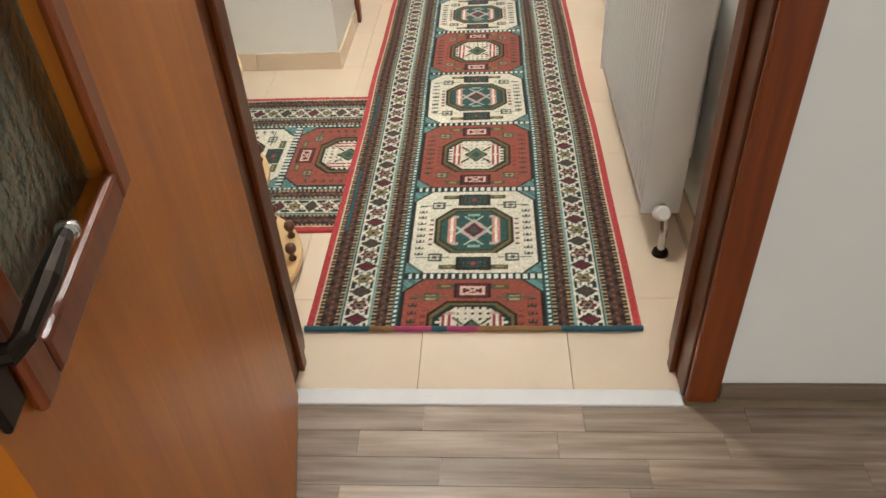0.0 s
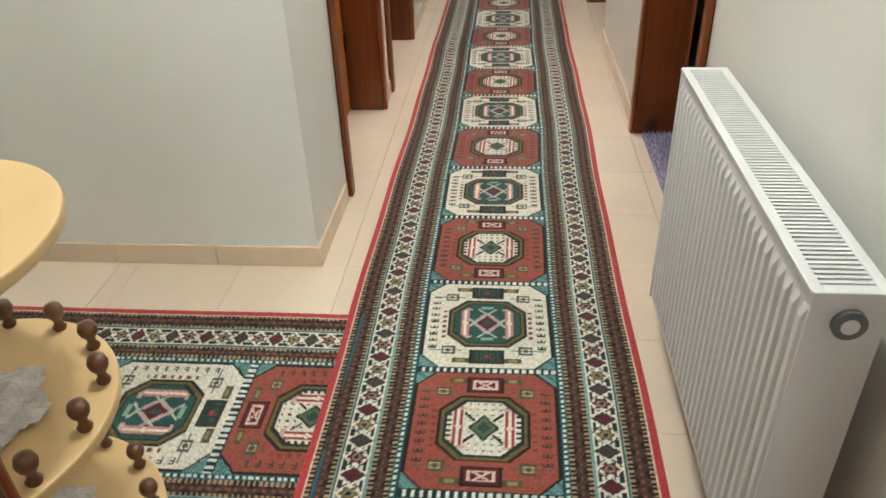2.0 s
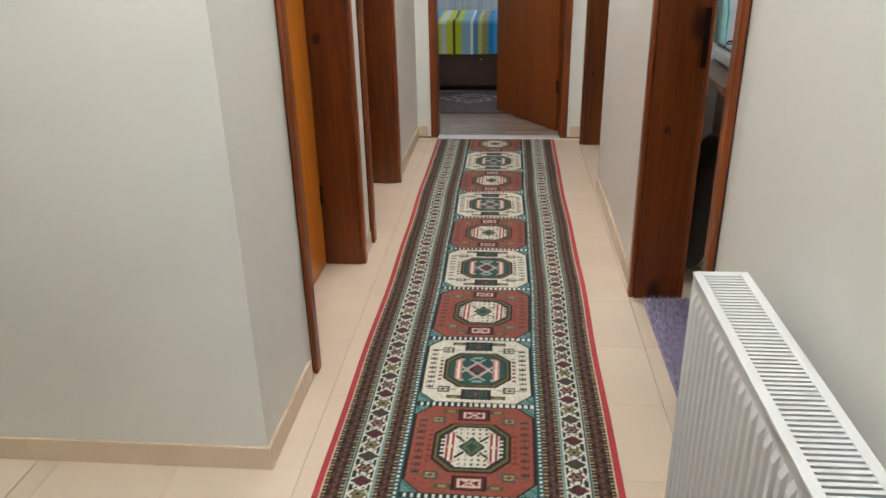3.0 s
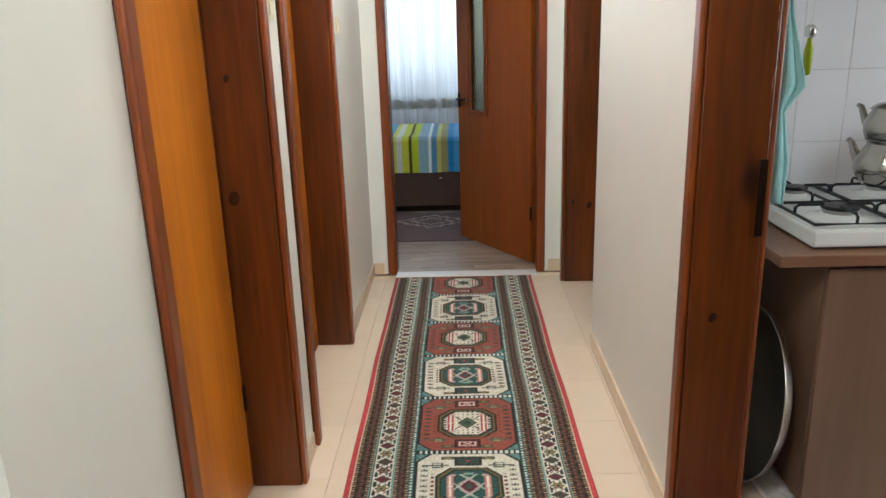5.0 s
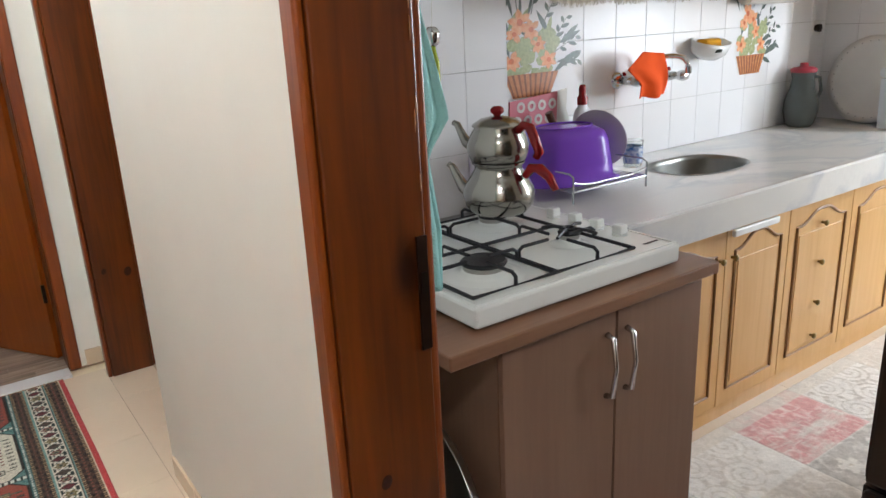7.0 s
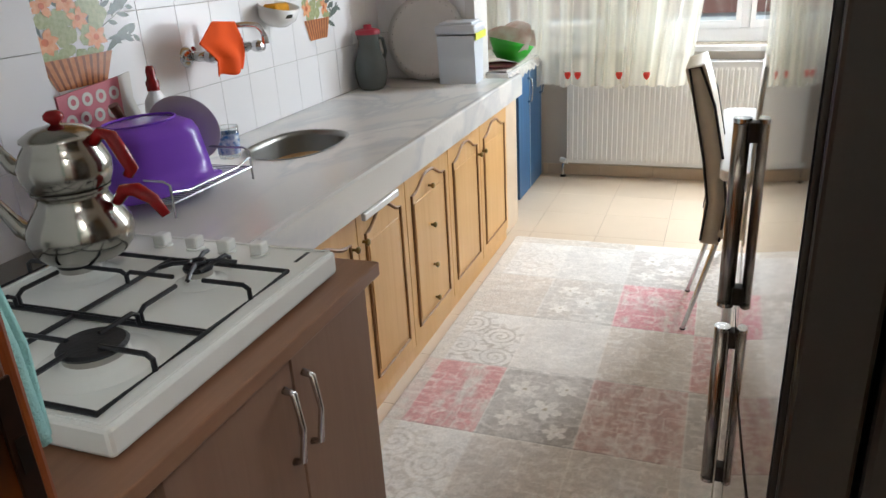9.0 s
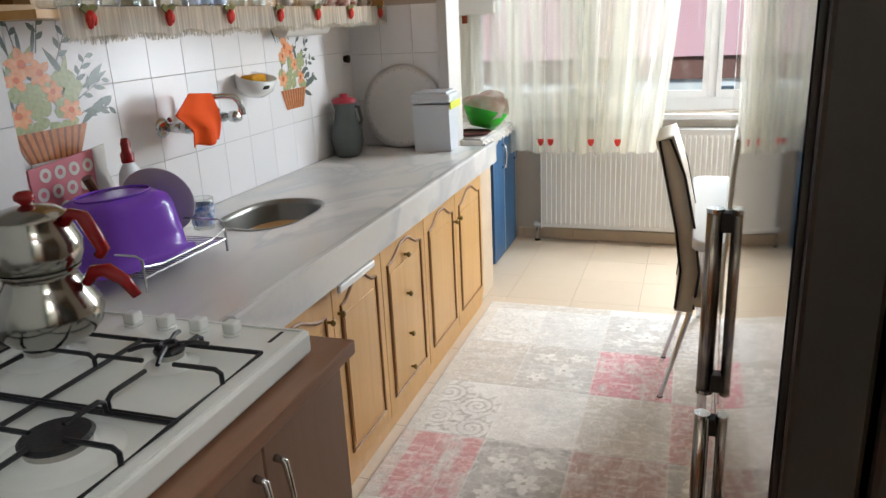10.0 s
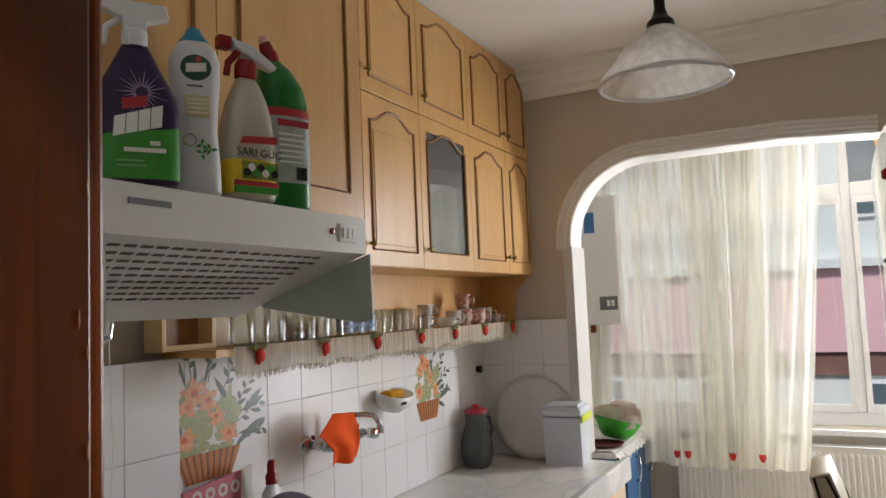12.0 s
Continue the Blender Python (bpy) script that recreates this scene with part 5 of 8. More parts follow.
part("handle", tube([(0, -0.062, 0.238), (0, -0.078, 0.256), (0, -0.096, 0.250), (0, -0.110, 0.215), (0, -0.122, 0.182), (0, -0.112, 0.168)], 0.011, 12, radii=[0.011, 0.012, 0.013, 0.013, 0.012, 0.010]), REDPLASTIC, tp, "red plastic handle", smooth=True)
part("handle", tube([(0, -0.080, 0.112), (0, -0.100, 0.138), (0, -0.122, 0.138), (0, -0.150, 0.116), (0, -0.168, 0.082)], 0.012, 12, radii=[0.010, 0.014, 0.015, 0.012, 0.009]), REDPLASTIC, tp, "red plastic handle", smooth=True)

# dish rack and what stands on it
WIRE = mat("plastic_coated_wire", "C9CBCE", 0.25, metal=0.7, vary=0.04)
rk = thing("dish_rack", (1.90, 4.85, CT), "chromed wire dish rack on the marble", "dish rack")
rw, rd, rz_ = 0.385, 0.33, 0.042
part("base_frame", tube([(0, 0, rz_), (rw, 0, rz_), (rw, rd, rz_), (0, rd, rz_)], 0.0035, 8, closed=True), WIRE, rk)
first = None
for k in range(1, 22):
    x = rw * k / 22
    if first is None:
        o = part("wire", tube([(0, 0, rz_), (0, rd, rz_)], 0.0018, 6), WIRE, rk)
        o.matrix_basis = pose(x, 0, 0)
        first = o.data
    else:
        shared("wire", first, pose(x, 0, 0), rk)
for x in (0.0, rw):
    part("end_hoop", tube([(x, 0, 0.0), (x, 0, 0.095), (x + 0.0, 0.02, 0.105), (x, rd - 0.02, 0.105), (x, rd, 0.095), (x, rd, 0.0)], 0.0038, 8), WIRE, rk)
part("front_rail", tube([(0, 0, 0.075), (rw * 0.2, 0, 0.06), (rw * 0.8, 0, 0.06), (rw, 0, 0.075)], 0.003, 8), WIRE, rk)
PURPLE = mat("purple_plastic", "8A52D2", 0.2, vary=0.05, trans=0.22, ior=1.3)
tub = thing("purple_tub", (2.03, 5.03, CT + 0.048), "upturned translucent purple plastic tub on the rack", "tub", rz=-12)
tub.scale = (1.12, 1.12, 1.15)
bm = bmesh.new()
prev = None
for sxx, syy, z in ((0.175, 0.135, 0.0), (0.178, 0.138, 0.006), (0.158, 0.118, 0.010), (0.152, 0.113, 0.06), (0.140, 0.103, 0.13), (0.128, 0.092, 0.155), (0.10, 0.07, 0.168), (0.05, 0.035, 0.171)):
    ring = [bm.verts.new((sxx * math.copysign(abs(math.cos(a)) ** 0.6, math.cos(a)), syy * math.copysign(abs(math.sin(a)) ** 0.6, math.sin(a)), z)) for a in (2 * math.pi * k / 48 for k in range(48))]
    if prev:
        for k in range(48):
            bm.faces.new((prev[k], prev[(k + 1) % 48], ring[(k + 1) % 48], ring[k]))
    prev = ring
bm.faces.new(prev)
part("tub_body", bm, PURPLE, tub, smooth=True)
part("base_rim", tube([(0.10 * math.cos(a), 0.07 * math.sin(a), 0.171) for a in (2 * math.pi * k / 36 for k in range(36))], 0.003, 6, closed=True), PURPLE, tub)
LILAC = mat("grey_lilac_plate", "ABA2AE", 0.3, vary=0.05)
pl_ = thing("plate", (2.24, 5.06, CT + 0.045), "grey lilac plate standing on edge in the rack", "plate")
part("plate_body", lathe([(0, 0.0), (0.07, 0.0), (0.115, 0.014), (0.117, 0.017), (0.07, 0.005), (0, 0.005)], n=40), LILAC, pl_, smooth=True).matrix_basis = pose(0, 0, 0.117, 0, 78, 20)
YELLOW = mat("yellow_plastic", "E5C21A", 0.35, vary=0.05)
sp = thing("yellow_scoop", (2.30, 5.12, CT + 0.06), "yellow plastic scoop propped behind the plate", "scoop")
part("scoop_blade", prism([(-0.06, 0.05), (0.05, 0.07), (0.075, 0.13), (0.0, 0.125), (-0.05, 0.10)], "y", 0, 0.006, bevel=0.001), YELLOW, sp)
part("scoop_grip", boxes((-0.02, 0, -0.012, 0.0, 0.008, 0.06), bevel=0.002), YELLOW, sp)
CLEAR = GLASS
BLUEPRINT = mat("blue_flower_print", "2D6DB5", 0.25, vary=0.6, scale=60, second="E9EEF2")


def tumbler(name, at, r, h, label, category, group="", material=None, band=None):
    g = thing(name, at, label, category, group)
    part("glass_wall", lathe([(0, 0.006), (r * 0.80, 0.006), (r * 0.86, 0.0), (r * 0.88, 0.004), (r, h), (r - 0.0015, h + 0.001), (r - 0.002, h - 0.002)], n=28), material or CLEAR, g, smooth=True).visible_shadow = False
    if band:
        part("printed_band", lathe([(r * 0.90 + 0.001, h * 0.15), (r * 0.97 + 0.001, h * 0.8)], n=28), band, g, "blue printed flowers")
    return g


tumbler("drinking_glass", (2.37, 4.99, CT + 0.046), 0.040, 0.105, "upturned drinking glass with blue flowers on the rack", "glass", band=BLUEPRINT)
WHITEPL = mat("white_plastic", "E3E5E8", 0.3, vary=0.02)
db = thing("detergent_bottle", (2.27, 5.17, CT), "white dish soap bottle with a red cap", "bottle")
db.scale = (1.3, 1.1, 1.11)
part("bottle_body", lathe([(0, 0), (0.034, 0), (0.036, 0.01), (0.036, 0.205), (0.031, 0.235), (0.018, 0.255), (0.016, 0.262)], n=28, sy=0.75), WHITEPL, db, smooth=True)
part("cap", lathe([(0.017, 0.26), (0.018, 0.285), (0.012, 0.295), (0.013, 0.315), (0.009, 0.33), (0, 0.331)], n=20), REDPLASTIC, db, "red flip cap", smooth=True)
sk = thing("dark_spoon", (2.17, 5.15, CT), "dark wooden spoon handle beside the soap bottle", "spoon")
part("spoon_handle", tube([(0, 0, 0), (-0.03, 0.02, 0.17), (-0.075, 0.03, 0.275)], 0.01, 10, radii=[0.008, 0.011, 0.016]), KNOB, sk)

# tap with an orange cloth
tap = thing("wall_tap", (2.60, 5.295, 1.215), "chromed wall tap with a swan spout over the sink", "tap")
for x in (0.0, 0.30):
    part("flange", lathe([(0, 0.0), (0.042, 0.0), (0.042, 0.006), (0.03, 0.022), (0.016, 0.03), (0, 0.03)], n=28), CHROME, tap, smooth=True).matrix_basis = pose(x, 0, 0, 90)
    part("tap_handle", lathe([(0.014, 0), (0.022, 0.008), (0.024, 0.03), (0.018, 0.05), (0, 0.052)], n=8), CHROME, tap).matrix_basis = pose(x, -0.095, 0, 90)
    part("red_mark", lathe([(0, 0.0), (0.010, 0.0), (0.010, 0.004), (0, 0.005)], n=14), REDPLASTIC, tap).matrix_basis = pose(x + 0.02, -0.03, 0.025, 60)
part("tap_body", tube([(0, -0.03, 0), (0, -0.075, 0), (0.16, -0.085, 0.0), (0.30, -0.075, 0), (0.30, -0.03, 0)], 0.016, 14, radii=[0.014, 0.018, 0.024, 0.018, 0.014]), CHROME, tap, smooth=True)
part("spout", tube([(0.16, -0.085, 0.02), (0.16, -0.085, 0.075), (0.172, -0.10, 0.092), (0.20, -0.150, 0.092), (0.214, -0.185, 0.086), (0.220, -0.203, 0.066), (0.222, -0.208, 0.04)], 0.011, 12), CHROME, tap, smooth=True)
part("spout_tip", tube([(0.222, -0.208, 0.045), (0.223, -0.209, 0.018)], 0.014, 14), CHROME, tap)
ORANGE = mat("orange_cloth", "FF5A08", 0.9, vary=0.1, scale=10, bump=0.4, bump_scale=200)


def cloth(u, v):
    """A folded cloth hung from the spout, its near corner drooping."""
    left = float(np.interp(v, (0.0, 0.3, 0.66, 1.0), (2.586, 2.592, 2.51, 2.618)))
    right = 2.754 + 0.006 * math.sin(v * 5)
    return (left + (right - left) * u, 5.148 + 0.012 * math.sin(u * 8 + v * 2.2) * (1.15 - v) + 0.018 * v * v - 0.012 * math.sin(v * 3), 1.146 + 0.188 * v - 0.012 * u * v + 0.006 * math.sin(u * 9) * (1 - v))


oc = sheet(24, 26, cloth)
oco = tagged(part("orange_cloth", oc, ORANGE, smooth=True), "bright orange cleaning cloth draped over the tap", "cloth")
sol = oco.modifiers.new("thick", "SOLIDIFY")
sol.thickness = 0.004

sd = thing("soap_dish", (3.17, 5.296, 1.33), "white ceramic wall soap dish holding sponges", "soap dish")
part("dish", lathe([(0, -0.06), (0.06, -0.054), (0.098, -0.026), (0.112, 0.026), (0.104, 0.027), (0.088, -0.018), (0.05, -0.042), (0, -0.046)], n=32, sy=0.72), WHITEMETAL, sd, smooth=True).matrix_basis = pose(0, -0.064, -0.006, 16, 0, 0)
part("back_plate", boxes((-0.12, -0.010, -0.055, 0.12, 0.0, 0.06), bevel=0.004), WHITEMETAL, sd)
SPONGE = mat("yellow_sponge", "D69A1A", 0.95, vary=0.15, scale=60, bump=0.8, bump_scale=250)
SCOUR = mat("dark_scourer", "33352C", 0.95, vary=0.2, scale=80, bump=0.8, bump_scale=300)
tagged(part("sponge", boxes((3.11, 5.205, 1.312, 3.225, 5.270, 1.358), bevel=0.012), SPONGE), "yellow sponge in the soap dish", "sponge")
tagged(part("scourer", lathe([(0, 0), (0.04, 0.004), (0.045, 0.018), (0.03, 0.032), (0, 0.036)], (3.15, 5.20, 1.294), 18), SCOUR), "dark wire scourer in the soap dish", "scourer")

# worktop end: jug, box, tray
JUG = mat("grey_smoked_glass", "6C7370", 0.12, vary=0.1, trans=0.35)
jug = thing("jug", (3.93, 5.19, CT), "grey smoked glass jug with a red lid", "jug")
part("jug_body", lathe([(0, 0), (0.06, 0), (0.075, 0.02), (0.088, 0.08), (0.084, 0.14), (0.062, 0.2), (0.055, 0.25), (0.062, 0.285)], n=40), JUG, jug, smooth=True)
part("jug_handle", tube([(0.055, -0.02, 0.26), (0.10, -0.035, 0.25), (0.115, -0.04, 0.18), (0.085, -0.03, 0.11)], 0.009, 10), JUG, jug, smooth=True)
part("lid", lathe([(0.064, 0.283), (0.066, 0.30), (0.05, 0.308), (0.022, 0.312), (0.02, 0.33), (0, 0.332)], n=28), mat("dusky_red_lid", "9C2B3C", 0.4), jug, "dusky red lid", smooth=True)
BOTTLEBROWN = mat("dark_amber_glass", "3B2A12", 0.12, trans=0.4)
ob = thing("amber_bottle", (4.08, 5.24, CT), "dark amber bottle beside the jug", "bottle")
part("bottle_body", lathe([(0, 0), (0.04, 0), (0.042, 0.01), (0.042, 0.13), (0.03, 0.17), (0.016, 0.2), (0.016, 0.23), (0, 0.232)], n=24), BOTTLEBROWN, ob, smooth=True)
BOXPL = mat("pale_blue_plastic", "D4D9E1", 0.3, vary=0.03, trans=0.1)
bx = thing("storage_box", (4.17, 4.765, CT), "tall pale plastic storage box with a lid and yellow clip", "box", rz=4)
part("box_body", prism([(-0.085, 0.0), (0.085, 0.0), (0.105, 0.25), (-0.105, 0.25)], "y", -0.10, 0.10, bevel=0.006), BOXPL, bx)
part("box_lid", boxes((-0.112, -0.112, 0.255, 0.112, 0.112, 0.305), bevel=0.018), BOXPL, bx)
part("lid_ridge", boxes((-0.09, -0.09, 0.300, 0.09, 0.09, 0.318), bevel=0.008), BOXPL, bx)
part("clip_band", boxes((-0.111, -0.116, 0.225, 0.111, -0.108, 0.262), bevel=0.003), mat("lime_yellow_plastic", "D9E04A", 0.35), bx, "lime yellow clip band")
WHITETRAY = mat("white_tray_enamel", "DDDBD9", 0.25, vary=0.04)
wt = thing("round_platter", (4.235, 4.98, CT), "large round white platter with a cut rim leaning on the tiles", "platter")
part("platter_body", lathe([(0, 0.0), (0.16, 0.0), (0.19, 0.012), (0.226, 0.018), (0.228, 0.022), (0.19, 0.017), (0.158, 0.006), (0, 0.006)], n=56), WHITETRAY, wt, smooth=True).matrix_basis = pose(0.0, 0, 0.226, 0, -80, 0)
HOLE = mat("dark_rim_mark", "8E8D90", 0.6)
hm = None
for k in range(30):
    a = 2 * math.pi * k / 30
    m = pose(0, 0, 0.226, 0, -80, 0) @ pose(0.207 * math.cos(a), 0.207 * math.sin(a), 0.0175, 0, 0, math.degrees(a))
    if hm is None:
        o = part("rim_mark", boxes((-0.008, -0.0035, 0.0, 0.008, 0.0035, 0.0012)), HOLE, wt)
        o.matrix_basis = m
        hm = o.data
    else:
        shared("rim_mark", hm, m, wt)

# blue cabinet beyond the arch
BLUEWOOD = wood("blue_painted_front", "2F5680", "41719F", 0.4, "z", 6, coat=0.1)
ALU = mat("aluminium_strip", "C8CCD0", 0.3, metal=0.8)
bl = thing("blue_cabinet", (0, 0, 0), "blue fronted base cabinet with aluminium edges", "cabinet", "blue base cabinets")
part("cabinet_body", boxes((4.74, 4.62, 0.0, 5.36, 5.28, 0.83)), BLUEWOOD, bl)
for a, b in ((4.74, 5.03), (5.035, 5.36)):
    d = part("cabinet_door", boxes((a + 0.002, 4.60, 0.01, b - 0.002, 4.618, 0.825), bevel=0.002), BLUEWOOD, bl)
    part("edge_strip", boxes((b - 0.012, 4.597, 0.01, b - 0.003, 4.601, 0.825)), ALU, d)
    flat_handle(d, b - 0.05, 4.60, 0.6, 0.75)
part("cabinet_top", boxes((4.462, 4.585, 0.832, 5.38, 5.29, 0.862), bevel=0.004), MARBLE2, bl)
cl = sheet(30, 8, lambda u, v: (4.48 + 0.88 * u, 4.56 + 0.35 * v - (0.0 if v > 0.1 else 0.004), 0.867 + 0.004 * math.sin(u * 20 + v * 7) - (0.05 + 0.012 * math.sin(u * 60) if v < 0.05 else 0.0)))
tagged(part("table_runner", cl, LACE), "cream printed cloth with a fringed edge on the blue cabinet", "cloth")
GREEN = mat("green_plastic", "2B9A1E", 0.3, vary=0.04)
gb_ = thing("green_bowl", (4.80, 4.68, 0.872), "bright green plastic bowl with a bag stuffed in it", "bowl")
part("bowl_body", lathe([(0, 0), (0.06, 0), (0.09, 0.03), (0.118, 0.085), (0.114, 0.085), (0.085, 0.033), (0.055, 0.006), (0, 0.006)], n=36), GREEN, gb_, smooth=True).matrix_basis = pose(0, 0, 0.018, 12, 10, 0) @ Matrix.Diagonal((1.2, 1.2, 1.3, 1.0))
bg = sheet(24, 16, lambda u, v: (4.82 + 0.12 * math.cos(math.pi * u) * (1 - 0.3 * v) + 0.03 * math.sin(9 * u), 4.68 + 0.17 * (v - 0.5) * 1.7 + 0.02 * math.sin(6 * u), 0.945 + (0.19 - 0.07 * v) * math.sin(math.pi * u) ** 0.7 * (1 - 0.25 * abs(2 * v - 1) ** 2) + 0.015 * math.sin(14 * u + 8 * v)))
tagged(part("plastic_bag", bg, mat("white_film_bag", "DEDCD6", 0.35, vary=0.12, scale=14, second="C9A89A"), smooth=True), "crumpled white plastic bag in the green bowl", "bag")
tagged(part("small_tray", lathe([(0, 0), (0.10, 0), (0.115, 0.012), (0.11, 0.014), (0.098, 0.004), (0, 0.004)], (4.66, 4.70, 0.872), 32), mat("dark_red_tray", "5B2A2A", 0.4)), "small dark red tray on the cabinet end", "tray")
# boiler
boil = thing("wall_boiler", (5.16, 4.80, 1.56), "white wall-hung gas boiler with a grey display", "boiler")
part("boiler_case", boxes((0, -0.12, 0.0, 0.25, 0.495, 0.87), bevel=0.012), RADWHITE, boil)
part("display", boxes((-0.004, -0.10, 0.10, 0.0, 0.02, 0.19), bevel=0.001), RADDARK, boil, "grey display panel")
part("button", boxes((-0.008, -0.05, 0.125, -0.004, -0.03, 0.165)), WHITEMETAL, boil)
part("button", boxes((-0.008, -0.08, 0.125, -0.004, -0.06, 0.165)), WHITEMETAL, boil)
part("label_sticker", boxes((-0.003, 0.03, 0.62, 0.0, 0.10, 0.76)), mat("blue_label", "3E6FA8", 0.5), boil, "blue sticker")
for y in (0.05, 0.12):
    part("pipe", tube([(0.1, y, 0.0), (0.1, y, -0.10), (0.1, y, -0.68)], 0.010, 10), CHROME, boil)
part("pipe_nut", lathe([(0.018, -0.05), (0.018, 0.0)], (0.02, 0.08, 0.0), 6), mat("copper_red", "8A3B22", 0.4, metal=0.6), boil)
# upper cabinets
UY = 4.95
SMOKED = mat("cabinet_glass", "8A8F92", 0.04, trans=0.5, vary=0.02, spec=1.0, ior=1.8, coat=0.6)


def upper_unit(x0, x1, doors, z0, z1, knobs, glass=False):
    c = thing("upper_cabinet", (0, 0, 0), "light beech wall cabinet with routed arched doors", "cabinet", "kitchen wall cabinets")
    part("cabinet_body", boxes((x0, UY + 0.018, z0, x1, 5.29, z1)), BEECH, c)
    for k, (a, b) in enumerate(doors):
        if glass and k == 0:
            m = 0.06
            d = part("cabinet_door", boxes((a + 0.0015, UY, z0 + 0.001, a + m, UY + 0.018, z1 - 0.001)), BEECH, c)
            part("stile", boxes((b - m, UY, z0 + 0.001, b - 0.0015, UY + 0.018, z1 - 0.001)), BEECH, d)
            part("rail", boxes((a + m, UY, z0 + 0.001, b - m, UY + 0.018, z0 + 0.075)), BEECH, d)
            part("rail", boxes((a + m, UY, z1 - 0.06, b - m, UY + 0.018, z1 - 0.001)), BEECH, d)
            curved_panel(d, a + m, b - m, z0 + 0.075, z1 - 0.055, UY - 0.001)
            part("door_glass", boxes((a + m, UY + 0.006, z0 + 0.075, b - m, UY + 0.010, z1 - 0.06)), SMOKED, d, "dark cabinet glass")
            # dark sheet behind the glass in place of the shaded cabinet inside
            part("shaded_backing", boxes((a + m, UY + 0.013, z0 + 0.075, b - m, UY + 0.0175, z1 - 0.06)), RADDARK, d)
        else:
            d = front(c, a, b, z0, z1, UY)
        if knobs[k]:
            knob(d, knobs[k], UY - 0.001, z0 + 0.085, BRASS)


LOW, SPLIT, UTOP = 1.885, 2.545, 3.055
for x0, x1, doors, kn, gl in ((2.06, 2.995, [(2.06, 2.555), (2.555, 2.995)], [2.52, 2.59], False), (2.995, 3.485, [(2.995, 3.485)], [3.03], True), (3.485, 4.275, [(3.485, 3.93), (3.93, 4.275)], [3.895, 3.965], False)):
    upper_unit(x0, x1, doors, LOW, SPLIT, kn, gl)
    upper_unit(x0, x1, doors, SPLIT + 0.003, UTOP, kn)
hc = thing("hood_cabinet", (0, 0, 0), "light beech wall cabinet above the extractor hood", "cabinet", "kitchen wall cabinets")
part("cabinet_body", boxes((0.95, 4.64, 1.96, 2.055, 5.29, 3.055)), BEECH, hc)
for a, b in ((0.95, 1.49), (1.49, 2.055)):
    d = part("cabinet_door", boxes((a + 0.0015, 4.62, 1.962, b - 0.0015, 4.638, 3.05), bevel=0.002), BEECH, hc)
    curved_panel(d, a + 0.07, b - 0.07, 2.05, 2.98, 4.619)

# extractor hood
HOOD = mat("off_white_hood_enamel", "D6D5CE", 0.35, vary=0.03, scale=5, stain=0.08)
HOODSIDE = mat("grey_green_visor", "A8AFA4", 0.3, vary=0.05)
SLOT = mat("dark_grille_slot", "4A4740", 0.6, vary=0.1)
hx_0, hx_1, hyf = 0.99, 1.668, 4.36
eh = thing("extractor_hood", (0, 0, 0), "off-white extractor hood with a slotted sloping grille", "extractor hood")
part("hood_shell", prism([(hyf, 1.846), (hyf, 1.925), (4.62, 1.955), (5.2, 1.955), (5.2, 1.72), (4.74, 1.72), (4.70, 1.733)], "x", hx_0, hx_1, bevel=0.003), HOOD, eh)
gdir = Vector((0, 4.70 - hyf, 1.733 - 1.846)).normalized()
gn = Vector((0, -gdir.z, gdir.y))
if gn.z > 0:
    gn = -gn
slot_mesh = None
nr, nc = 9, 17
for i in range(nr):
    for j in range(nc):
        pos = Vector((hx_0 + 0.05 + 0.52 * (j + (0.5 if i % 2 else 0.0)) / nc, hyf, 1.846)) + gdir * (0.035 + 0.235 * i / (nr - 1)) + gn * 0.0006
        m = Matrix((( 1, gdir.x, gn.x, pos.x), (0, gdir.y, gn.y, pos.y), (0, gdir.z, gn.z, pos.z), (0, 0, 0, 1)))
        if slot_mesh is None:
            o = part("grille_slot", boxes((-0.011, -0.0042, -0.001, 0.011, 0.0042, 0.001), bevel=0.0008), SLOT, eh)
            o.matrix_basis = m
            slot_mesh = o.data
        else:
            shared("grille_slot", slot_mesh, m, eh)
for x in (hx_0 - 0.002, hx_1 - 0.003):
    part("side_visor", prism([(hyf - 0.01, 1.846), (hyf - 0.012, 1.70), (hyf + 0.02, 1.695), (4.66, 1.738), (4.66, 1.76)], "x", x, x + 0.005), HOODSIDE, eh, "grey-green side visor")
part("switch_panel", boxes((1.565, hyf - 0.004, 1.868, 1.625, hyf, 1.906), bevel=0.001), WHITEMETAL, eh, "off-white switch panel")
for k in range(3):
    part("switch_button", boxes((1.571 + k * 0.017, hyf - 0.008, 1.876, 1.585 + k * 0.017, hyf - 0.004, 1.898), bevel=0.0015), RADWHITE, eh)
part("pilot_light", lathe([(0, 0.0), (0.007, 0.0), (0.006, 0.004), (0, 0.005)], n=14), REDPLASTIC, eh, "small red pilot lamp").matrix_basis = pose(1.54, hyf, 1.888, 90)
part("badge_bar", boxes((1.04, hyf - 0.0012, 1.893, 1.12, hyf, 1.903)), RADDARK, eh)


# cleaning bottles on the hood
def letters(text, size, at, material, parent, name="lettering"):
    cu = bpy.data.curves.new(name, "FONT")
    cu.body, cu.size, cu.extrude, cu.align_x = text, size, 0.0004, "CENTER"
    tmp = new("tmp_text", cu)
    me = bpy.data.meshes.new_from_object(tmp)
    bpy.data.objects.remove(tmp)
    me.materials.append(material)
    ob = new(name, me)
    ob.parent = parent
    ob.matrix_basis = pose(*at, 90)
    return ob


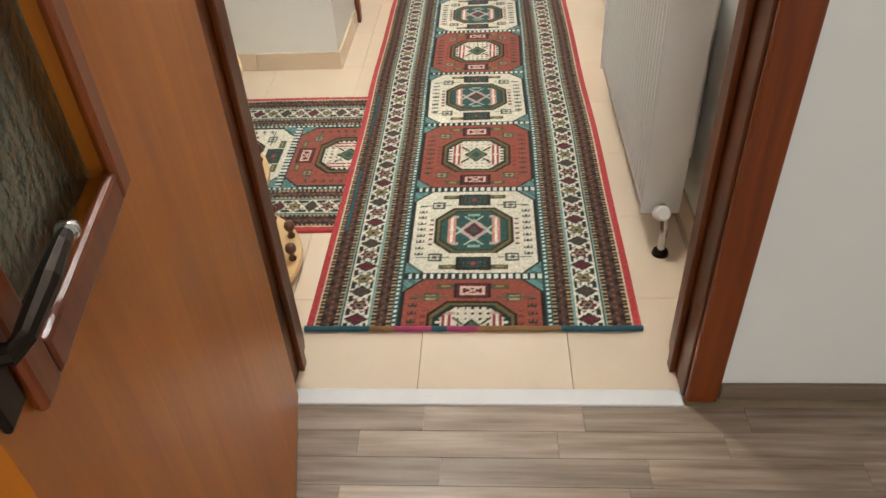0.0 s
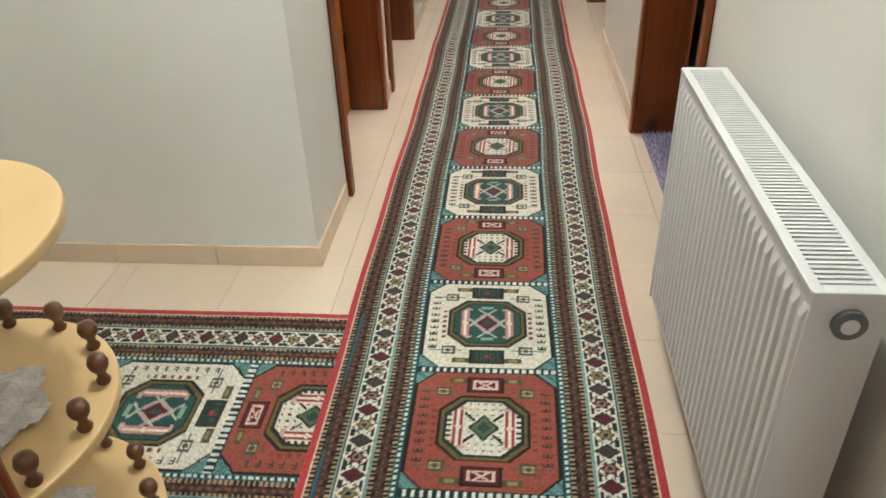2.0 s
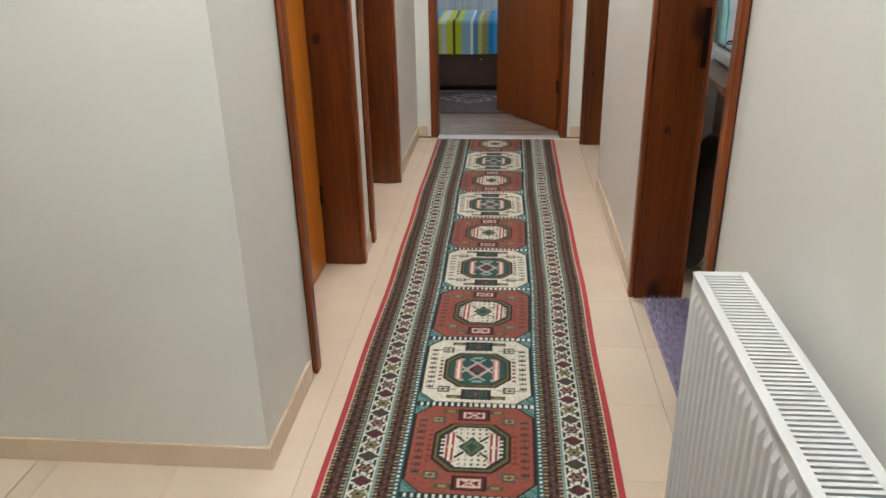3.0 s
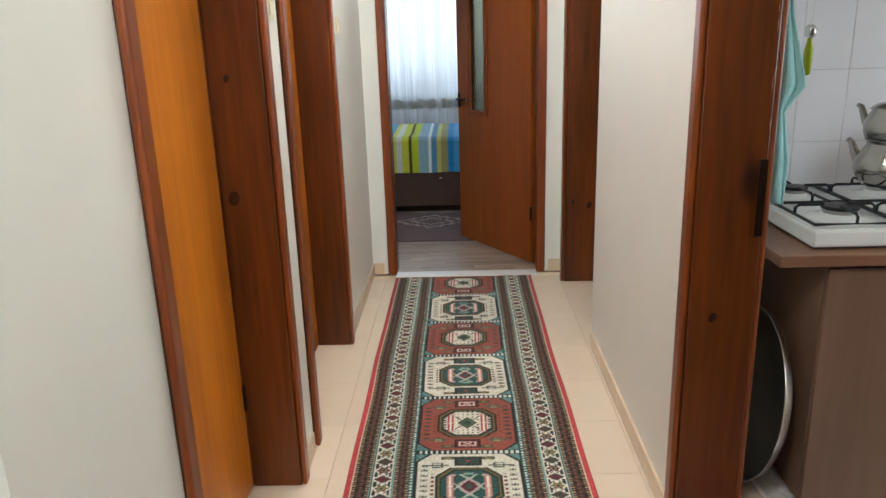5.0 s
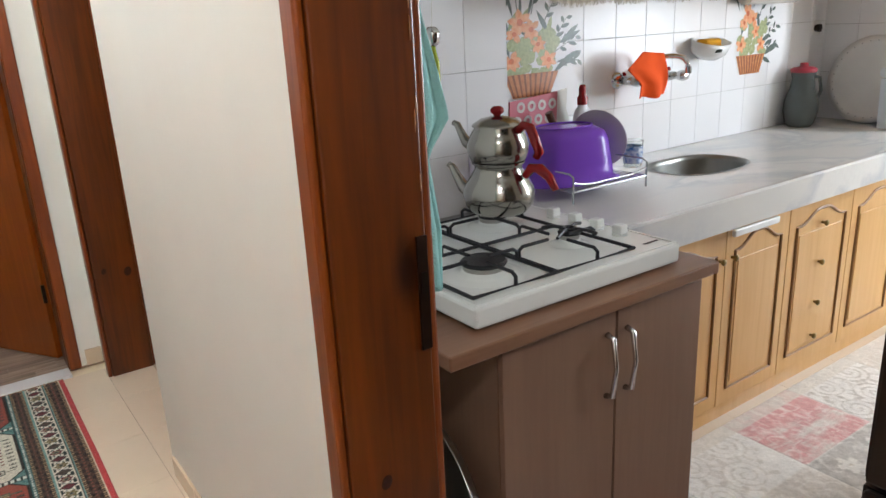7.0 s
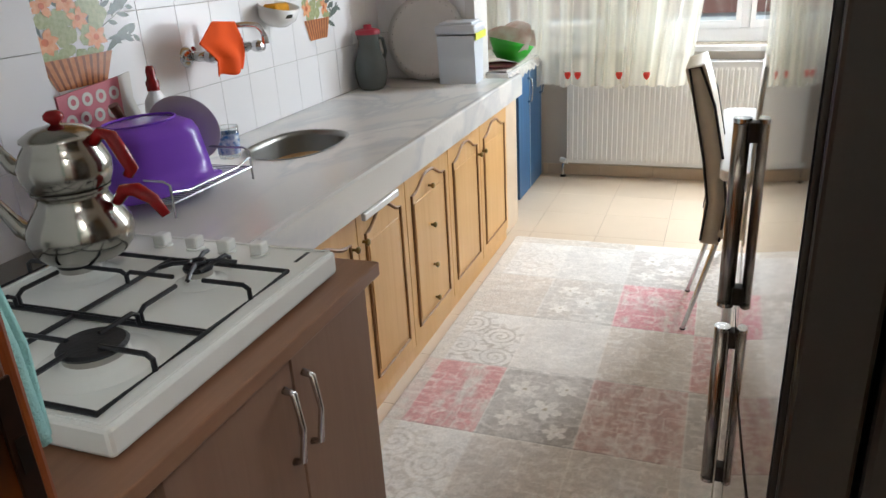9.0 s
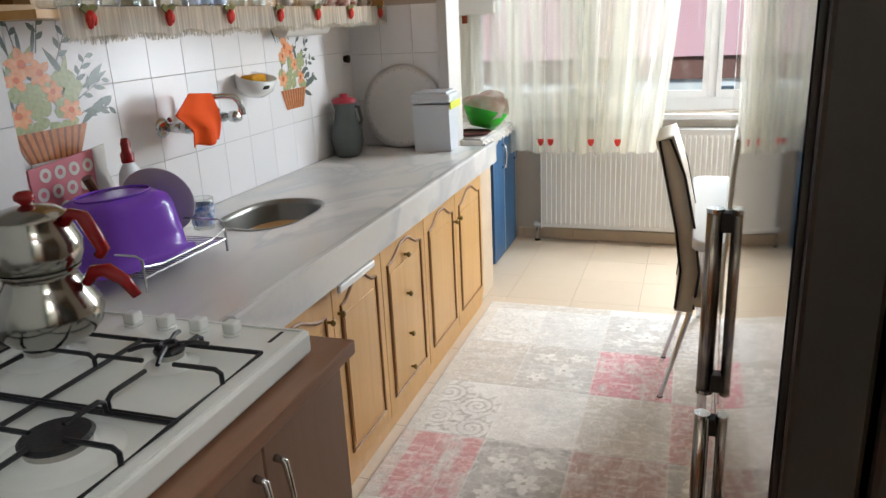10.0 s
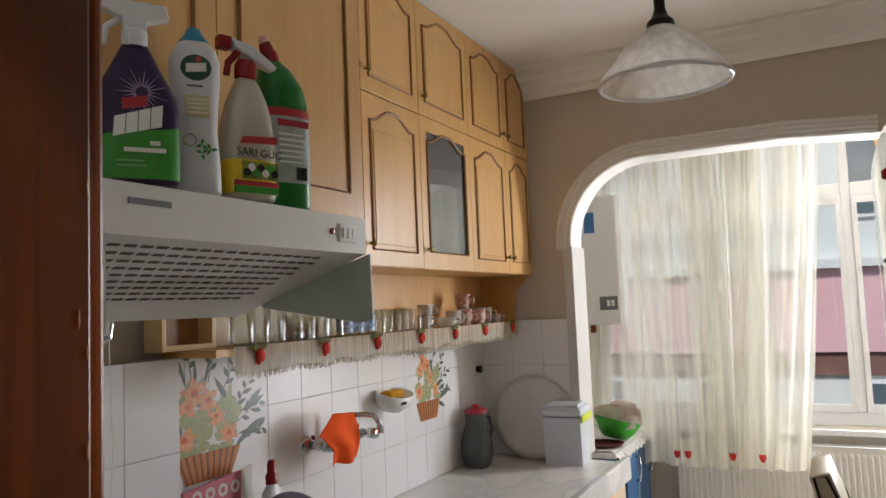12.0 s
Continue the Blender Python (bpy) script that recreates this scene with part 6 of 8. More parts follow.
def bottle(name, at, rz, w, d, h, body, label, profile, lean=0.0):
    """A flattened bottle: profile gives its half width, as a share of w, at shares of its height; the top may lean along x."""
    b = thing(name, at, label, "bottle", "cleaning bottles on the hood", rz=rz)
    bm = bmesh.new()
    prev = None
    for f, z in [(0.0, 0.0), (0.92, 0.0)] + list(profile):
        dy = d * min(1.0, max(f, 1e-4) * 1.25) if z > 0.5 else d * max(f, 1e-4)
        off = lean * max(0.0, (z - 0.68) / 0.32) ** 1.4
        ring = [bm.verts.new((off + max(f, 1e-4) * w * math.copysign(abs(math.cos(a)) ** 0.75, math.cos(a)), dy * math.copysign(abs(math.sin(a)) ** 0.75, math.sin(a)), z * h)) for a in (2 * math.pi * k / 32 for k in range(32))]
        if prev:
            for k in range(32):
                bm.faces.new((prev[k], prev[(k + 1) % 32], ring[(k + 1) % 32], ring[k]))
        prev = ring
    bm.faces.new(prev)
    part("bottle_body", bm, body, b, smooth=True)
    return b


def trigger(b, h, material, nozzle):
    part("trigger_head", prism([(-0.055, h + 0.055), (0.05, h + 0.05), (0.055, h + 0.028), (0.02, h + 0.018), (0.018, h - 0.005), (-0.018, h - 0.005), (-0.02, h + 0.022), (-0.05, h + 0.035)], "y", -0.013, 0.013, bevel=0.003), material, b, "spray trigger head")
    part("trigger_lever", tube([(-0.02, 0, h + 0.025), (-0.045, 0, h + 0.005), (-0.05, 0, h - 0.025)], 0.006, 8), nozzle, b)


def label_sheet(b, w, d, z0, z1, material, name="label", grow=1.012, slant=0.0):
    bm = sheet(24, 4, lambda u, v: (grow * w * math.copysign(abs(math.cos(math.pi * (1 + u))) ** 0.75, math.cos(math.pi * (1 + u))), grow * d * math.copysign(abs(math.sin(math.pi * (1 + u))) ** 0.75, math.sin(math.pi * (1 + u))), z0 + (z1 - z0) * v + slant * (2 * u - 1) * v))
    part(name, bm, material, b, smooth=True)


HT = 1.945
VIOLET = mat("dark_violet_plastic", "2E1A45", 0.3, vary=0.08)
LEAFGREEN = mat("green_label", "3E9A35", 0.4, vary=0.15, scale=20)
WHITEINK = mat("white_print", "F0F0EE", 0.5, vary=0.0)
BLACKINK = mat("black_print", "161616", 0.5, vary=0.0)
TEALCAP = mat("teal_cap", "2B8FB0", 0.35, vary=0.03)
MILKY = mat("milky_clear_plastic", "D5D1C0", 0.25, vary=0.04, trans=0.35)
GREENB = mat("green_bottle_plastic", "157A32", 0.28, vary=0.05)
LEMON = mat("yellow_label", "E0C524", 0.45, vary=0.1, scale=15)
REDLABEL = mat("red_label", "B5333A", 0.45)
PALEVIOLET = mat("pale_violet_print", "A99BC4", 0.5, vary=0.0)
PALEGREEN = mat("pale_green_print", "8FBF86", 0.5, vary=0.0)
PALELEMON = mat("pale_lemon_print", "DCD29A", 0.5, vary=0.05)
OLIVEINK = mat("dark_olive_print", "4A5A22", 0.5, vary=0.4, scale=60, second="9AA84A")
DARKGREENINK = mat("dark_green_ink", "1E4A33", 0.5)
GREYLABEL = mat("pale_label", "A9B5B4", 0.45, vary=0.15, scale=30)
PALEPINK = mat("pale_pink_plastic", "E3B9B4", 0.4)

b = bottle("cleaner_bottle", (1.145, 4.47, HT), -36, 0.070, 0.036, 0.241, VIOLET, "dark violet and green spray bottle standing on the hood", [(1.0, 0.03), (1.0, 0.52), (0.97, 0.61), (0.80, 0.70), (0.58, 0.82), (0.40, 0.93), (0.28, 1.0)])
label_sheet(b, 0.070, 0.036, 0.006, 0.085, LEAFGREEN, slant=0.016)
trigger(b, 0.262, WHITEPL, WHITEPL)
part("trigger_collar", lathe([(0.019, 0.236), (0.021, 0.24), (0.021, 0.262), (0.018, 0.266)], n=20), WHITEPL, b, "white screw collar")
for k in range(22):
    a = 2 * math.pi * k / 22
    part("burst_ray", prism([(0.010, -0.0012), (0.030 + 0.014 * (k % 2), 0.0), (0.010, 0.0012)], "y", -0.0004, 0.0004), PALEVIOLET, b).matrix_basis = pose(0.008, -0.0366, 0.150, 0, math.degrees(a), 0)
for k in range(4):
    part("brand_bar", prism([(-0.036 + 0.019 * k, 0.074 + 0.005 * k), (-0.0185 + 0.019 * k, 0.079 + 0.005 * k), (-0.0165 + 0.019 * k, 0.112 + 0.006 * k), (-0.034 + 0.019 * k, 0.107 + 0.006 * k)], "y", -0.0380, -0.030, bevel=0.003), WHITEINK, b, "white brand block")
part("brand_bar", prism([(-0.022, 0.120), (0.016, 0.127), (0.016, 0.145), (-0.022, 0.138)], "y", -0.0378, -0.031), REDLABEL, b, "red brand block")
for z, x0, x1 in ((0.062, 0.020, 0.036), (0.050, -0.02, 0.045), (0.034, -0.03, 0.01), (0.026, -0.03, 0.015)):
    part("text_bar", boxes((x0, -0.0372, z, x1, -0.030, z + (0.007 if z > 0.04 else 0.003))), WHITEINK if z > 0.04 else PALEGREEN, b)

b = bottle("cleaner_bottle", (1.285, 4.478, HT), -38, 0.046, 0.032, 0.285, WHITEPL, "white cream cleaner bottle with a teal cap on the hood", [(1.0, 0.02), (0.96, 0.2), (0.86, 0.42), (0.92, 0.6), (1.0, 0.76), (1.0, 0.88), (0.86, 0.95), (0.62, 1.0)])
part("cap", lathe([(0.031, 0.280), (0.028, 0.290), (0.018, 0.302), (0.012, 0.315), (0, 0.319)], n=24, sy=0.8), TEALCAP, b, "teal flip cap", smooth=True)
part("brand_disc", lathe([(0, -0.004), (0.027, -0.004), (0.027, 0.0015), (0, 0.0015)], n=28, sy=0.9), DARKGREENINK, b, "dark green brand disc").matrix_basis = pose(0, -0.0318, 0.232, 90)
part("brand_bar", prism([(-0.018, 0.222), (0.018, 0.226), (0.018, 0.242), (-0.018, 0.238)], "y", -0.0345, -0.031, bevel=0.002), WHITEINK, b)
part("brand_dot", lathe([(0, 0), (0.005, 0), (0.005, 0.0015), (0, 0.0015)], n=12), REDLABEL, b).matrix_basis = pose(0.004, -0.0336, 0.248, 90)
part("text_bar", boxes((-0.016, -0.0328, 0.196, 0.012, -0.026, 0.200)), RADDARK, b)
part("picture_patch", boxes((-0.020, -0.0332, 0.142, 0.022, -0.022, 0.180)), PALELEMON, b, "pale lemon text patch")
for k in range(4):
    part("text_bar", boxes((-0.017, -0.0337, 0.147 + 0.008 * k, 0.018, -0.024, 0.150 + 0.008 * k)), WHITEINK, b)
part("stamp_ring", tube([(-0.012 + 0.011 * math.cos(q), -0.0290, 0.098 + 0.011 * math.sin(q)) for q in (2 * math.pi * j / 20 for j in range(20))], 0.0012, 6, closed=True), PALEGREEN, b)
for k in range(9):
    part("herb_leaf", prism([(0, 0), (0.006, 0.003), (0.013, 0.0), (0.006, -0.003)], "y", -0.0302, -0.024), LEAFGREEN, b).matrix_basis = pose(0.014 + 0.010 * math.cos(k * 2.1), 0, 0.082 + 0.009 * math.sin(k * 2.1), 0, 40 * k, 0)

b = bottle("cleaner_bottle", (1.405, 4.462, HT), -18, 0.056, 0.036, 0.251, MILKY, "clear spray bottle with yellow label and red trigger", [(1.0, 0.03), (1.0, 0.36), (0.97, 0.52), (0.88, 0.66), (0.70, 0.80), (0.48, 0.92), (0.30, 1.0)])
label_sheet(b, 0.056, 0.036, 0.012, 0.078, LEMON)
part("trigger_collar", lathe([(0.018, 0.245), (0.022, 0.25), (0.022, 0.275), (0.016, 0.285)], n=20), REDPLASTIC, b, "red collar")
part("trigger_head", prism([(-0.035, 0.322), (0.010, 0.318), (0.066, 0.282), (0.060, 0.274), (0.018, 0.286), (-0.030, 0.306)], "y", -0.013, 0.013, bevel=0.003), WHITEPL, b, "white spray trigger hood")
part("trigger_nozzle", boxes((-0.060, -0.012, 0.300, -0.034, 0.012, 0.326), bevel=0.003), REDPLASTIC, b, "red nozzle")
part("trigger_lever", tube([(-0.016, 0, 0.300), (-0.038, 0, 0.275), (-0.042, 0, 0.250)], 0.007, 8), REDPLASTIC, b)
letters("SARI GÜÇ", 0.0225, (0.006, -0.0382, 0.084), BLACKINK, b)
part("brand_bar", prism([(-0.034, 0.108), (0.046, 0.114), (0.046, 0.128), (-0.028, 0.122)], "y", -0.0376, -0.028), REDLABEL, b, "red brand block")
part("picture_patch", boxes((-0.030, -0.0378, 0.040, 0.046, -0.030, 0.074)), OLIVEINK, b, "dark green orchard picture")
for k in range(7):
    part("picture_shape", lathe([(0, -0.0005), (0.008, -0.0005), (0.008, 0.0005), (0, 0.0005)], n=9), (BLACKINK, WHITEINK, LEAFGREEN)[k % 3], b).matrix_basis = pose(-0.022 + 0.010 * k, -0.0383, 0.052 + 0.010 * (k % 2), 90)
part("label_stripe", boxes((-0.046, -0.0374, 0.026, 0.048, -0.030, 0.036)), REDLABEL, b, "red label stripe")
part("label_foot", boxes((-0.046, -0.0376, 0.012, 0.048, -0.030, 0.025)), LEAFGREEN, b, "green label foot")

b = bottle("cleaner_bottle", (1.555, 4.49, HT), -20, 0.054, 0.036, 0.326, GREENB, "green cleaner bottle with a red band on the hood", [(1.0, 0.02), (1.0, 0.6), (0.98, 0.74), (0.90, 0.85), (0.66, 0.94), (0.36, 1.0)], -0.03)
label_sheet(b, 0.054, 0.036, 0.055, 0.20, GREYLABEL)
label_sheet(b, 0.054, 0.036, 0.20, 0.218, REDLABEL, grow=1.02)
part("cap", lathe([(0.020, 0.0), (0.020, 0.022), (0.017, 0.026), (0.016, 0.026), (0.013, 0.045), (0, 0.047)], n=18), REDPLASTIC, b, "red screw cap").matrix_basis = pose(-0.030, 0, 0.322, 0, -18, 0)
part("cap_nozzle", lathe([(0.013, 0.028), (0.012, 0.052), (0.006, 0.060), (0, 0.060)], n=16), PALEPINK, b, "pale pink nozzle").matrix_basis = pose(-0.031, 0, 0.322, 0, -18, 0)
for k in range(6):
    part("text_bar", boxes((-0.034, -0.0382, 0.098 + k * 0.012, 0.036 - 0.006 * (k % 3), -0.034, 0.102 + k * 0.012)), WHITEINK, b)
part("brand_bar", boxes((-0.036, -0.0382, 0.178, 0.038, -0.034, 0.192)), REDLABEL, b)
for k in range(9):
    part("barcode_bar", boxes((0.006 + 0.003 * k, -0.0382, 0.062, 0.0075 + 0.003 * k, -0.034, 0.090)), BLACKINK, b)

# open shelf with glassware
sh_ = thing("glass_shelf", (0, 0, 0), "beech wall shelf with a boxed end and a panelled back", "shelf")
part("shelf_board", boxes((1.92, 5.065, 1.60, 4.275, 5.29, 1.622)), BEECH, sh_)
part("back_board", boxes((1.92, 5.278, 1.622, 4.275, 5.292, 1.884)), BEECH, sh_)
part("end_board", prism([(4.97, 1.884), (5.06, 1.80), (5.07, 1.622), (5.278, 1.622), (5.278, 1.884)], "x", 4.262, 4.276), BEECH, sh_)
for r in ((1.842, 5.20, 1.623, 2.056, 5.278, 1.640), (1.842, 5.20, 1.776, 2.056, 5.278, 1.792), (1.842, 5.20, 1.640, 1.858, 5.278, 1.776), (2.040, 5.20, 1.640, 2.056, 5.278, 1.776)):
    part("box_board", boxes(r, bevel=0.001), PLY, sh_, "pale raw wood edge")
part("box_back", boxes((1.858, 5.262, 1.640, 2.040, 5.276, 1.776)), MOULD, sh_)
rnd = random.Random(7)
for gx, gy, r, h, print_ in [(2.085 + 0.082 * k, 5.115, 0.0385, 0.128, None) for k in range(7)] + [(2.10 + 0.082 * k, 5.215, 0.0385, 0.132, None) for k in range(7)] + [(2.665 + 0.075 * k, 5.13, 0.034, 0.098, BLUEPRINT) for k in range(3)] + [(2.90 + 0.062 * k, 5.12, 0.027, 0.098, None) for k in range(7)] + [(2.72 + 0.066 * k, 5.215, 0.028, 0.10, None) for k in range(9)]:
    gl_ = tumbler("shelf_glass", (gx + rnd.uniform(-0.004, 0.004), gy + rnd.uniform(-0.006, 0.006), 1.6225), r, h * rnd.uniform(0.96, 1.03), "blue printed drinking glass stored on the shelf" if print_ else "clear drinking glass stored on the shelf", "glass", "glasses on the shelf", band=print_)
    if r > 0.038 and gy < 5.15:
        part("glass_foot", lathe([(0, 0.003), (r * 0.78, 0.003), (r * 0.8, 0.012), (0, 0.013)], n=20), CLEAR, gl_)
CUPRED = mat("red_patterned_cup", "A44A3E", 0.3, vary=0.5, scale=50, second="E2D6CC")
CUPWHITE = mat("white_china", "DCD9D2", 0.2, vary=0.03)


def cup(at, r, h, material, label, rz):
    c = thing("cup", at, label, "cup", "cups on the shelf", rz=rz)
    part("cup_body", lathe([(0, 0), (r * 0.7, 0), (r * 0.9, h * 0.3), (r, h), (r - 0.004, h), (r * 0.84, h * 0.3), (r * 0.6, 0.006), (0, 0.006)], n=26), material, c, smooth=True)
    part("handle", tube([(r * 0.9, 0, h * 0.8), (r * 1.4, 0, h * 0.78), (r * 1.5, 0, h * 0.5), (r * 1.3, 0, h * 0.25), (r * 0.85, 0, h * 0.28)], 0.005, 8), material, c, smooth=True)


for x, y, z, r, h, m, lab, rz in ((3.40, 5.18, 1.6225, 0.042, 0.06, CUPWHITE, "white china cup on the shelf", -90), (3.40, 5.18, 1.683, 0.040, 0.055, CUPWHITE, "white china cup stacked on another", -70), (3.53, 5.13, 1.6225, 0.05, 0.05, CUPWHITE, "white china bowl cup on the shelf", -90), (3.64, 5.15, 1.6225, 0.04, 0.08, CUPWHITE, "pale tall china cup on the shelf", -90), (3.76, 5.15, 1.6225, 0.045, 0.085, CUPRED, "red patterned mug on the shelf", -80), (3.79, 5.17, 1.708, 0.042, 0.08, CUPRED, "red patterned mug stacked on another", -80), (3.93, 5.15, 1.6225, 0.045, 0.085, CUPRED, "red patterned mug on the shelf", -70), (4.06, 5.17, 1.6225, 0.045, 0.09, CUPWHITE, "grey china mug on the shelf", -70), (4.16, 5.15, 1.6225, 0.036, 0.05, CUPWHITE, "small white china cup on the shelf", -70)):
    cup((x, y, z), r, h, m, lab, rz)
# crocheted edging with red tulips
CROCHET = sheer("cream_crochet", "E4DFD2", 0.22, 0.22, 110)
cro = thing("shelf_lace", (0, 0, 0), "cream crocheted shelf edging with small red tulips", "lace edging")
bm = sheet(600, 6, lambda u, v: (1.985 + 2.285 * u, 5.056 - 0.003 * math.sin(u * 70) * (1 - v), 1.628 - (0.074 + 0.012 * abs(math.sin(u * 26)) + 0.006 * abs(math.sin(u * 170))) * (1 - v)))
part("crochet_band", bm, CROCHET, cro)
fringe = bmesh.new()
fr_rnd = random.Random(31)
for k in range(420):
    fx = 1.99 + 2.275 * k / 420 + fr_rnd.uniform(-0.003, 0.003)
    fz, fl_, sw = 1.628 - 0.078 - 0.010 * abs(math.sin((fx - 1.985) / 2.285 * 26)), fr_rnd.uniform(0.005, 0.017), fr_rnd.uniform(-0.006, 0.006)
    tube([(fx, 5.056, fz + 0.008), (fx + sw * 0.5, 5.054, fz - fl_ * 0.5), (fx + sw, 5.055, fz - fl_)], 0.0013, 4, bm=fringe)
tagged(part("lace_fringe", fringe, CROCHET, cro, "cream crochet fringe"), kind="stuff")
part("crochet_top", boxes((1.985, 5.058, 1.6228, 4.27, 5.10, 1.6245)), CROCHET, cro)
TULIP = mat("red_crochet_tulip", "D63A2E", 0.8, vary=0.15, scale=60, bump=0.5, bump_scale=200)
SPRIG = mat("olive_crochet_leaf", "6B6A3C", 0.9, vary=0.1)
for x in (2.085, 2.425, 2.766, 3.12, 3.447, 3.795, 4.165):
    bud = part("tulip", lathe([(0, -0.034), (0.007, -0.030), (0.0125, -0.012), (0.014, 0.002), (0.010, 0.016), (0, 0.019)], (0, 0, 0), 12), TULIP, cro, "red tulip", smooth=True)
    bud.matrix_basis = pose(x, 5.046, 1.600, 0, 8, 0)
    for petal in (-1, 1):
        part("petal", lathe([(0, -0.026), (0.006, -0.018), (0.008, 0.0), (0, 0.016)], (x + petal * 0.011, 5.043, 1.600), 8), TULIP, cro, smooth=True)
    part("tulip_leaf", prism([(x - 0.034, 1.622), (x - 0.014, 1.608), (x, 1.612), (x + 0.014, 1.608), (x + 0.034, 1.625), (x + 0.02, 1.634), (x, 1.626), (x - 0.018, 1.635)], "y", 5.044, 5.049), SPRIG, cro)
pt = thing("paper_roll", (3.42, 5.23, 1.545), "white paper roll hung under the shelf", "paper roll")
part("roll", tube([(0, 0, 0), (0.42, 0, 0)], 0.045, 24), CUPWHITE, pt)
part("bracket", boxes((-0.02, -0.006, -0.01, -0.005, 0.006, 0.055)), CHROME, pt)
part("bracket", boxes((0.425, -0.006, -0.01, 0.44, 0.006, 0.055)), CHROME, pt)
ol = thing("wall_socket", (4.18, 5.294, 1.36), "white wall socket with a dark plug", "socket")
part("plate", boxes((-0.04, -0.012, -0.04, 0.04, 0.0, 0.04), bevel=0.004), WHITEMETAL, ol)
part("plug", lathe([(0, -0.04), (0.018, -0.04), (0.022, -0.012), (0, -0.012)], n=18), BLACKMETAL, ol).matrix_basis = pose(-0.01, -0.05, 0, 90) @ pose(0, 0, 0)

# hanging towel, washing-up bottle
TOWEL = mat("turquoise_towel", "9BCBC7", 0.95, vary=0.08, scale=20, bump=0.8, bump_scale=260)
def towel(u, v):
    """Hung from one hook, with a corner of the upper fold sticking out."""
    z = 1.04 + 0.66 * v
    right = float(np.interp(z, (1.04, 1.153, 1.293, 1.356, 1.528, 1.7), (0.84, 0.844, 0.818, 0.864, 0.813, 0.79)))
    return (0.778 + (right - 0.778) * u, 4.135 + 0.014 * math.sin(u * 9 + v * 2) * (1.1 - v) + 0.006 * math.sin(v * 7), z - 0.02 * u * (1 - v))


tw = sheet(16, 40, towel)
two = tagged(part("hand_towel", tw, TOWEL, smooth=True), "turquoise towel hanging from a hook by the door", "towel")
two.modifiers.new("thick", "SOLIDIFY").thickness = 0.008
hk = thing("wall_hook", (0.752, 4.14, 1.70), "metal wall hook that carries the towel", "hook")
part("hook_arm", tube([(0.0, 0, 0.0), (0.04, 0, 0.0), (0.10, 0.05, -0.004), (0.150, 0.090, 0.0), (0.158, 0.096, 0.018)], 0.005, 10), CHROME, hk)
OIL = mat("olive_green_liquid", "9BAA1E", 0.15, vary=0.05, trans=0.3)
wb = thing("bottle_brush", (0.906, 4.232, 1.365), "olive green handled brush hanging from the hook", "brush")
part("brush_grip", lathe([(0, 0), (0.010, 0.003), (0.0125, 0.03), (0.0125, 0.07), (0.007, 0.09), (0.006, 0.1)], n=16), OIL, wb, smooth=True)
part("brush_head", lathe([(0.006, 0.1), (0.014, 0.106), (0.015, 0.125), (0.008, 0.135), (0, 0.136)], n=16), CHROME, wb, smooth=True)
part("loop", tube([(0, 0, 0.135), (0.004, 0, 0.2), (0, 0, 0.338)], 0.0007, 6), CUPWHITE, wb)

# patchwork carpet and door mat
kr = thing("kitchen_carpet", (4.12, 2.80, 0.0), "pale grey, beige and pink patchwork carpet", "carpet", rz=90)
pile = woven("woven_surface", 1.665, 3.2, 0.0055, lambda u, v: patch_colours(1.665 - u, v), 0.009, kr)
SHAG = mat("lavender_shag", "8F86A4", 0.95, vary=0.25, scale=60, second="B3ACBF", bump=1.0, bump_scale=120)
rnd = random.Random(3)
sm = thing("door_mat", (0.605, 3.28, 0), "lavender grey shaggy mat in the kitchen doorway", "mat")
part("mat_base", boxes((0, 0, 0.001, 0.5, 0.76, 0.012), bevel=0.003), SHAG, sm)
verts, faces = [], []
for k in range(9000):
    x, y = rnd.uniform(0.004, 0.496), rnd.uniform(0.004, 0.756)
    a, l = rnd.uniform(0, 6.28), rnd.uniform(0.012, 0.026)
    dx, dy = math.cos(a) * 0.0025, math.sin(a) * 0.0025
    lx, ly = rnd.uniform(-0.012, 0.012), rnd.uniform(-0.012, 0.012)
    n0 = len(verts)
    verts += [(x - dx, y - dy, 0.010), (x + dx, y + dy, 0.010), (x + lx, y + ly, 0.010 + l)]
    faces.append((n0, n0 + 1, n0 + 2))
me = bpy.data.meshes.new("shag")
me.from_pydata(verts, [], faces)
me.materials.append(SHAG)
o = new("shag", me)
o.parent = sm
tagged(o, kind="stuff")

# fridge, standing a little askew
FRIDGE = mat("glossy_silver_fridge", "938E89", 0.05, metal=0.95, vary=0.01, scale=2)
FRIDGESIDE = mat("dark_brown_fridge_side", "1B1512", 0.3, vary=0.08, scale=4)
FX0, FX1 = 0.89, 1.655
HU0, HU1, HL0, HL1 = 1.006, 1.283, 0.685, 0.965
fr = thing("fridge", (0, 0, 0), "tall glossy silver fridge-freezer with bowed doors and dark sides", "fridge")
part("fridge_body", boxes((FX0 - 0.012, 2.79, 0.03, FX1 + 0.012, 3.312, 1.905), bevel=0.006), FRIDGESIDE, fr)
part("fridge_plinth", boxes((FX0 + 0.02, 2.81, 0.0, FX1 - 0.02, 3.27, 0.03)), BLACKMETAL, fr)


def bow(x):
    return 3.3915 - 0.01 * (x - 1.4) - 0.08 * (x - 1.4) ** 2


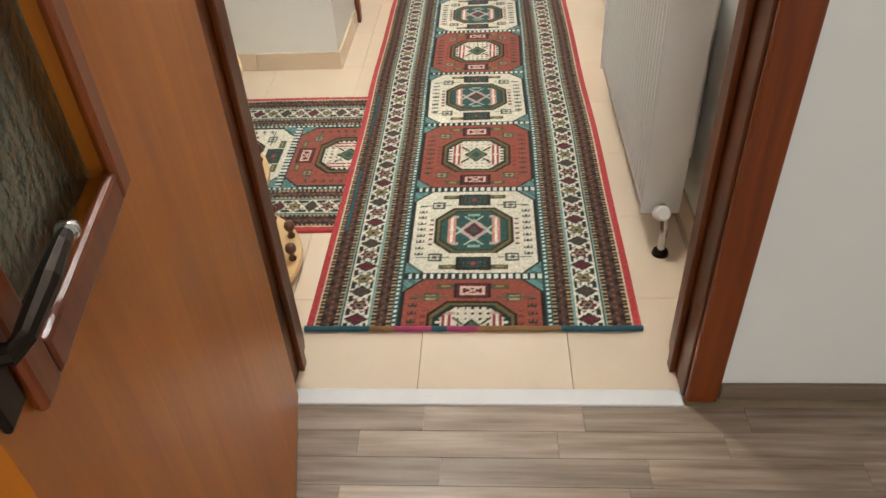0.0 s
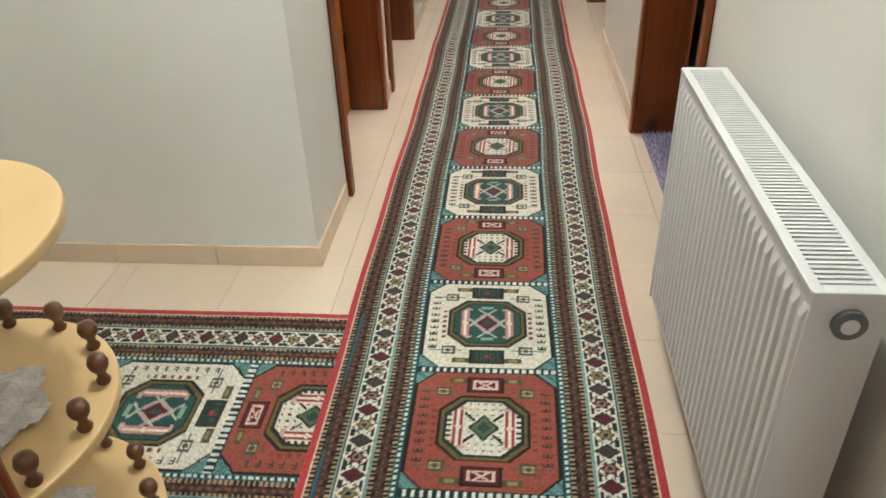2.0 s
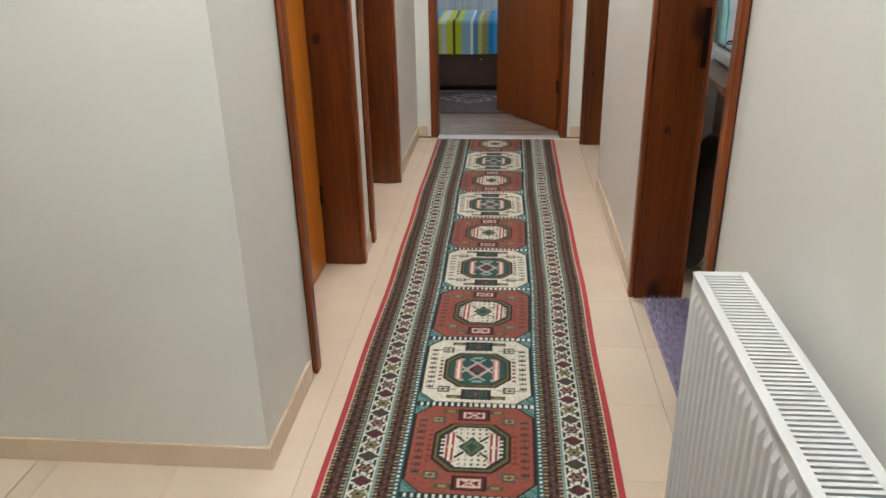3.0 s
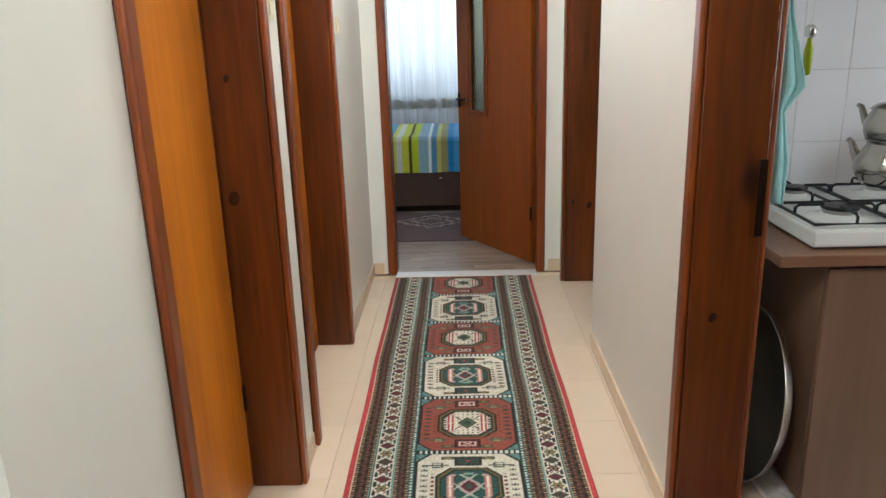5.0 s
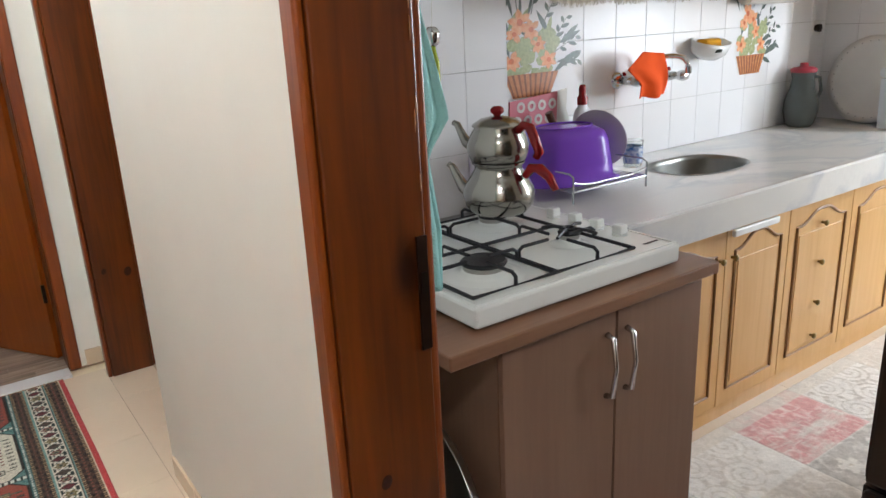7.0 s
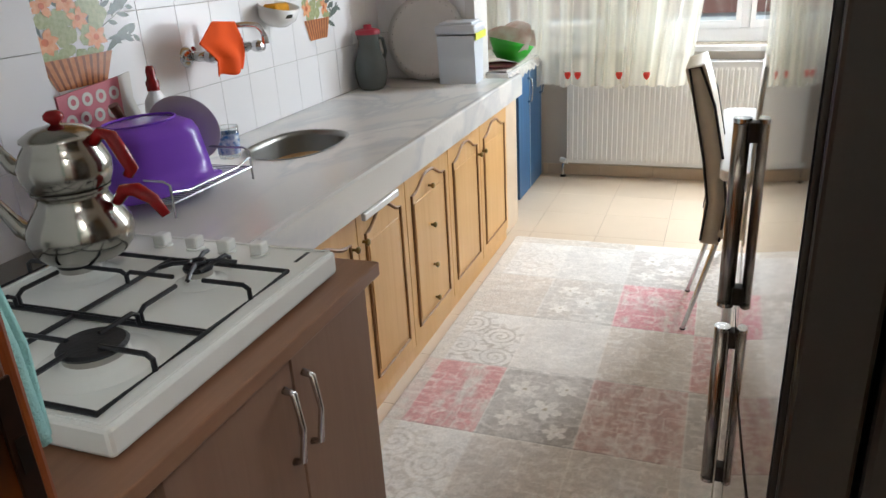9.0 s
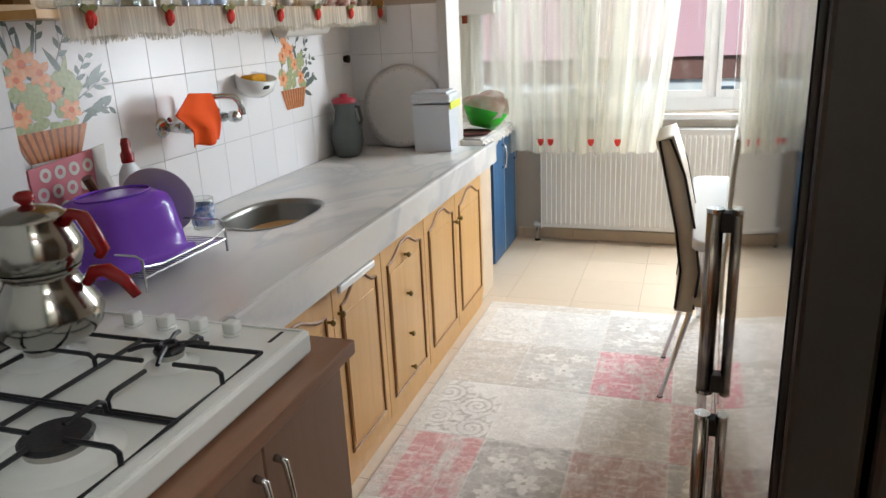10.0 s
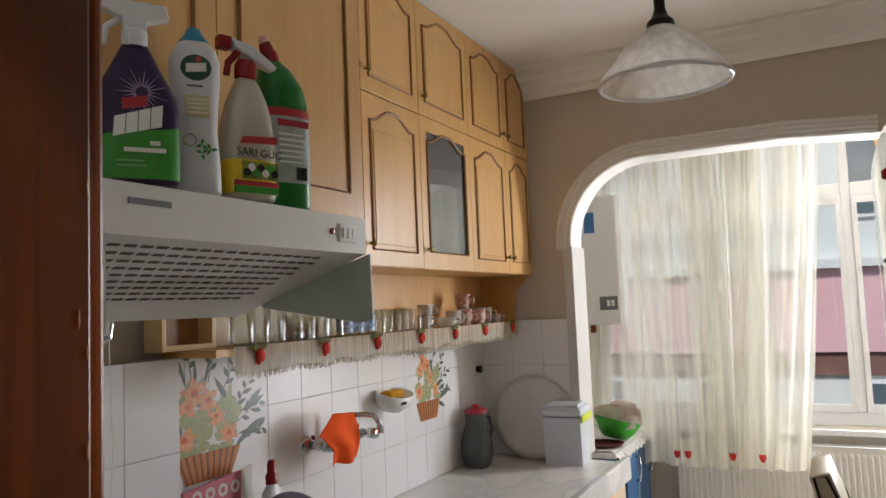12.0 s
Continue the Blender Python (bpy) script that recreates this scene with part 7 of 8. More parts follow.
STEELBAR = mat("brushed_steel_bar", "9C948C", 0.22, metal=1.0, vary=0.04, scale=10)
PIPINGBLACK = mat("black_plastic_post", "121212", 0.4)
hx_ = 1.4
hy_ = bow(hx_)
for z0, z1, ha, hb in ((0.991, 1.90, HU0, HU1), (0.06, 0.980, HL0, HL1)):
    d = part("fridge_door", prism([(FX0, 3.318)] + [(FX0 + (FX1 - FX0) * k / 32, bow(FX0 + (FX1 - FX0) * k / 32)) for k in range(33)] + [(FX1, 3.318)], "z", z0, z1), FRIDGESIDE, fr, "bowed fridge door with a mirror-glossy silver front")
    part("door_panel", sheet(40, 1, lambda u, v: (FX0 + 0.002 + (FX1 - FX0 - 0.004) * u, bow(FX0 + 0.002 + (FX1 - FX0 - 0.004) * u) + 0.0012, z0 + 0.003 + (z1 - z0 - 0.006) * v)), FRIDGE, d, "mirror-glossy bowed silver panel", smooth=True)
    for xa, xb in ((FX0 - 0.013, FX0 - 0.001), (FX1 + 0.001, FX1 + 0.013)):
        part("door_edge", boxes((xa, 3.318, z0, xb, bow((xa + xb) / 2) - 0.004, z1), bevel=0.004), FRIDGESIDE, d, "dark door edge strip")
    h_ = part("door_handle", tube([(hx_, hy_ + 0.0180, ha), (hx_, hy_ + 0.0180, hb)], 0.0116, 20), STEELBAR, d, "brushed steel bar handle", smooth=True)
    for z in (ha + 0.016, hb - 0.016):
        part("handle_post", boxes((hx_ - 0.011, hy_ - 0.002, z - 0.014, hx_ + 0.011, hy_ + 0.010, z + 0.014), bevel=0.002), PIPINGBLACK, h_, "black handle post")
        e_ = ha if z < (ha + hb) / 2 else hb
        part("handle_cap", lathe([(0, -0.003), (0.0122, -0.003), (0.0122, 0.003), (0, 0.003)], (hx_, hy_ + 0.0180, e_), 20), CHROME, h_)
STRING = mat("pale_cord", "C9C5BB", 0.8)
part("pull_cord", tube([(hx_ - 0.012, hy_ + 0.010, HL1), (hx_ - 0.014, hy_ + 0.009, HL1 - 0.08), (hx_ - 0.03, hy_ + 0.010, HL0 - 0.02), (hx_ - 0.04, hy_ + 0.008, HL0 - 0.12)], 0.0011, 6), STRING, fr, "thin pale cord")

# fridge magnets
UTX, UTZ, PLX, PLZ = 1.06, 1.727, 0.958, 1.700
DARKWOOD = mat("dark_carved_wood", "33221A", 0.5, vary=0.15, scale=25)
mg = thing("utensil_magnet", (UTX, bow(UTX), UTZ), "dark pot-shaped ornament with hanging utensils on the fridge", "ornament")
part("pot_shape", lathe([(0, -0.014), (0.012, -0.013), (0.021, -0.002), (0.023, 0.012), (0.019, 0.024), (0.009, 0.031), (0, 0.032)], (0, 0.008, 0), 20, sy=0.8), DARKWOOD, mg, smooth=True)
part("pot_rim", tube([(0.0215 * math.cos(q), 0.008 + 0.0172 * math.sin(q), 0.019) for q in (2 * math.pi * j / 24 for j in range(24))], 0.0022, 6, closed=True), DARKWOOD, mg)
part("utensil", tube([(-0.004, 0.012, 0.05), (-0.004, 0.014, 0.0), (-0.004, 0.018, -0.06)], 0.0022, 8), DARKWOOD, mg)
part("utensil_blade", prism([(-0.008, -0.06), (0.002, -0.06), (0.006, -0.105), (-0.012, -0.11)], "y", 0.016, 0.0175), CHROME, mg)
part("pot_knob", lathe([(0, 0.0), (0.004, 0.0), (0.004, 0.008), (0, 0.009)], (0, 0.009, 0.03), 12), DARKWOOD, mg)
fm = thing("framed_magnet", (PLX, bow(PLX), PLZ), "small dark framed plaque on the fridge door", "plaque")
for r in ((-0.022, 0, -0.032, -0.015, 0.008, 0.032), (0.015, 0, -0.032, 0.022, 0.008, 0.032), (-0.015, 0, -0.032, 0.015, 0.008, -0.026), (-0.015, 0, 0.026, 0.015, 0.008, 0.032)):
    part("frame_bar", boxes(r, bevel=0.001), DARKWOOD, fm)
part("plaque_face", boxes((-0.015, 0, -0.026, 0.015, 0.005, 0.026)), CUPWHITE, fm)
fg = thing("figure_magnet", (1.0, bow(1.0), 1.80), "dark carved magnet with a red bead on the fridge", "ornament")
part("magnet_shape", prism([(-0.02, -0.03), (0.02, -0.03), (0.024, 0.0), (0.012, 0.03), (-0.012, 0.03), (-0.024, 0.0)], "y", 0.0, 0.02, bevel=0.002), DARKWOOD, fg)
part("bead", lathe([(0, -0.007), (0.006, -0.003), (0.006, 0.003), (0, 0.007)], (0, 0.024, 0.015), 12), REDPLASTIC, fg, "red bead")

# table and chair
TABLEWHITE = mat("glossy_white_table", "DDDDDB", 0.08, vary=0.01)
tb = thing("kitchen_table", (3.02, 2.78, 0), "glossy white kitchen table with rounded corners", "table")
tl, td = 1.15, 0.64
rr = 0.06
outl = arc(tl - rr, rr, rr, -90, 0, 6) + arc(tl - rr, td - rr, rr, 0, 90, 6) + arc(rr, td - rr, rr, 90, 180, 6) + arc(rr, rr, rr, 180, 270, 6)
part("tabletop", prism(outl, "z", 0.705, 0.745, bevel=0.006), TABLEWHITE, tb)
for x, y in ((0.06, 0.07), (tl - 0.06, 0.07), (0.06, td - 0.07), (tl - 0.06, td - 0.07)):
    part("leg", tube([(x, y, 0.0), (x, y, 0.705)], 0.018, 14), CHROME, tb)
part("apron", boxes((0.05, 0.06, 0.66, tl - 0.05, td - 0.06, 0.705)), TABLEWHITE, tb)
BEIGE = mat("beige_leatherette", "C9BCA4", 0.5, vary=0.06, scale=12, bump=0.2, bump_scale=120)
PIPING = mat("black_piping", "191716", 0.5)
ch = thing("dining_chair", (3.40, 3.27, 0), "beige leatherette chair with black piping and steel legs", "chair")
back = bmesh.new()
prof = [(0.02, 0.42), (0.06, 0.55), (0.105, 0.78), (0.155, 1.02), (0.17, 1.07)]
wid = 0.2
sheet(10, 12, lambda u, v: ((2 * u - 1) * wid * (1 - 0.12 * max(0, v - 0.8) / 0.2), 0.15 + 0.0 + np.interp(v, [0, 0.25, 0.5, 0.8, 1], [0.045, 0.03, 0.055, 0.10, 0.145]) - 0.03, 0.40 + 0.68 * v), back)
bo = part("backrest", back, BEIGE, ch, smooth=True)
thick = bo.modifiers.new("thick", "SOLIDIFY")
thick.thickness, thick.offset = 0.07, 0.0
for s in (-1, 1):
    pts = [(s * wid * (1 - 0.12 * max(0, v - 0.8) / 0.2) + s * 0.002, 0.12 + float(np.interp(v, [0, 0.25, 0.5, 0.8, 1], [0.045, 0.03, 0.055, 0.10, 0.145])) + 0.035 * k, 0.40 + 0.68 * v) for k, v in [(1, 0.02), (1, 0.25), (1, 0.5), (1, 0.8), (0.6, 0.99), (-0.6, 1.0), (-1, 0.8), (-1, 0.5), (-1, 0.25), (-1, 0.02)]]
    part("piping", tube(pts, 0.005, 8), PIPING, bo, "black piping")
part("seat", boxes((-0.21, -0.26, 0.42, 0.21, 0.14, 0.475), bevel=0.018), BEIGE, ch)
for x, y, ty in ((-0.19, 0.24, 0.13), (0.19, 0.24, 0.13), (-0.18, -0.27, -0.22), (0.18, -0.27, -0.22)):
    lg = part("leg", tube([(x * 0.9, ty, 0.43), (x, y, 0.012)], 0.0105, 10, radii=[0.012, 0.009]), CHROME, ch)
    part("foot_cap", lathe([(0.011, 0.0), (0.012, 0.012), (0, 0.013)], (x, y, 0.0), 12), PIPING, lg)

# window side: radiator, window, curtain
radiator("kitchen_radiator", (5.31, 4.41, 0), -90, 1.33, 0.70, 0.10, "white ribbed panel radiator below the kitchen window", valve=True)
w = thing("window_3", (0, 0, 0), "white plastic kitchen window with a transom", "window", kind="structure")
wx0, wx1 = 5.47, 5.53
for r in ((2.83, 0.90, 2.90, 2.78), (4.88, 0.90, 4.95, 2.78), (2.90, 0.90, 4.88, 0.985), (2.90, 2.71, 4.88, 2.78), (3.30, 0.985, 3.355, 2.71), (4.10, 0.985, 4.17, 2.71), (2.90, 2.30, 3.30, 2.39), (3.355, 2.30, 4.10, 2.39), (4.17, 2.30, 4.88, 2.39)):
    part("frame", boxes((wx0, r[0], r[1], wx1, r[2], r[3]), bevel=0.006), PVC, w)
for a, b_ in ((2.90, 3.30), (3.355, 4.10), (4.17, 4.88)):
    sash = part("sash", boxes((wx0 - 0.012, a, 0.985, wx0 + 0.03, a + 0.03, 2.30), (wx0 - 0.012, b_ - 0.03, 0.985, wx0 + 0.03, b_, 2.30), (wx0 - 0.012, a + 0.03, 0.985, wx0 + 0.03, b_ - 0.03, 1.03), (wx0 - 0.012, a + 0.03, 2.26, wx0 + 0.03, b_ - 0.03, 2.30)), PVC, w)
    part("pane", boxes((wx0 + 0.012, a + 0.03, 1.03, wx0 + 0.016, b_ - 0.03, 2.26)), GLASS, sash).visible_shadow = False
    part("pane", boxes((wx0 + 0.03, a, 2.39, wx0 + 0.034, b_, 2.71)), GLASS, w).visible_shadow = False
part("window_sill", boxes((5.36, 2.75, 0.855, 5.47, 5.0, 0.89), bevel=0.005), MARBLE_SILL, w)


def drape(name, y0, y1, z0, z1, x, folds, label, flare=0.0):
    """A gathered sheer: folds of uneven width and depth, looser towards the hem."""
    rnd_ = random.Random(int(y0 * 100))
    ph = [rnd_.uniform(0, 6.28) for _ in range(6)]

    def at(u, v):
        y = y0 + (y1 - y0) * u
        low = 1 - v
        if flare:
            y += flare * low ** 1.3 * max(0.0, 1 - u / 0.55)
        w = u * folds * 6.28 + 1.6 * math.sin(u * 7 + ph[0]) + 0.9 * math.sin(u * 17 + ph[1]) + 0.25 * math.sin(v * 3 + ph[2])
        amp = (0.026 + 0.020 * math.sin(u * 6.5 + ph[3])) * (0.75 + 0.4 * low)
        return (x + amp * math.sin(w) + 0.006 * math.sin(w * 2.7 + ph[4]) + 0.012 * math.sin(v * 4 + u * 11), y + 0.016 * math.sin(w * 0.5 + v * 2.5 + ph[5]) + 0.008 * math.cos(w), z0 + (z1 - z0) * v + 0.010 * math.sin(u * 55) * low)

    return tagged(part(name, sheet(320, 30, at), SHEERCREAM, smooth=True), label, "curtain")


cur = drape("kitchen_curtain", 3.44, 4.95, 0.66, 2.74, 5.22, 12, "cream sheer kitchen curtain with red tulips along the hem", 0.21)
dr2 = drape("kitchen_curtain", 4.92, 5.28, 0.9, 2.74, 5.42, 5, "cream sheer curtain hanging behind the boiler")
tagged(part("curtain_rail", boxes((5.19, 2.75, 2.74, 5.26, 5.28, 2.77), bevel=0.004), WHITEMETAL), "white curtain rail across the window bay", "curtain rail")
for k, y in enumerate((4.385, 4.32, 4.055, 3.885)):
    t = part("hem_tulip", lathe([(0, -0.028), (0.012, -0.018), (0.022, 0.005), (0.018, 0.02), (0, 0.012)], (0, 0, 0), 12, sx=0.5), TULIP, cur, "red hem tulip", smooth=True)
    t.matrix_basis = pose(5.185, y, 0.735)
    part("hem_leaf", prism([(y - 0.028, 0.758), (y, 0.742), (y + 0.028, 0.76), (y, 0.75)], "x", 5.184, 5.188), SPRIG, cur)

# pendant lamp
OPAL = sheer("frosted_glass_shade", "FAF8F4", 0.38)
pd = thing("pendant_lamp", (2.20, 3.79, 2.262), "frosted glass cone pendant lamp, unlit", "lamp")
part("shade", lathe([(0.161, 0.0), (0.165, 0.008), (0.160, 0.022), (0.10, 0.095), (0.05, 0.135), (0.034, 0.150), (0.030, 0.150), (0.046, 0.130), (0.096, 0.090), (0.154, 0.020), (0.158, 0.008)], n=56), OPAL, pd, "frosted glass cone", smooth=True)
part("shade_lip", tube([(0.162 * math.cos(a), 0.162 * math.sin(a), 0.006) for a in (2 * math.pi * k / 56 for k in range(56))], 0.006, 8, closed=True), WHITEMETAL, pd)
part("bulb", lathe([(0, 0.045), (0.02, 0.05), (0.024, 0.075), (0.02, 0.11), (0.014, 0.14)], n=20), CUPWHITE, pd)
part("neck", lathe([(0.036, 0.148), (0.034, 0.165), (0.02, 0.18), (0.014, 0.20), (0.014, 0.25)], n=24), BLACKMETAL, pd)
part("stem", tube([(0, 0, 0.24), (0, 0, H - 2.262)], 0.011, 12), BLACKMETAL, pd)
part("ceiling_rose", lathe([(0.05, H - 2.262), (0.045, H - 2.30), (0.011, H - 2.32)], n=24), BLACKMETAL, pd)
st = thing("straw_disc", (5.40, 3.06, 2.62), "round woven straw disc hung at the window", "ornament")
for k, r in enumerate((0.085, 0.065, 0.045, 0.025)):
    part("straw_ring", tube([(0, r * math.cos(a), r * math.sin(a)) for a in (2 * math.pi * j / 32 for j in range(32))], 0.010, 8, closed=True), PLY, st)

# ---- outside ----
PINK = mat("pink_render", "E0B3BA", 0.85, vary=0.04, scale=1.0, bump=0.2, bump_scale=30)
WHITERENDER = mat("white_render", "DADCDC", 0.85, vary=0.03, scale=1.0, bump=0.2, bump_scale=30)
BROWNREND = mat("brown_render", "7B5A52", 0.85, vary=0.05, scale=1.0)
DARKGLASS = mat("far_window_glass", "5B6872", 0.1, vary=0.1)
fac = thing("apartment_building", (14.0, 4.0, -6.0), "apartment block across the street with white and pink bands", "building")
part("wall", boxes((0.0, -14, 0.0, 6.0, 14, 16.0)), WHITERENDER, fac)
part("pink_band", boxes((-0.12, -14, 6.74, 0.0, 14, 8.10)), PINK, fac, "pink rendered band")
part("brown_band", boxes((-0.06, -14, 6.36, 0.0, 14, 6.74)), BROWNREND, fac, "brown rendered band")
part("ledge", boxes((-0.25, -14, 8.10, 0.0, 14, 8.24)), WHITERENDER, fac)
part("roof", boxes((-0.4, -14.3, 16.0, 6.4, 14.3, 16.3)), BROWNREND, fac)
for z0, z1 in ((5.2, 6.3), (8.9, 10.3), (11.9, 13.3)):
    for k in range(8):
        y = -9.6 + 2.5 * k
        wd = part("window", boxes((-0.05, y, z0, 0.0, y + 1.3, z1)), PVC, fac)
        for a in (0.06, 0.68):
            part("pane", boxes((-0.07, y + a, z0 + 0.07, -0.05, y + a + 0.56, z1 - 0.07)), DARKGLASS, wd)
tagged(part("ground", boxes((-60, -60, -6.3, 120, 60, -6.0)), mat("street_asphalt", "5A5A5A", 0.9, vary=0.1)), "grey street surface far below", "ground", kind="structure")
# ---- kitchen wall tiles ----
WALLTILE = mat("glossy_white_wall_tile", "E8E7E8", 0.3, vary=0.012, scale=3, per_object=0.015)
WALLGROUT = mat("wall_grout", "A9A6A4", 0.8, vary=0.05)
wt_ = thing("wall_tiles", (0, 0, 0), "glossy white portrait wall tiles behind the worktop", "tiles", kind="structure")
part("tile_grout", boxes((1.93, 5.288, 0.862, 4.275, 5.2995, 1.602), (0.76, 5.23, 0.70, 1.93, 5.2995, 1.60), (4.2705, 4.72, 0.862, 4.2795, 5.288, 1.63)), WALLGROUT, wt_)


def wall_tiles(x0, x1, z0, z1, zj, w, h, y, xj):
    full = {}
    i0, i1 = math.floor((x0 - xj) / w), math.ceil((x1 - xj) / w)
    j0, j1 = math.floor((z0 - zj) / h), math.ceil((z1 - zj) / h)
    for i in range(i0, i1):
        for j in range(j0, j1):
            a, b = max(x0, xj + i * w) + 0.0009, min(x1, xj + (i + 1) * w) - 0.0009
            c, d = max(z0, zj + j * h) + 0.0009, min(z1, zj + (j + 1) * h) - 0.0009
            if b - a < 0.01 or d - c < 0.01:
                continue
            key = (round(b - a, 4), round(d - c, 4))
            if key not in full:
                o = part("wall_tile", boxes((0, -0.004, 0, b - a, 0.0, d - c), bevel=0.0012), WALLTILE, wt_)
                o.matrix_basis = pose(a, y, c)
                full[key] = o.data
            else:
                shared("wall_tile", full[key], pose(a, y, c), wt_)


wall_tiles(1.93, 4.27, 0.866, 1.60, 1.395, 0.193, 0.30, 5.288, 2.39)
wall_tiles(0.76, 1.928, 0.80, 1.60, 1.32, 0.198, 0.293, 5.23, 1.928)
n0 = 0
for i in range(3):
    for j in range(3):
        y0 = 4.725 + i * 0.188
        z0 = 0.866 + j * 0.255
        part("wall_tile", boxes((4.2665, y0 + 0.001, z0 + 0.001, 4.2705, y0 + 0.187, z0 + 0.254), bevel=0.001), WALLTILE, wt_)


# printed flower baskets on the tiles
PETAL = mat("orange_print", "D9854F", 0.3, vary=0.25, scale=60, second="E9B489")
PETALD = mat("deep_orange_print", "C4612F", 0.3, vary=0.2, scale=60)
FOLI = mat("sage_print", "8A9463", 0.3, vary=0.3, scale=70, second="B4B98C")
FOLID = mat("slate_leaf_print", "59655F", 0.3, vary=0.25, scale=70)
BASK = mat("basket_print", "B3683A", 0.3, vary=0.25, scale=50, second="C98A55")
BASKD = mat("basket_shade_print", "7F4526", 0.3, vary=0.2, scale=60)


def basket(x, z, s, tall, ylev, clip, label, seed):
    """A flat printed picture of a flower basket; clip drops what would pass its left end."""
    f = thing("flower_print", (x, ylev, z), label, "tile picture", "flower pictures on the tiles")
    rn = random.Random(seed)
    level = [0.0]

    def shape(name, pts, material):
        pts = [(a * s, b * s * tall) for a, b in pts]
        if min(a for a, _ in pts) + x < clip:
            return
        level[0] -= 0.000012
        bm = bmesh.new()
        bm.faces.new([bm.verts.new((a, level[0], b)) for a, b in pts])
        part(name, bm, material, f)

    def leaf(cx, cz, a, l, w, material):
        d, n_ = (math.cos(a), math.sin(a)), (-math.sin(a), math.cos(a))
        shape("leaf", [(cx + d[0] * l * t + n_[0] * w * k * math.sin(math.pi * t), cz + d[1] * l * t + n_[1] * w * k * math.sin(math.pi * t)) for t, k in [(0, 1), (0.25, 1), (0.5, 1), (0.75, 1), (1, 1), (0.75, -1), (0.5, -1), (0.25, -1)]], material)

    for k in range(9):
        a = radians(rn.uniform(20, 160))
        leaf(rn.uniform(-0.11, 0.11), rn.uniform(0.16, 0.28), a, rn.uniform(0.07, 0.12), 0.011, FOLID if k % 2 else FOLI)
    for k in range(4):
        leaf(-0.115 + 0.034 * k, 0.31 + 0.01 * (k % 2), radians(118 - 14 * k), rn.uniform(0.09, 0.14), 0.0065, FOLID)
    for k in range(7):
        leaf(rn.uniform(0.08, 0.16), rn.uniform(0.08, 0.22), radians(rn.uniform(-30, 50)), rn.uniform(0.07, 0.12), 0.012, FOLID)
    for bx_, bz_, dx_, dz_ in ((0.09, 0.20, 0.075, 0.11), (0.10, 0.17, 0.11, 0.06), (0.10, 0.13, 0.12, 0.005), (0.05, 0.28, 0.06, 0.12), (0.0, 0.33, 0.03, 0.13), (-0.06, 0.34, -0.02, 0.15), (-0.1, 0.32, -0.05, 0.12)):
        a_ = math.atan2(dz_, dx_)
        shape("stem", [(bx_ - 0.002, bz_), (bx_ + 0.002, bz_ - 0.002), (bx_ + dx_ + 0.001, bz_ + dz_), (bx_ + dx_ - 0.001, bz_ + dz_)], FOLID)
        for q in range(5):
            t = 0.3 + 0.17 * q
            leaf(bx_ + dx_ * t, bz_ + dz_ * t, a_ + (0.8 if q % 2 else -0.8) * rn.uniform(0.6, 1.2), rn.uniform(0.03, 0.05), 0.0085, FOLID)
    for k in range(34):
        cx, cz, r = rn.uniform(-0.10, 0.12), rn.uniform(0.09, 0.26), rn.uniform(0.016, 0.030)
        shape("leaf_clump", [(cx + r * (0.8 + 0.35 * rn.random()) * math.cos(q), cz + r * (0.8 + 0.35 * rn.random()) * math.sin(q)) for q in (2 * math.pi * j / 9 for j in range(9))], FOLI)
    for cx, cz, r in ((-0.05, 0.30, 0.05), (0.0, 0.27, 0.042), (-0.09, 0.15, 0.042), (0.08, 0.145, 0.038), (0.03, 0.21, 0.034), (-0.075, 0.255, 0.036)):
        for j in range(6):
            q = 2 * math.pi * j / 6 + rn.random()
            leaf(cx, cz, q, r * 1.1, r * 0.33, PETAL)
        shape("flower_heart", [(cx + r * 0.28 * math.cos(q), cz + r * 0.28 * math.sin(q)) for q in (2 * math.pi * j / 10 for j in range(10))], PETALD)
    shape("basket", [(-0.125, 0.095), (0.125, 0.095), (0.085, 0.0), (-0.085, 0.0)], BASK)
    for k in range(9):
        a = -0.115 + 0.026 * k
        shape("basket_cane", [(a, 0.094), (a + 0.010, 0.094), (a * 0.72 + 0.007, 0.001), (a * 0.72, 0.001)], BASKD)


basket(2.10, 1.195, 1.16, 0.82, 5.2835, 1.935, "printed orange flowers in a basket on the white tiles", 3)
basket(3.58, 1.165, 0.98, 1.0, 5.2835, 1.9, "smaller printed flower basket on the white tiles", 9)
PINKC = mat("pink_card", "C9707C", 0.5, vary=0.05)
pc = thing("pink_board", (1.945, 5.235, CT), "pink patterned board with a cream edge leaning on the tiles", "board")
part("board_face", prism([(0.0, 0.0), (0.235, 0.0), (0.25, 0.345), (0.0, 0.325)], "y", 0.0, 0.008), PINKC, pc)
part("board_edge", prism([(0.235, 0.0), (0.31, 0.0), (0.325, 0.20), (0.30, 0.27), (0.305, 0.352), (0.25, 0.345)], "y", 0.001, 0.007), CUPWHITE, pc, "cream curled edge")
ring = None
for i in range(4):
    for j in range(6):
        m = pose(0.035 + 0.055 * i + (0.02 if j % 2 else 0), -0.0008, 0.03 + 0.054 * j, 90)
        if ring is None:
            o = part("ring_print", lathe([(0.010, 0.0), (0.021, 0.0), (0.021, 0.0006), (0.010, 0.0006)], n=16), CUPWHITE, pc)
            o.matrix_basis = m
            ring = o.data
        else:
            shared("ring_print", ring, m, pc)
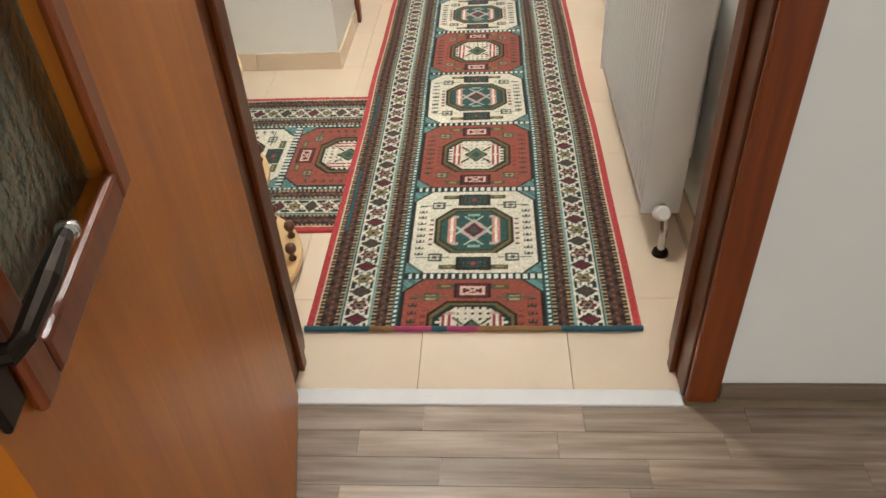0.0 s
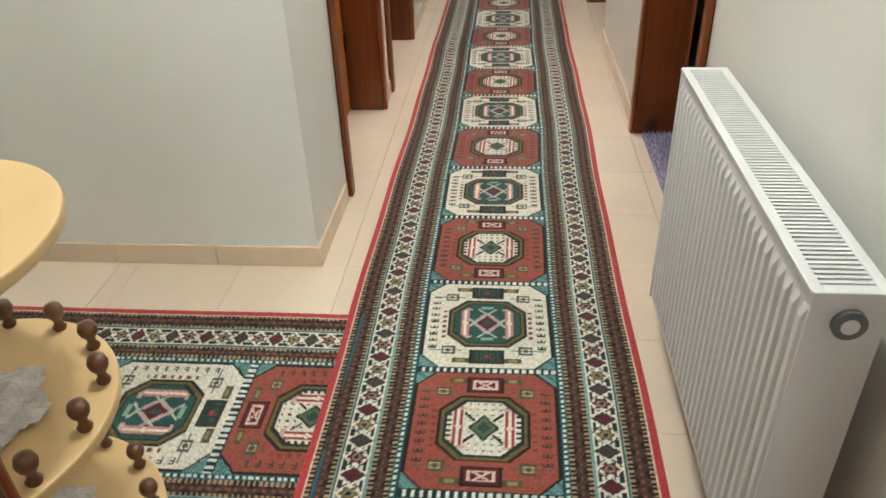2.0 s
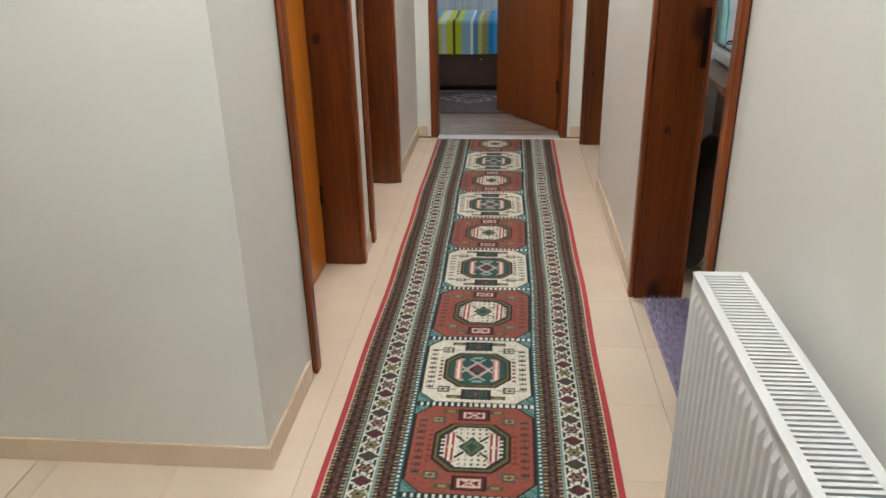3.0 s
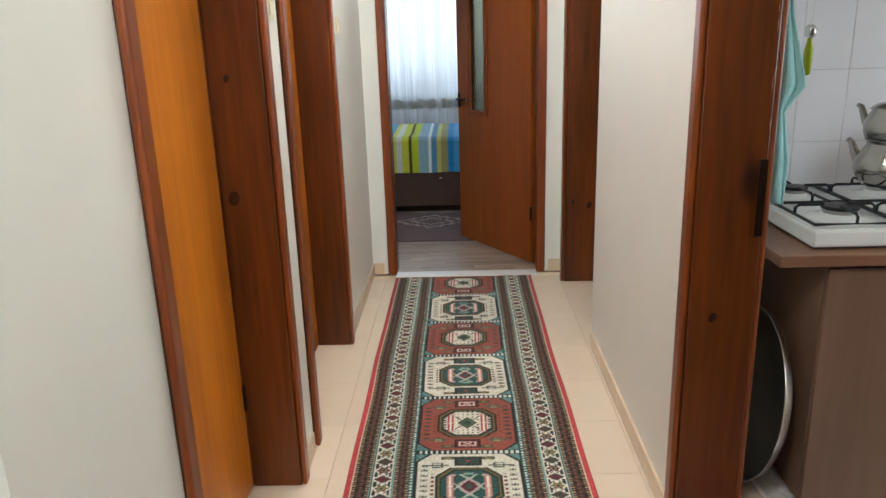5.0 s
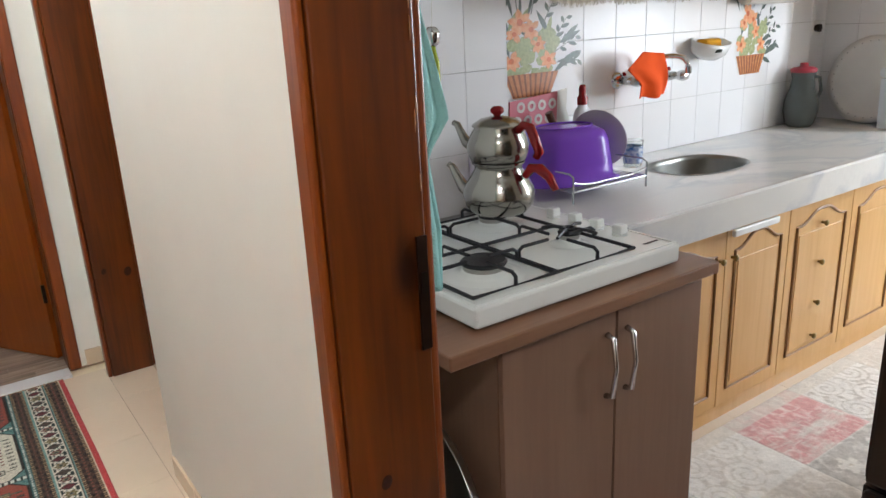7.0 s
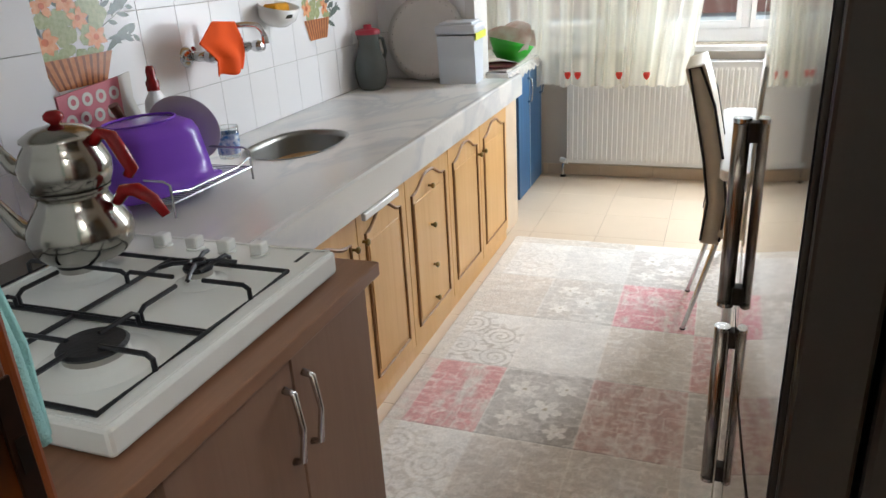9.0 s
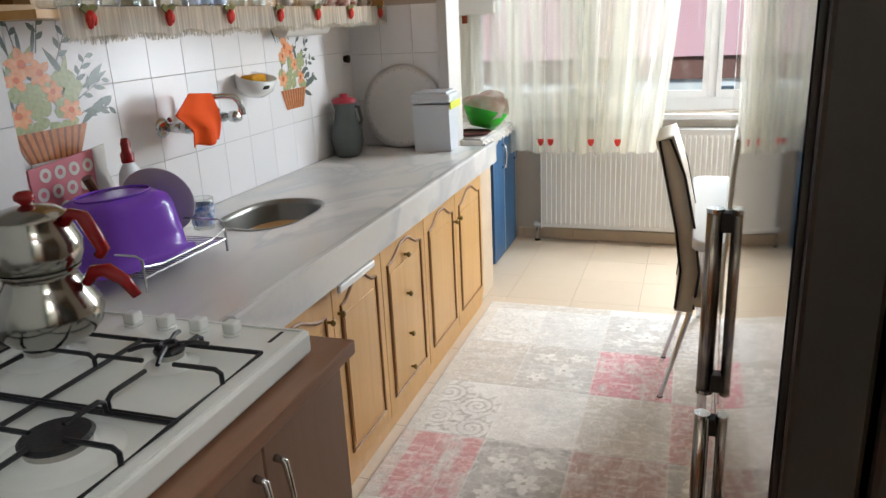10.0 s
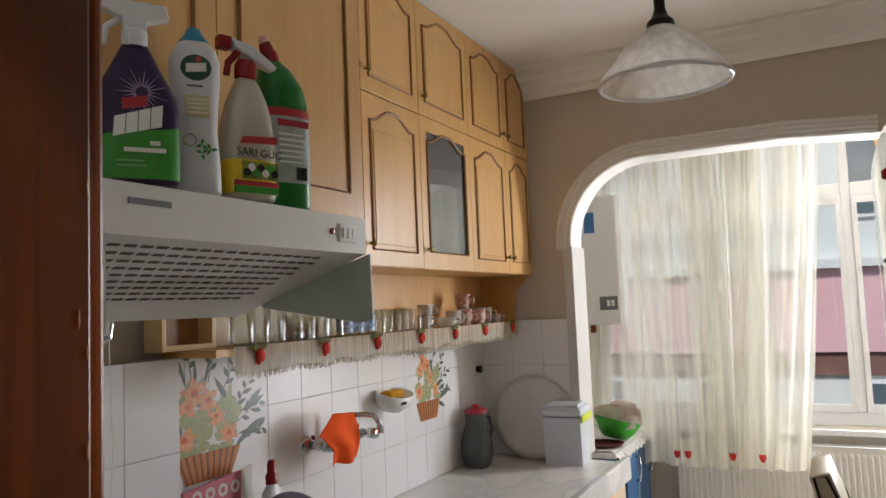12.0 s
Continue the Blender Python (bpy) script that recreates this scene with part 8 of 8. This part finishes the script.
# ---- floor, skirting and plank pieces ----
T = 0.367
tile_full = None
hall_floor = thing("floor_hall", (0, 0, 0), "glossy cream ceramic floor tiles with thin joints", "floor", kind="structure")
kitchen_floor = thing("floor_kitchen", (0, 0, 0), "glossy cream ceramic floor tiles with thin joints", "floor", kind="structure")


def tile_box(a, b, c, d):
    return boxes((a, b, -0.012, c, d, 0.0), bevel=0.0007)


def lay(parent, x0, y0, x1, y1):
    full = None
    i0, i1 = math.floor((x0 - 0.187) / T), math.ceil((x1 - 0.187) / T)
    j0, j1 = math.floor((y0 - 1.46) / T), math.ceil((y1 - 1.46) / T)
    for i in range(i0, i1):
        for j in range(j0, j1):
            a, b = max(x0, 0.187 + i * T) + 0.0006, max(y0, 1.46 + j * T) + 0.0006
            c, d = min(x1, 0.187 + (i + 1) * T) - 0.0006, min(y1, 1.46 + (j + 1) * T) - 0.0006
            if c - a < 0.01 or d - b < 0.01:
                continue
            if abs(c - a - T + 0.0012) < 1e-4 and abs(d - b - T + 0.0012) < 1e-4:
                if full is None:
                    full = part("floor_tile", tile_box(0, 0, T - 0.0012, T - 0.0012), TILE_FLOOR, parent)
                    full.matrix_basis = pose(a, b, 0)
                else:
                    shared("floor_tile", full.data, pose(a, b, 0), parent)
            else:
                part("floor_tile", tile_box(a, b, c, d), TILE_FLOOR, parent)


lay(hall_floor, -1.35, 1.146, 0.75, 6.6)
lay(hall_floor, -3.2, 1.28, -1.352, 2.92)
lay(kitchen_floor, 0.752, 2.73, 5.42, 5.3)
lay(hall_floor, 0.752, 5.45, 1.6, 6.7)


def skirting(name, axis, lo, hi, at, face, height=0.078, thick=0.010, material=SKIRT, step=T, label="cream ceramic skirting tiles"):
    s = thing(name, (0, 0, 0), label, "skirting", kind="structure")
    a = lo
    while a < hi - 0.02:
        b = min(a + step, hi)
        p0, p1 = sorted((at, at + face * thick))
        part("skirting_tile", boxes((a + 0.0008, p0, 0.0, b - 0.0008, p1, height) if axis == "x" else (p0, a + 0.0008, 0.0, p1, b - 0.0008, height), bevel=0.0025), material, s)
        a = b


skirting("baseboard_1", "x", -3.2, -0.63, 2.92, -1)
skirting("baseboard_2", "y", 2.91, 3.39, -0.64, 1)
skirting("baseboard_3", "y", 4.43, 4.58, -0.64, 1)
skirting("baseboard_4", "y", 5.64, 6.7, -0.64, 1)
skirting("baseboard_5", "y", 1.28, 2.99, 0.575, -1)
skirting("baseboard_6", "y", 4.14, 5.49, 0.575, -1)
skirting("baseboard_7", "x", -0.628, -0.565, 6.7, -1)
skirting("baseboard_8", "x", 0.50, 0.573, 6.7, -1)
skirting("baseboard_9", "y", 2.73, 4.6, 5.42, -1, 0.075)
PLANKSKIRT = wood("grey_brown_skirting", "6E5C4E", "84705F", 0.45, "x", 8, coat=0.0)
skirting("baseboard_10", "x", 0.51, 2.4, 1.13, -1, 0.045, 0.014, PLANKSKIRT, 1.9, "grey-brown laminate skirting strip")

PLANK = bpy.data.materials.new("grey_brown_laminate_plank")
PLANK.use_nodes = True
pn, pl = PLANK.node_tree.nodes, PLANK.node_tree.links
pb = pn["Principled BSDF"]
pco, pmp, pgr, prm, poi, pmx = (pn.new("ShaderNode" + k) for k in ("TexCoord", "Mapping", "TexNoise", "ValToRGB", "ObjectInfo", "VectorMath"))
pmp.inputs["Scale"].default_value = (0.07, 1, 1)
pl.new(pco.outputs["Object"], pmp.inputs[0])
padd = pn.new("ShaderNodeVectorMath")
pl.new(pmp.outputs[0], padd.inputs[0])
pl.new(poi.outputs["Random"], padd.inputs[1])
padd.operation = "ADD"
pgr.inputs["Scale"].default_value, pgr.inputs["Detail"].default_value = 55, 6
pl.new(padd.outputs[0], pgr.inputs["Vector"])
prm.color_ramp.elements[0].position, prm.color_ramp.elements[1].position = 0.3, 0.7
prm.color_ramp.elements[0].color, prm.color_ramp.elements[1].color = rgb("7E6A5A"), rgb("B19E8C")
pl.new(pgr.outputs[0], prm.inputs[0])
pmx.operation = "SCALE"
pr = pn.new("ShaderNodeMapRange")
pr.inputs[3].default_value, pr.inputs[4].default_value = 0.72, 1.12
pl.new(poi.outputs["Random"], pr.inputs[0])
pl.new(prm.outputs[0], pmx.inputs[0])
pl.new(pr.outputs[0], pmx.inputs[3])
pl.new(pmx.outputs[0], pb.inputs["Base Color"])
pb.inputs["Roughness"].default_value = 0.33

rnd = random.Random(4)
for name, x0, x1, y0, y1, label in (("floor_room", -2.4, 2.4, -3.0, 1.097, "grey-brown wood laminate strips"), ("floor_bedroom", -2.4, 1.6, 6.702, 9.75, "grey-brown wood laminate strips")):
    fl = thing(name, (0, 0, 0), label, "floor", kind="structure")
    meshes = {}
    y, rows = y1, 0
    while y > y0 + 0.01:
        wdt = 0.0705
        fine = (name == "floor_room" and y > -0.6) or (name == "floor_bedroom" and y < 8.3)
        if not fine:
            wdt = 0.141
        b = max(y0, y - wdt)
        x = x0 - rnd.random() * 0.5
        while x < x1 - 0.01:
            ln = rnd.choice((0.36, 0.44, 0.52, 0.6)) if fine else 1.2
            a, c = max(x, x0), min(x + ln, x1)
            if c - a > 0.02:
                key = (round(c - a, 4), round(y - b, 4))
                if key not in meshes:
                    o = part("floor_strip", boxes((0, 0, -0.012, c - a - 0.0006, y - b - 0.0006, 0.0), bevel=0.0006), PLANK, fl)
                    o.matrix_basis = pose(a, b, 0)
                    meshes[key] = o.data
                else:
                    shared("floor_strip", meshes[key], pose(a, b, 0), fl)
            x += ln
        y = b
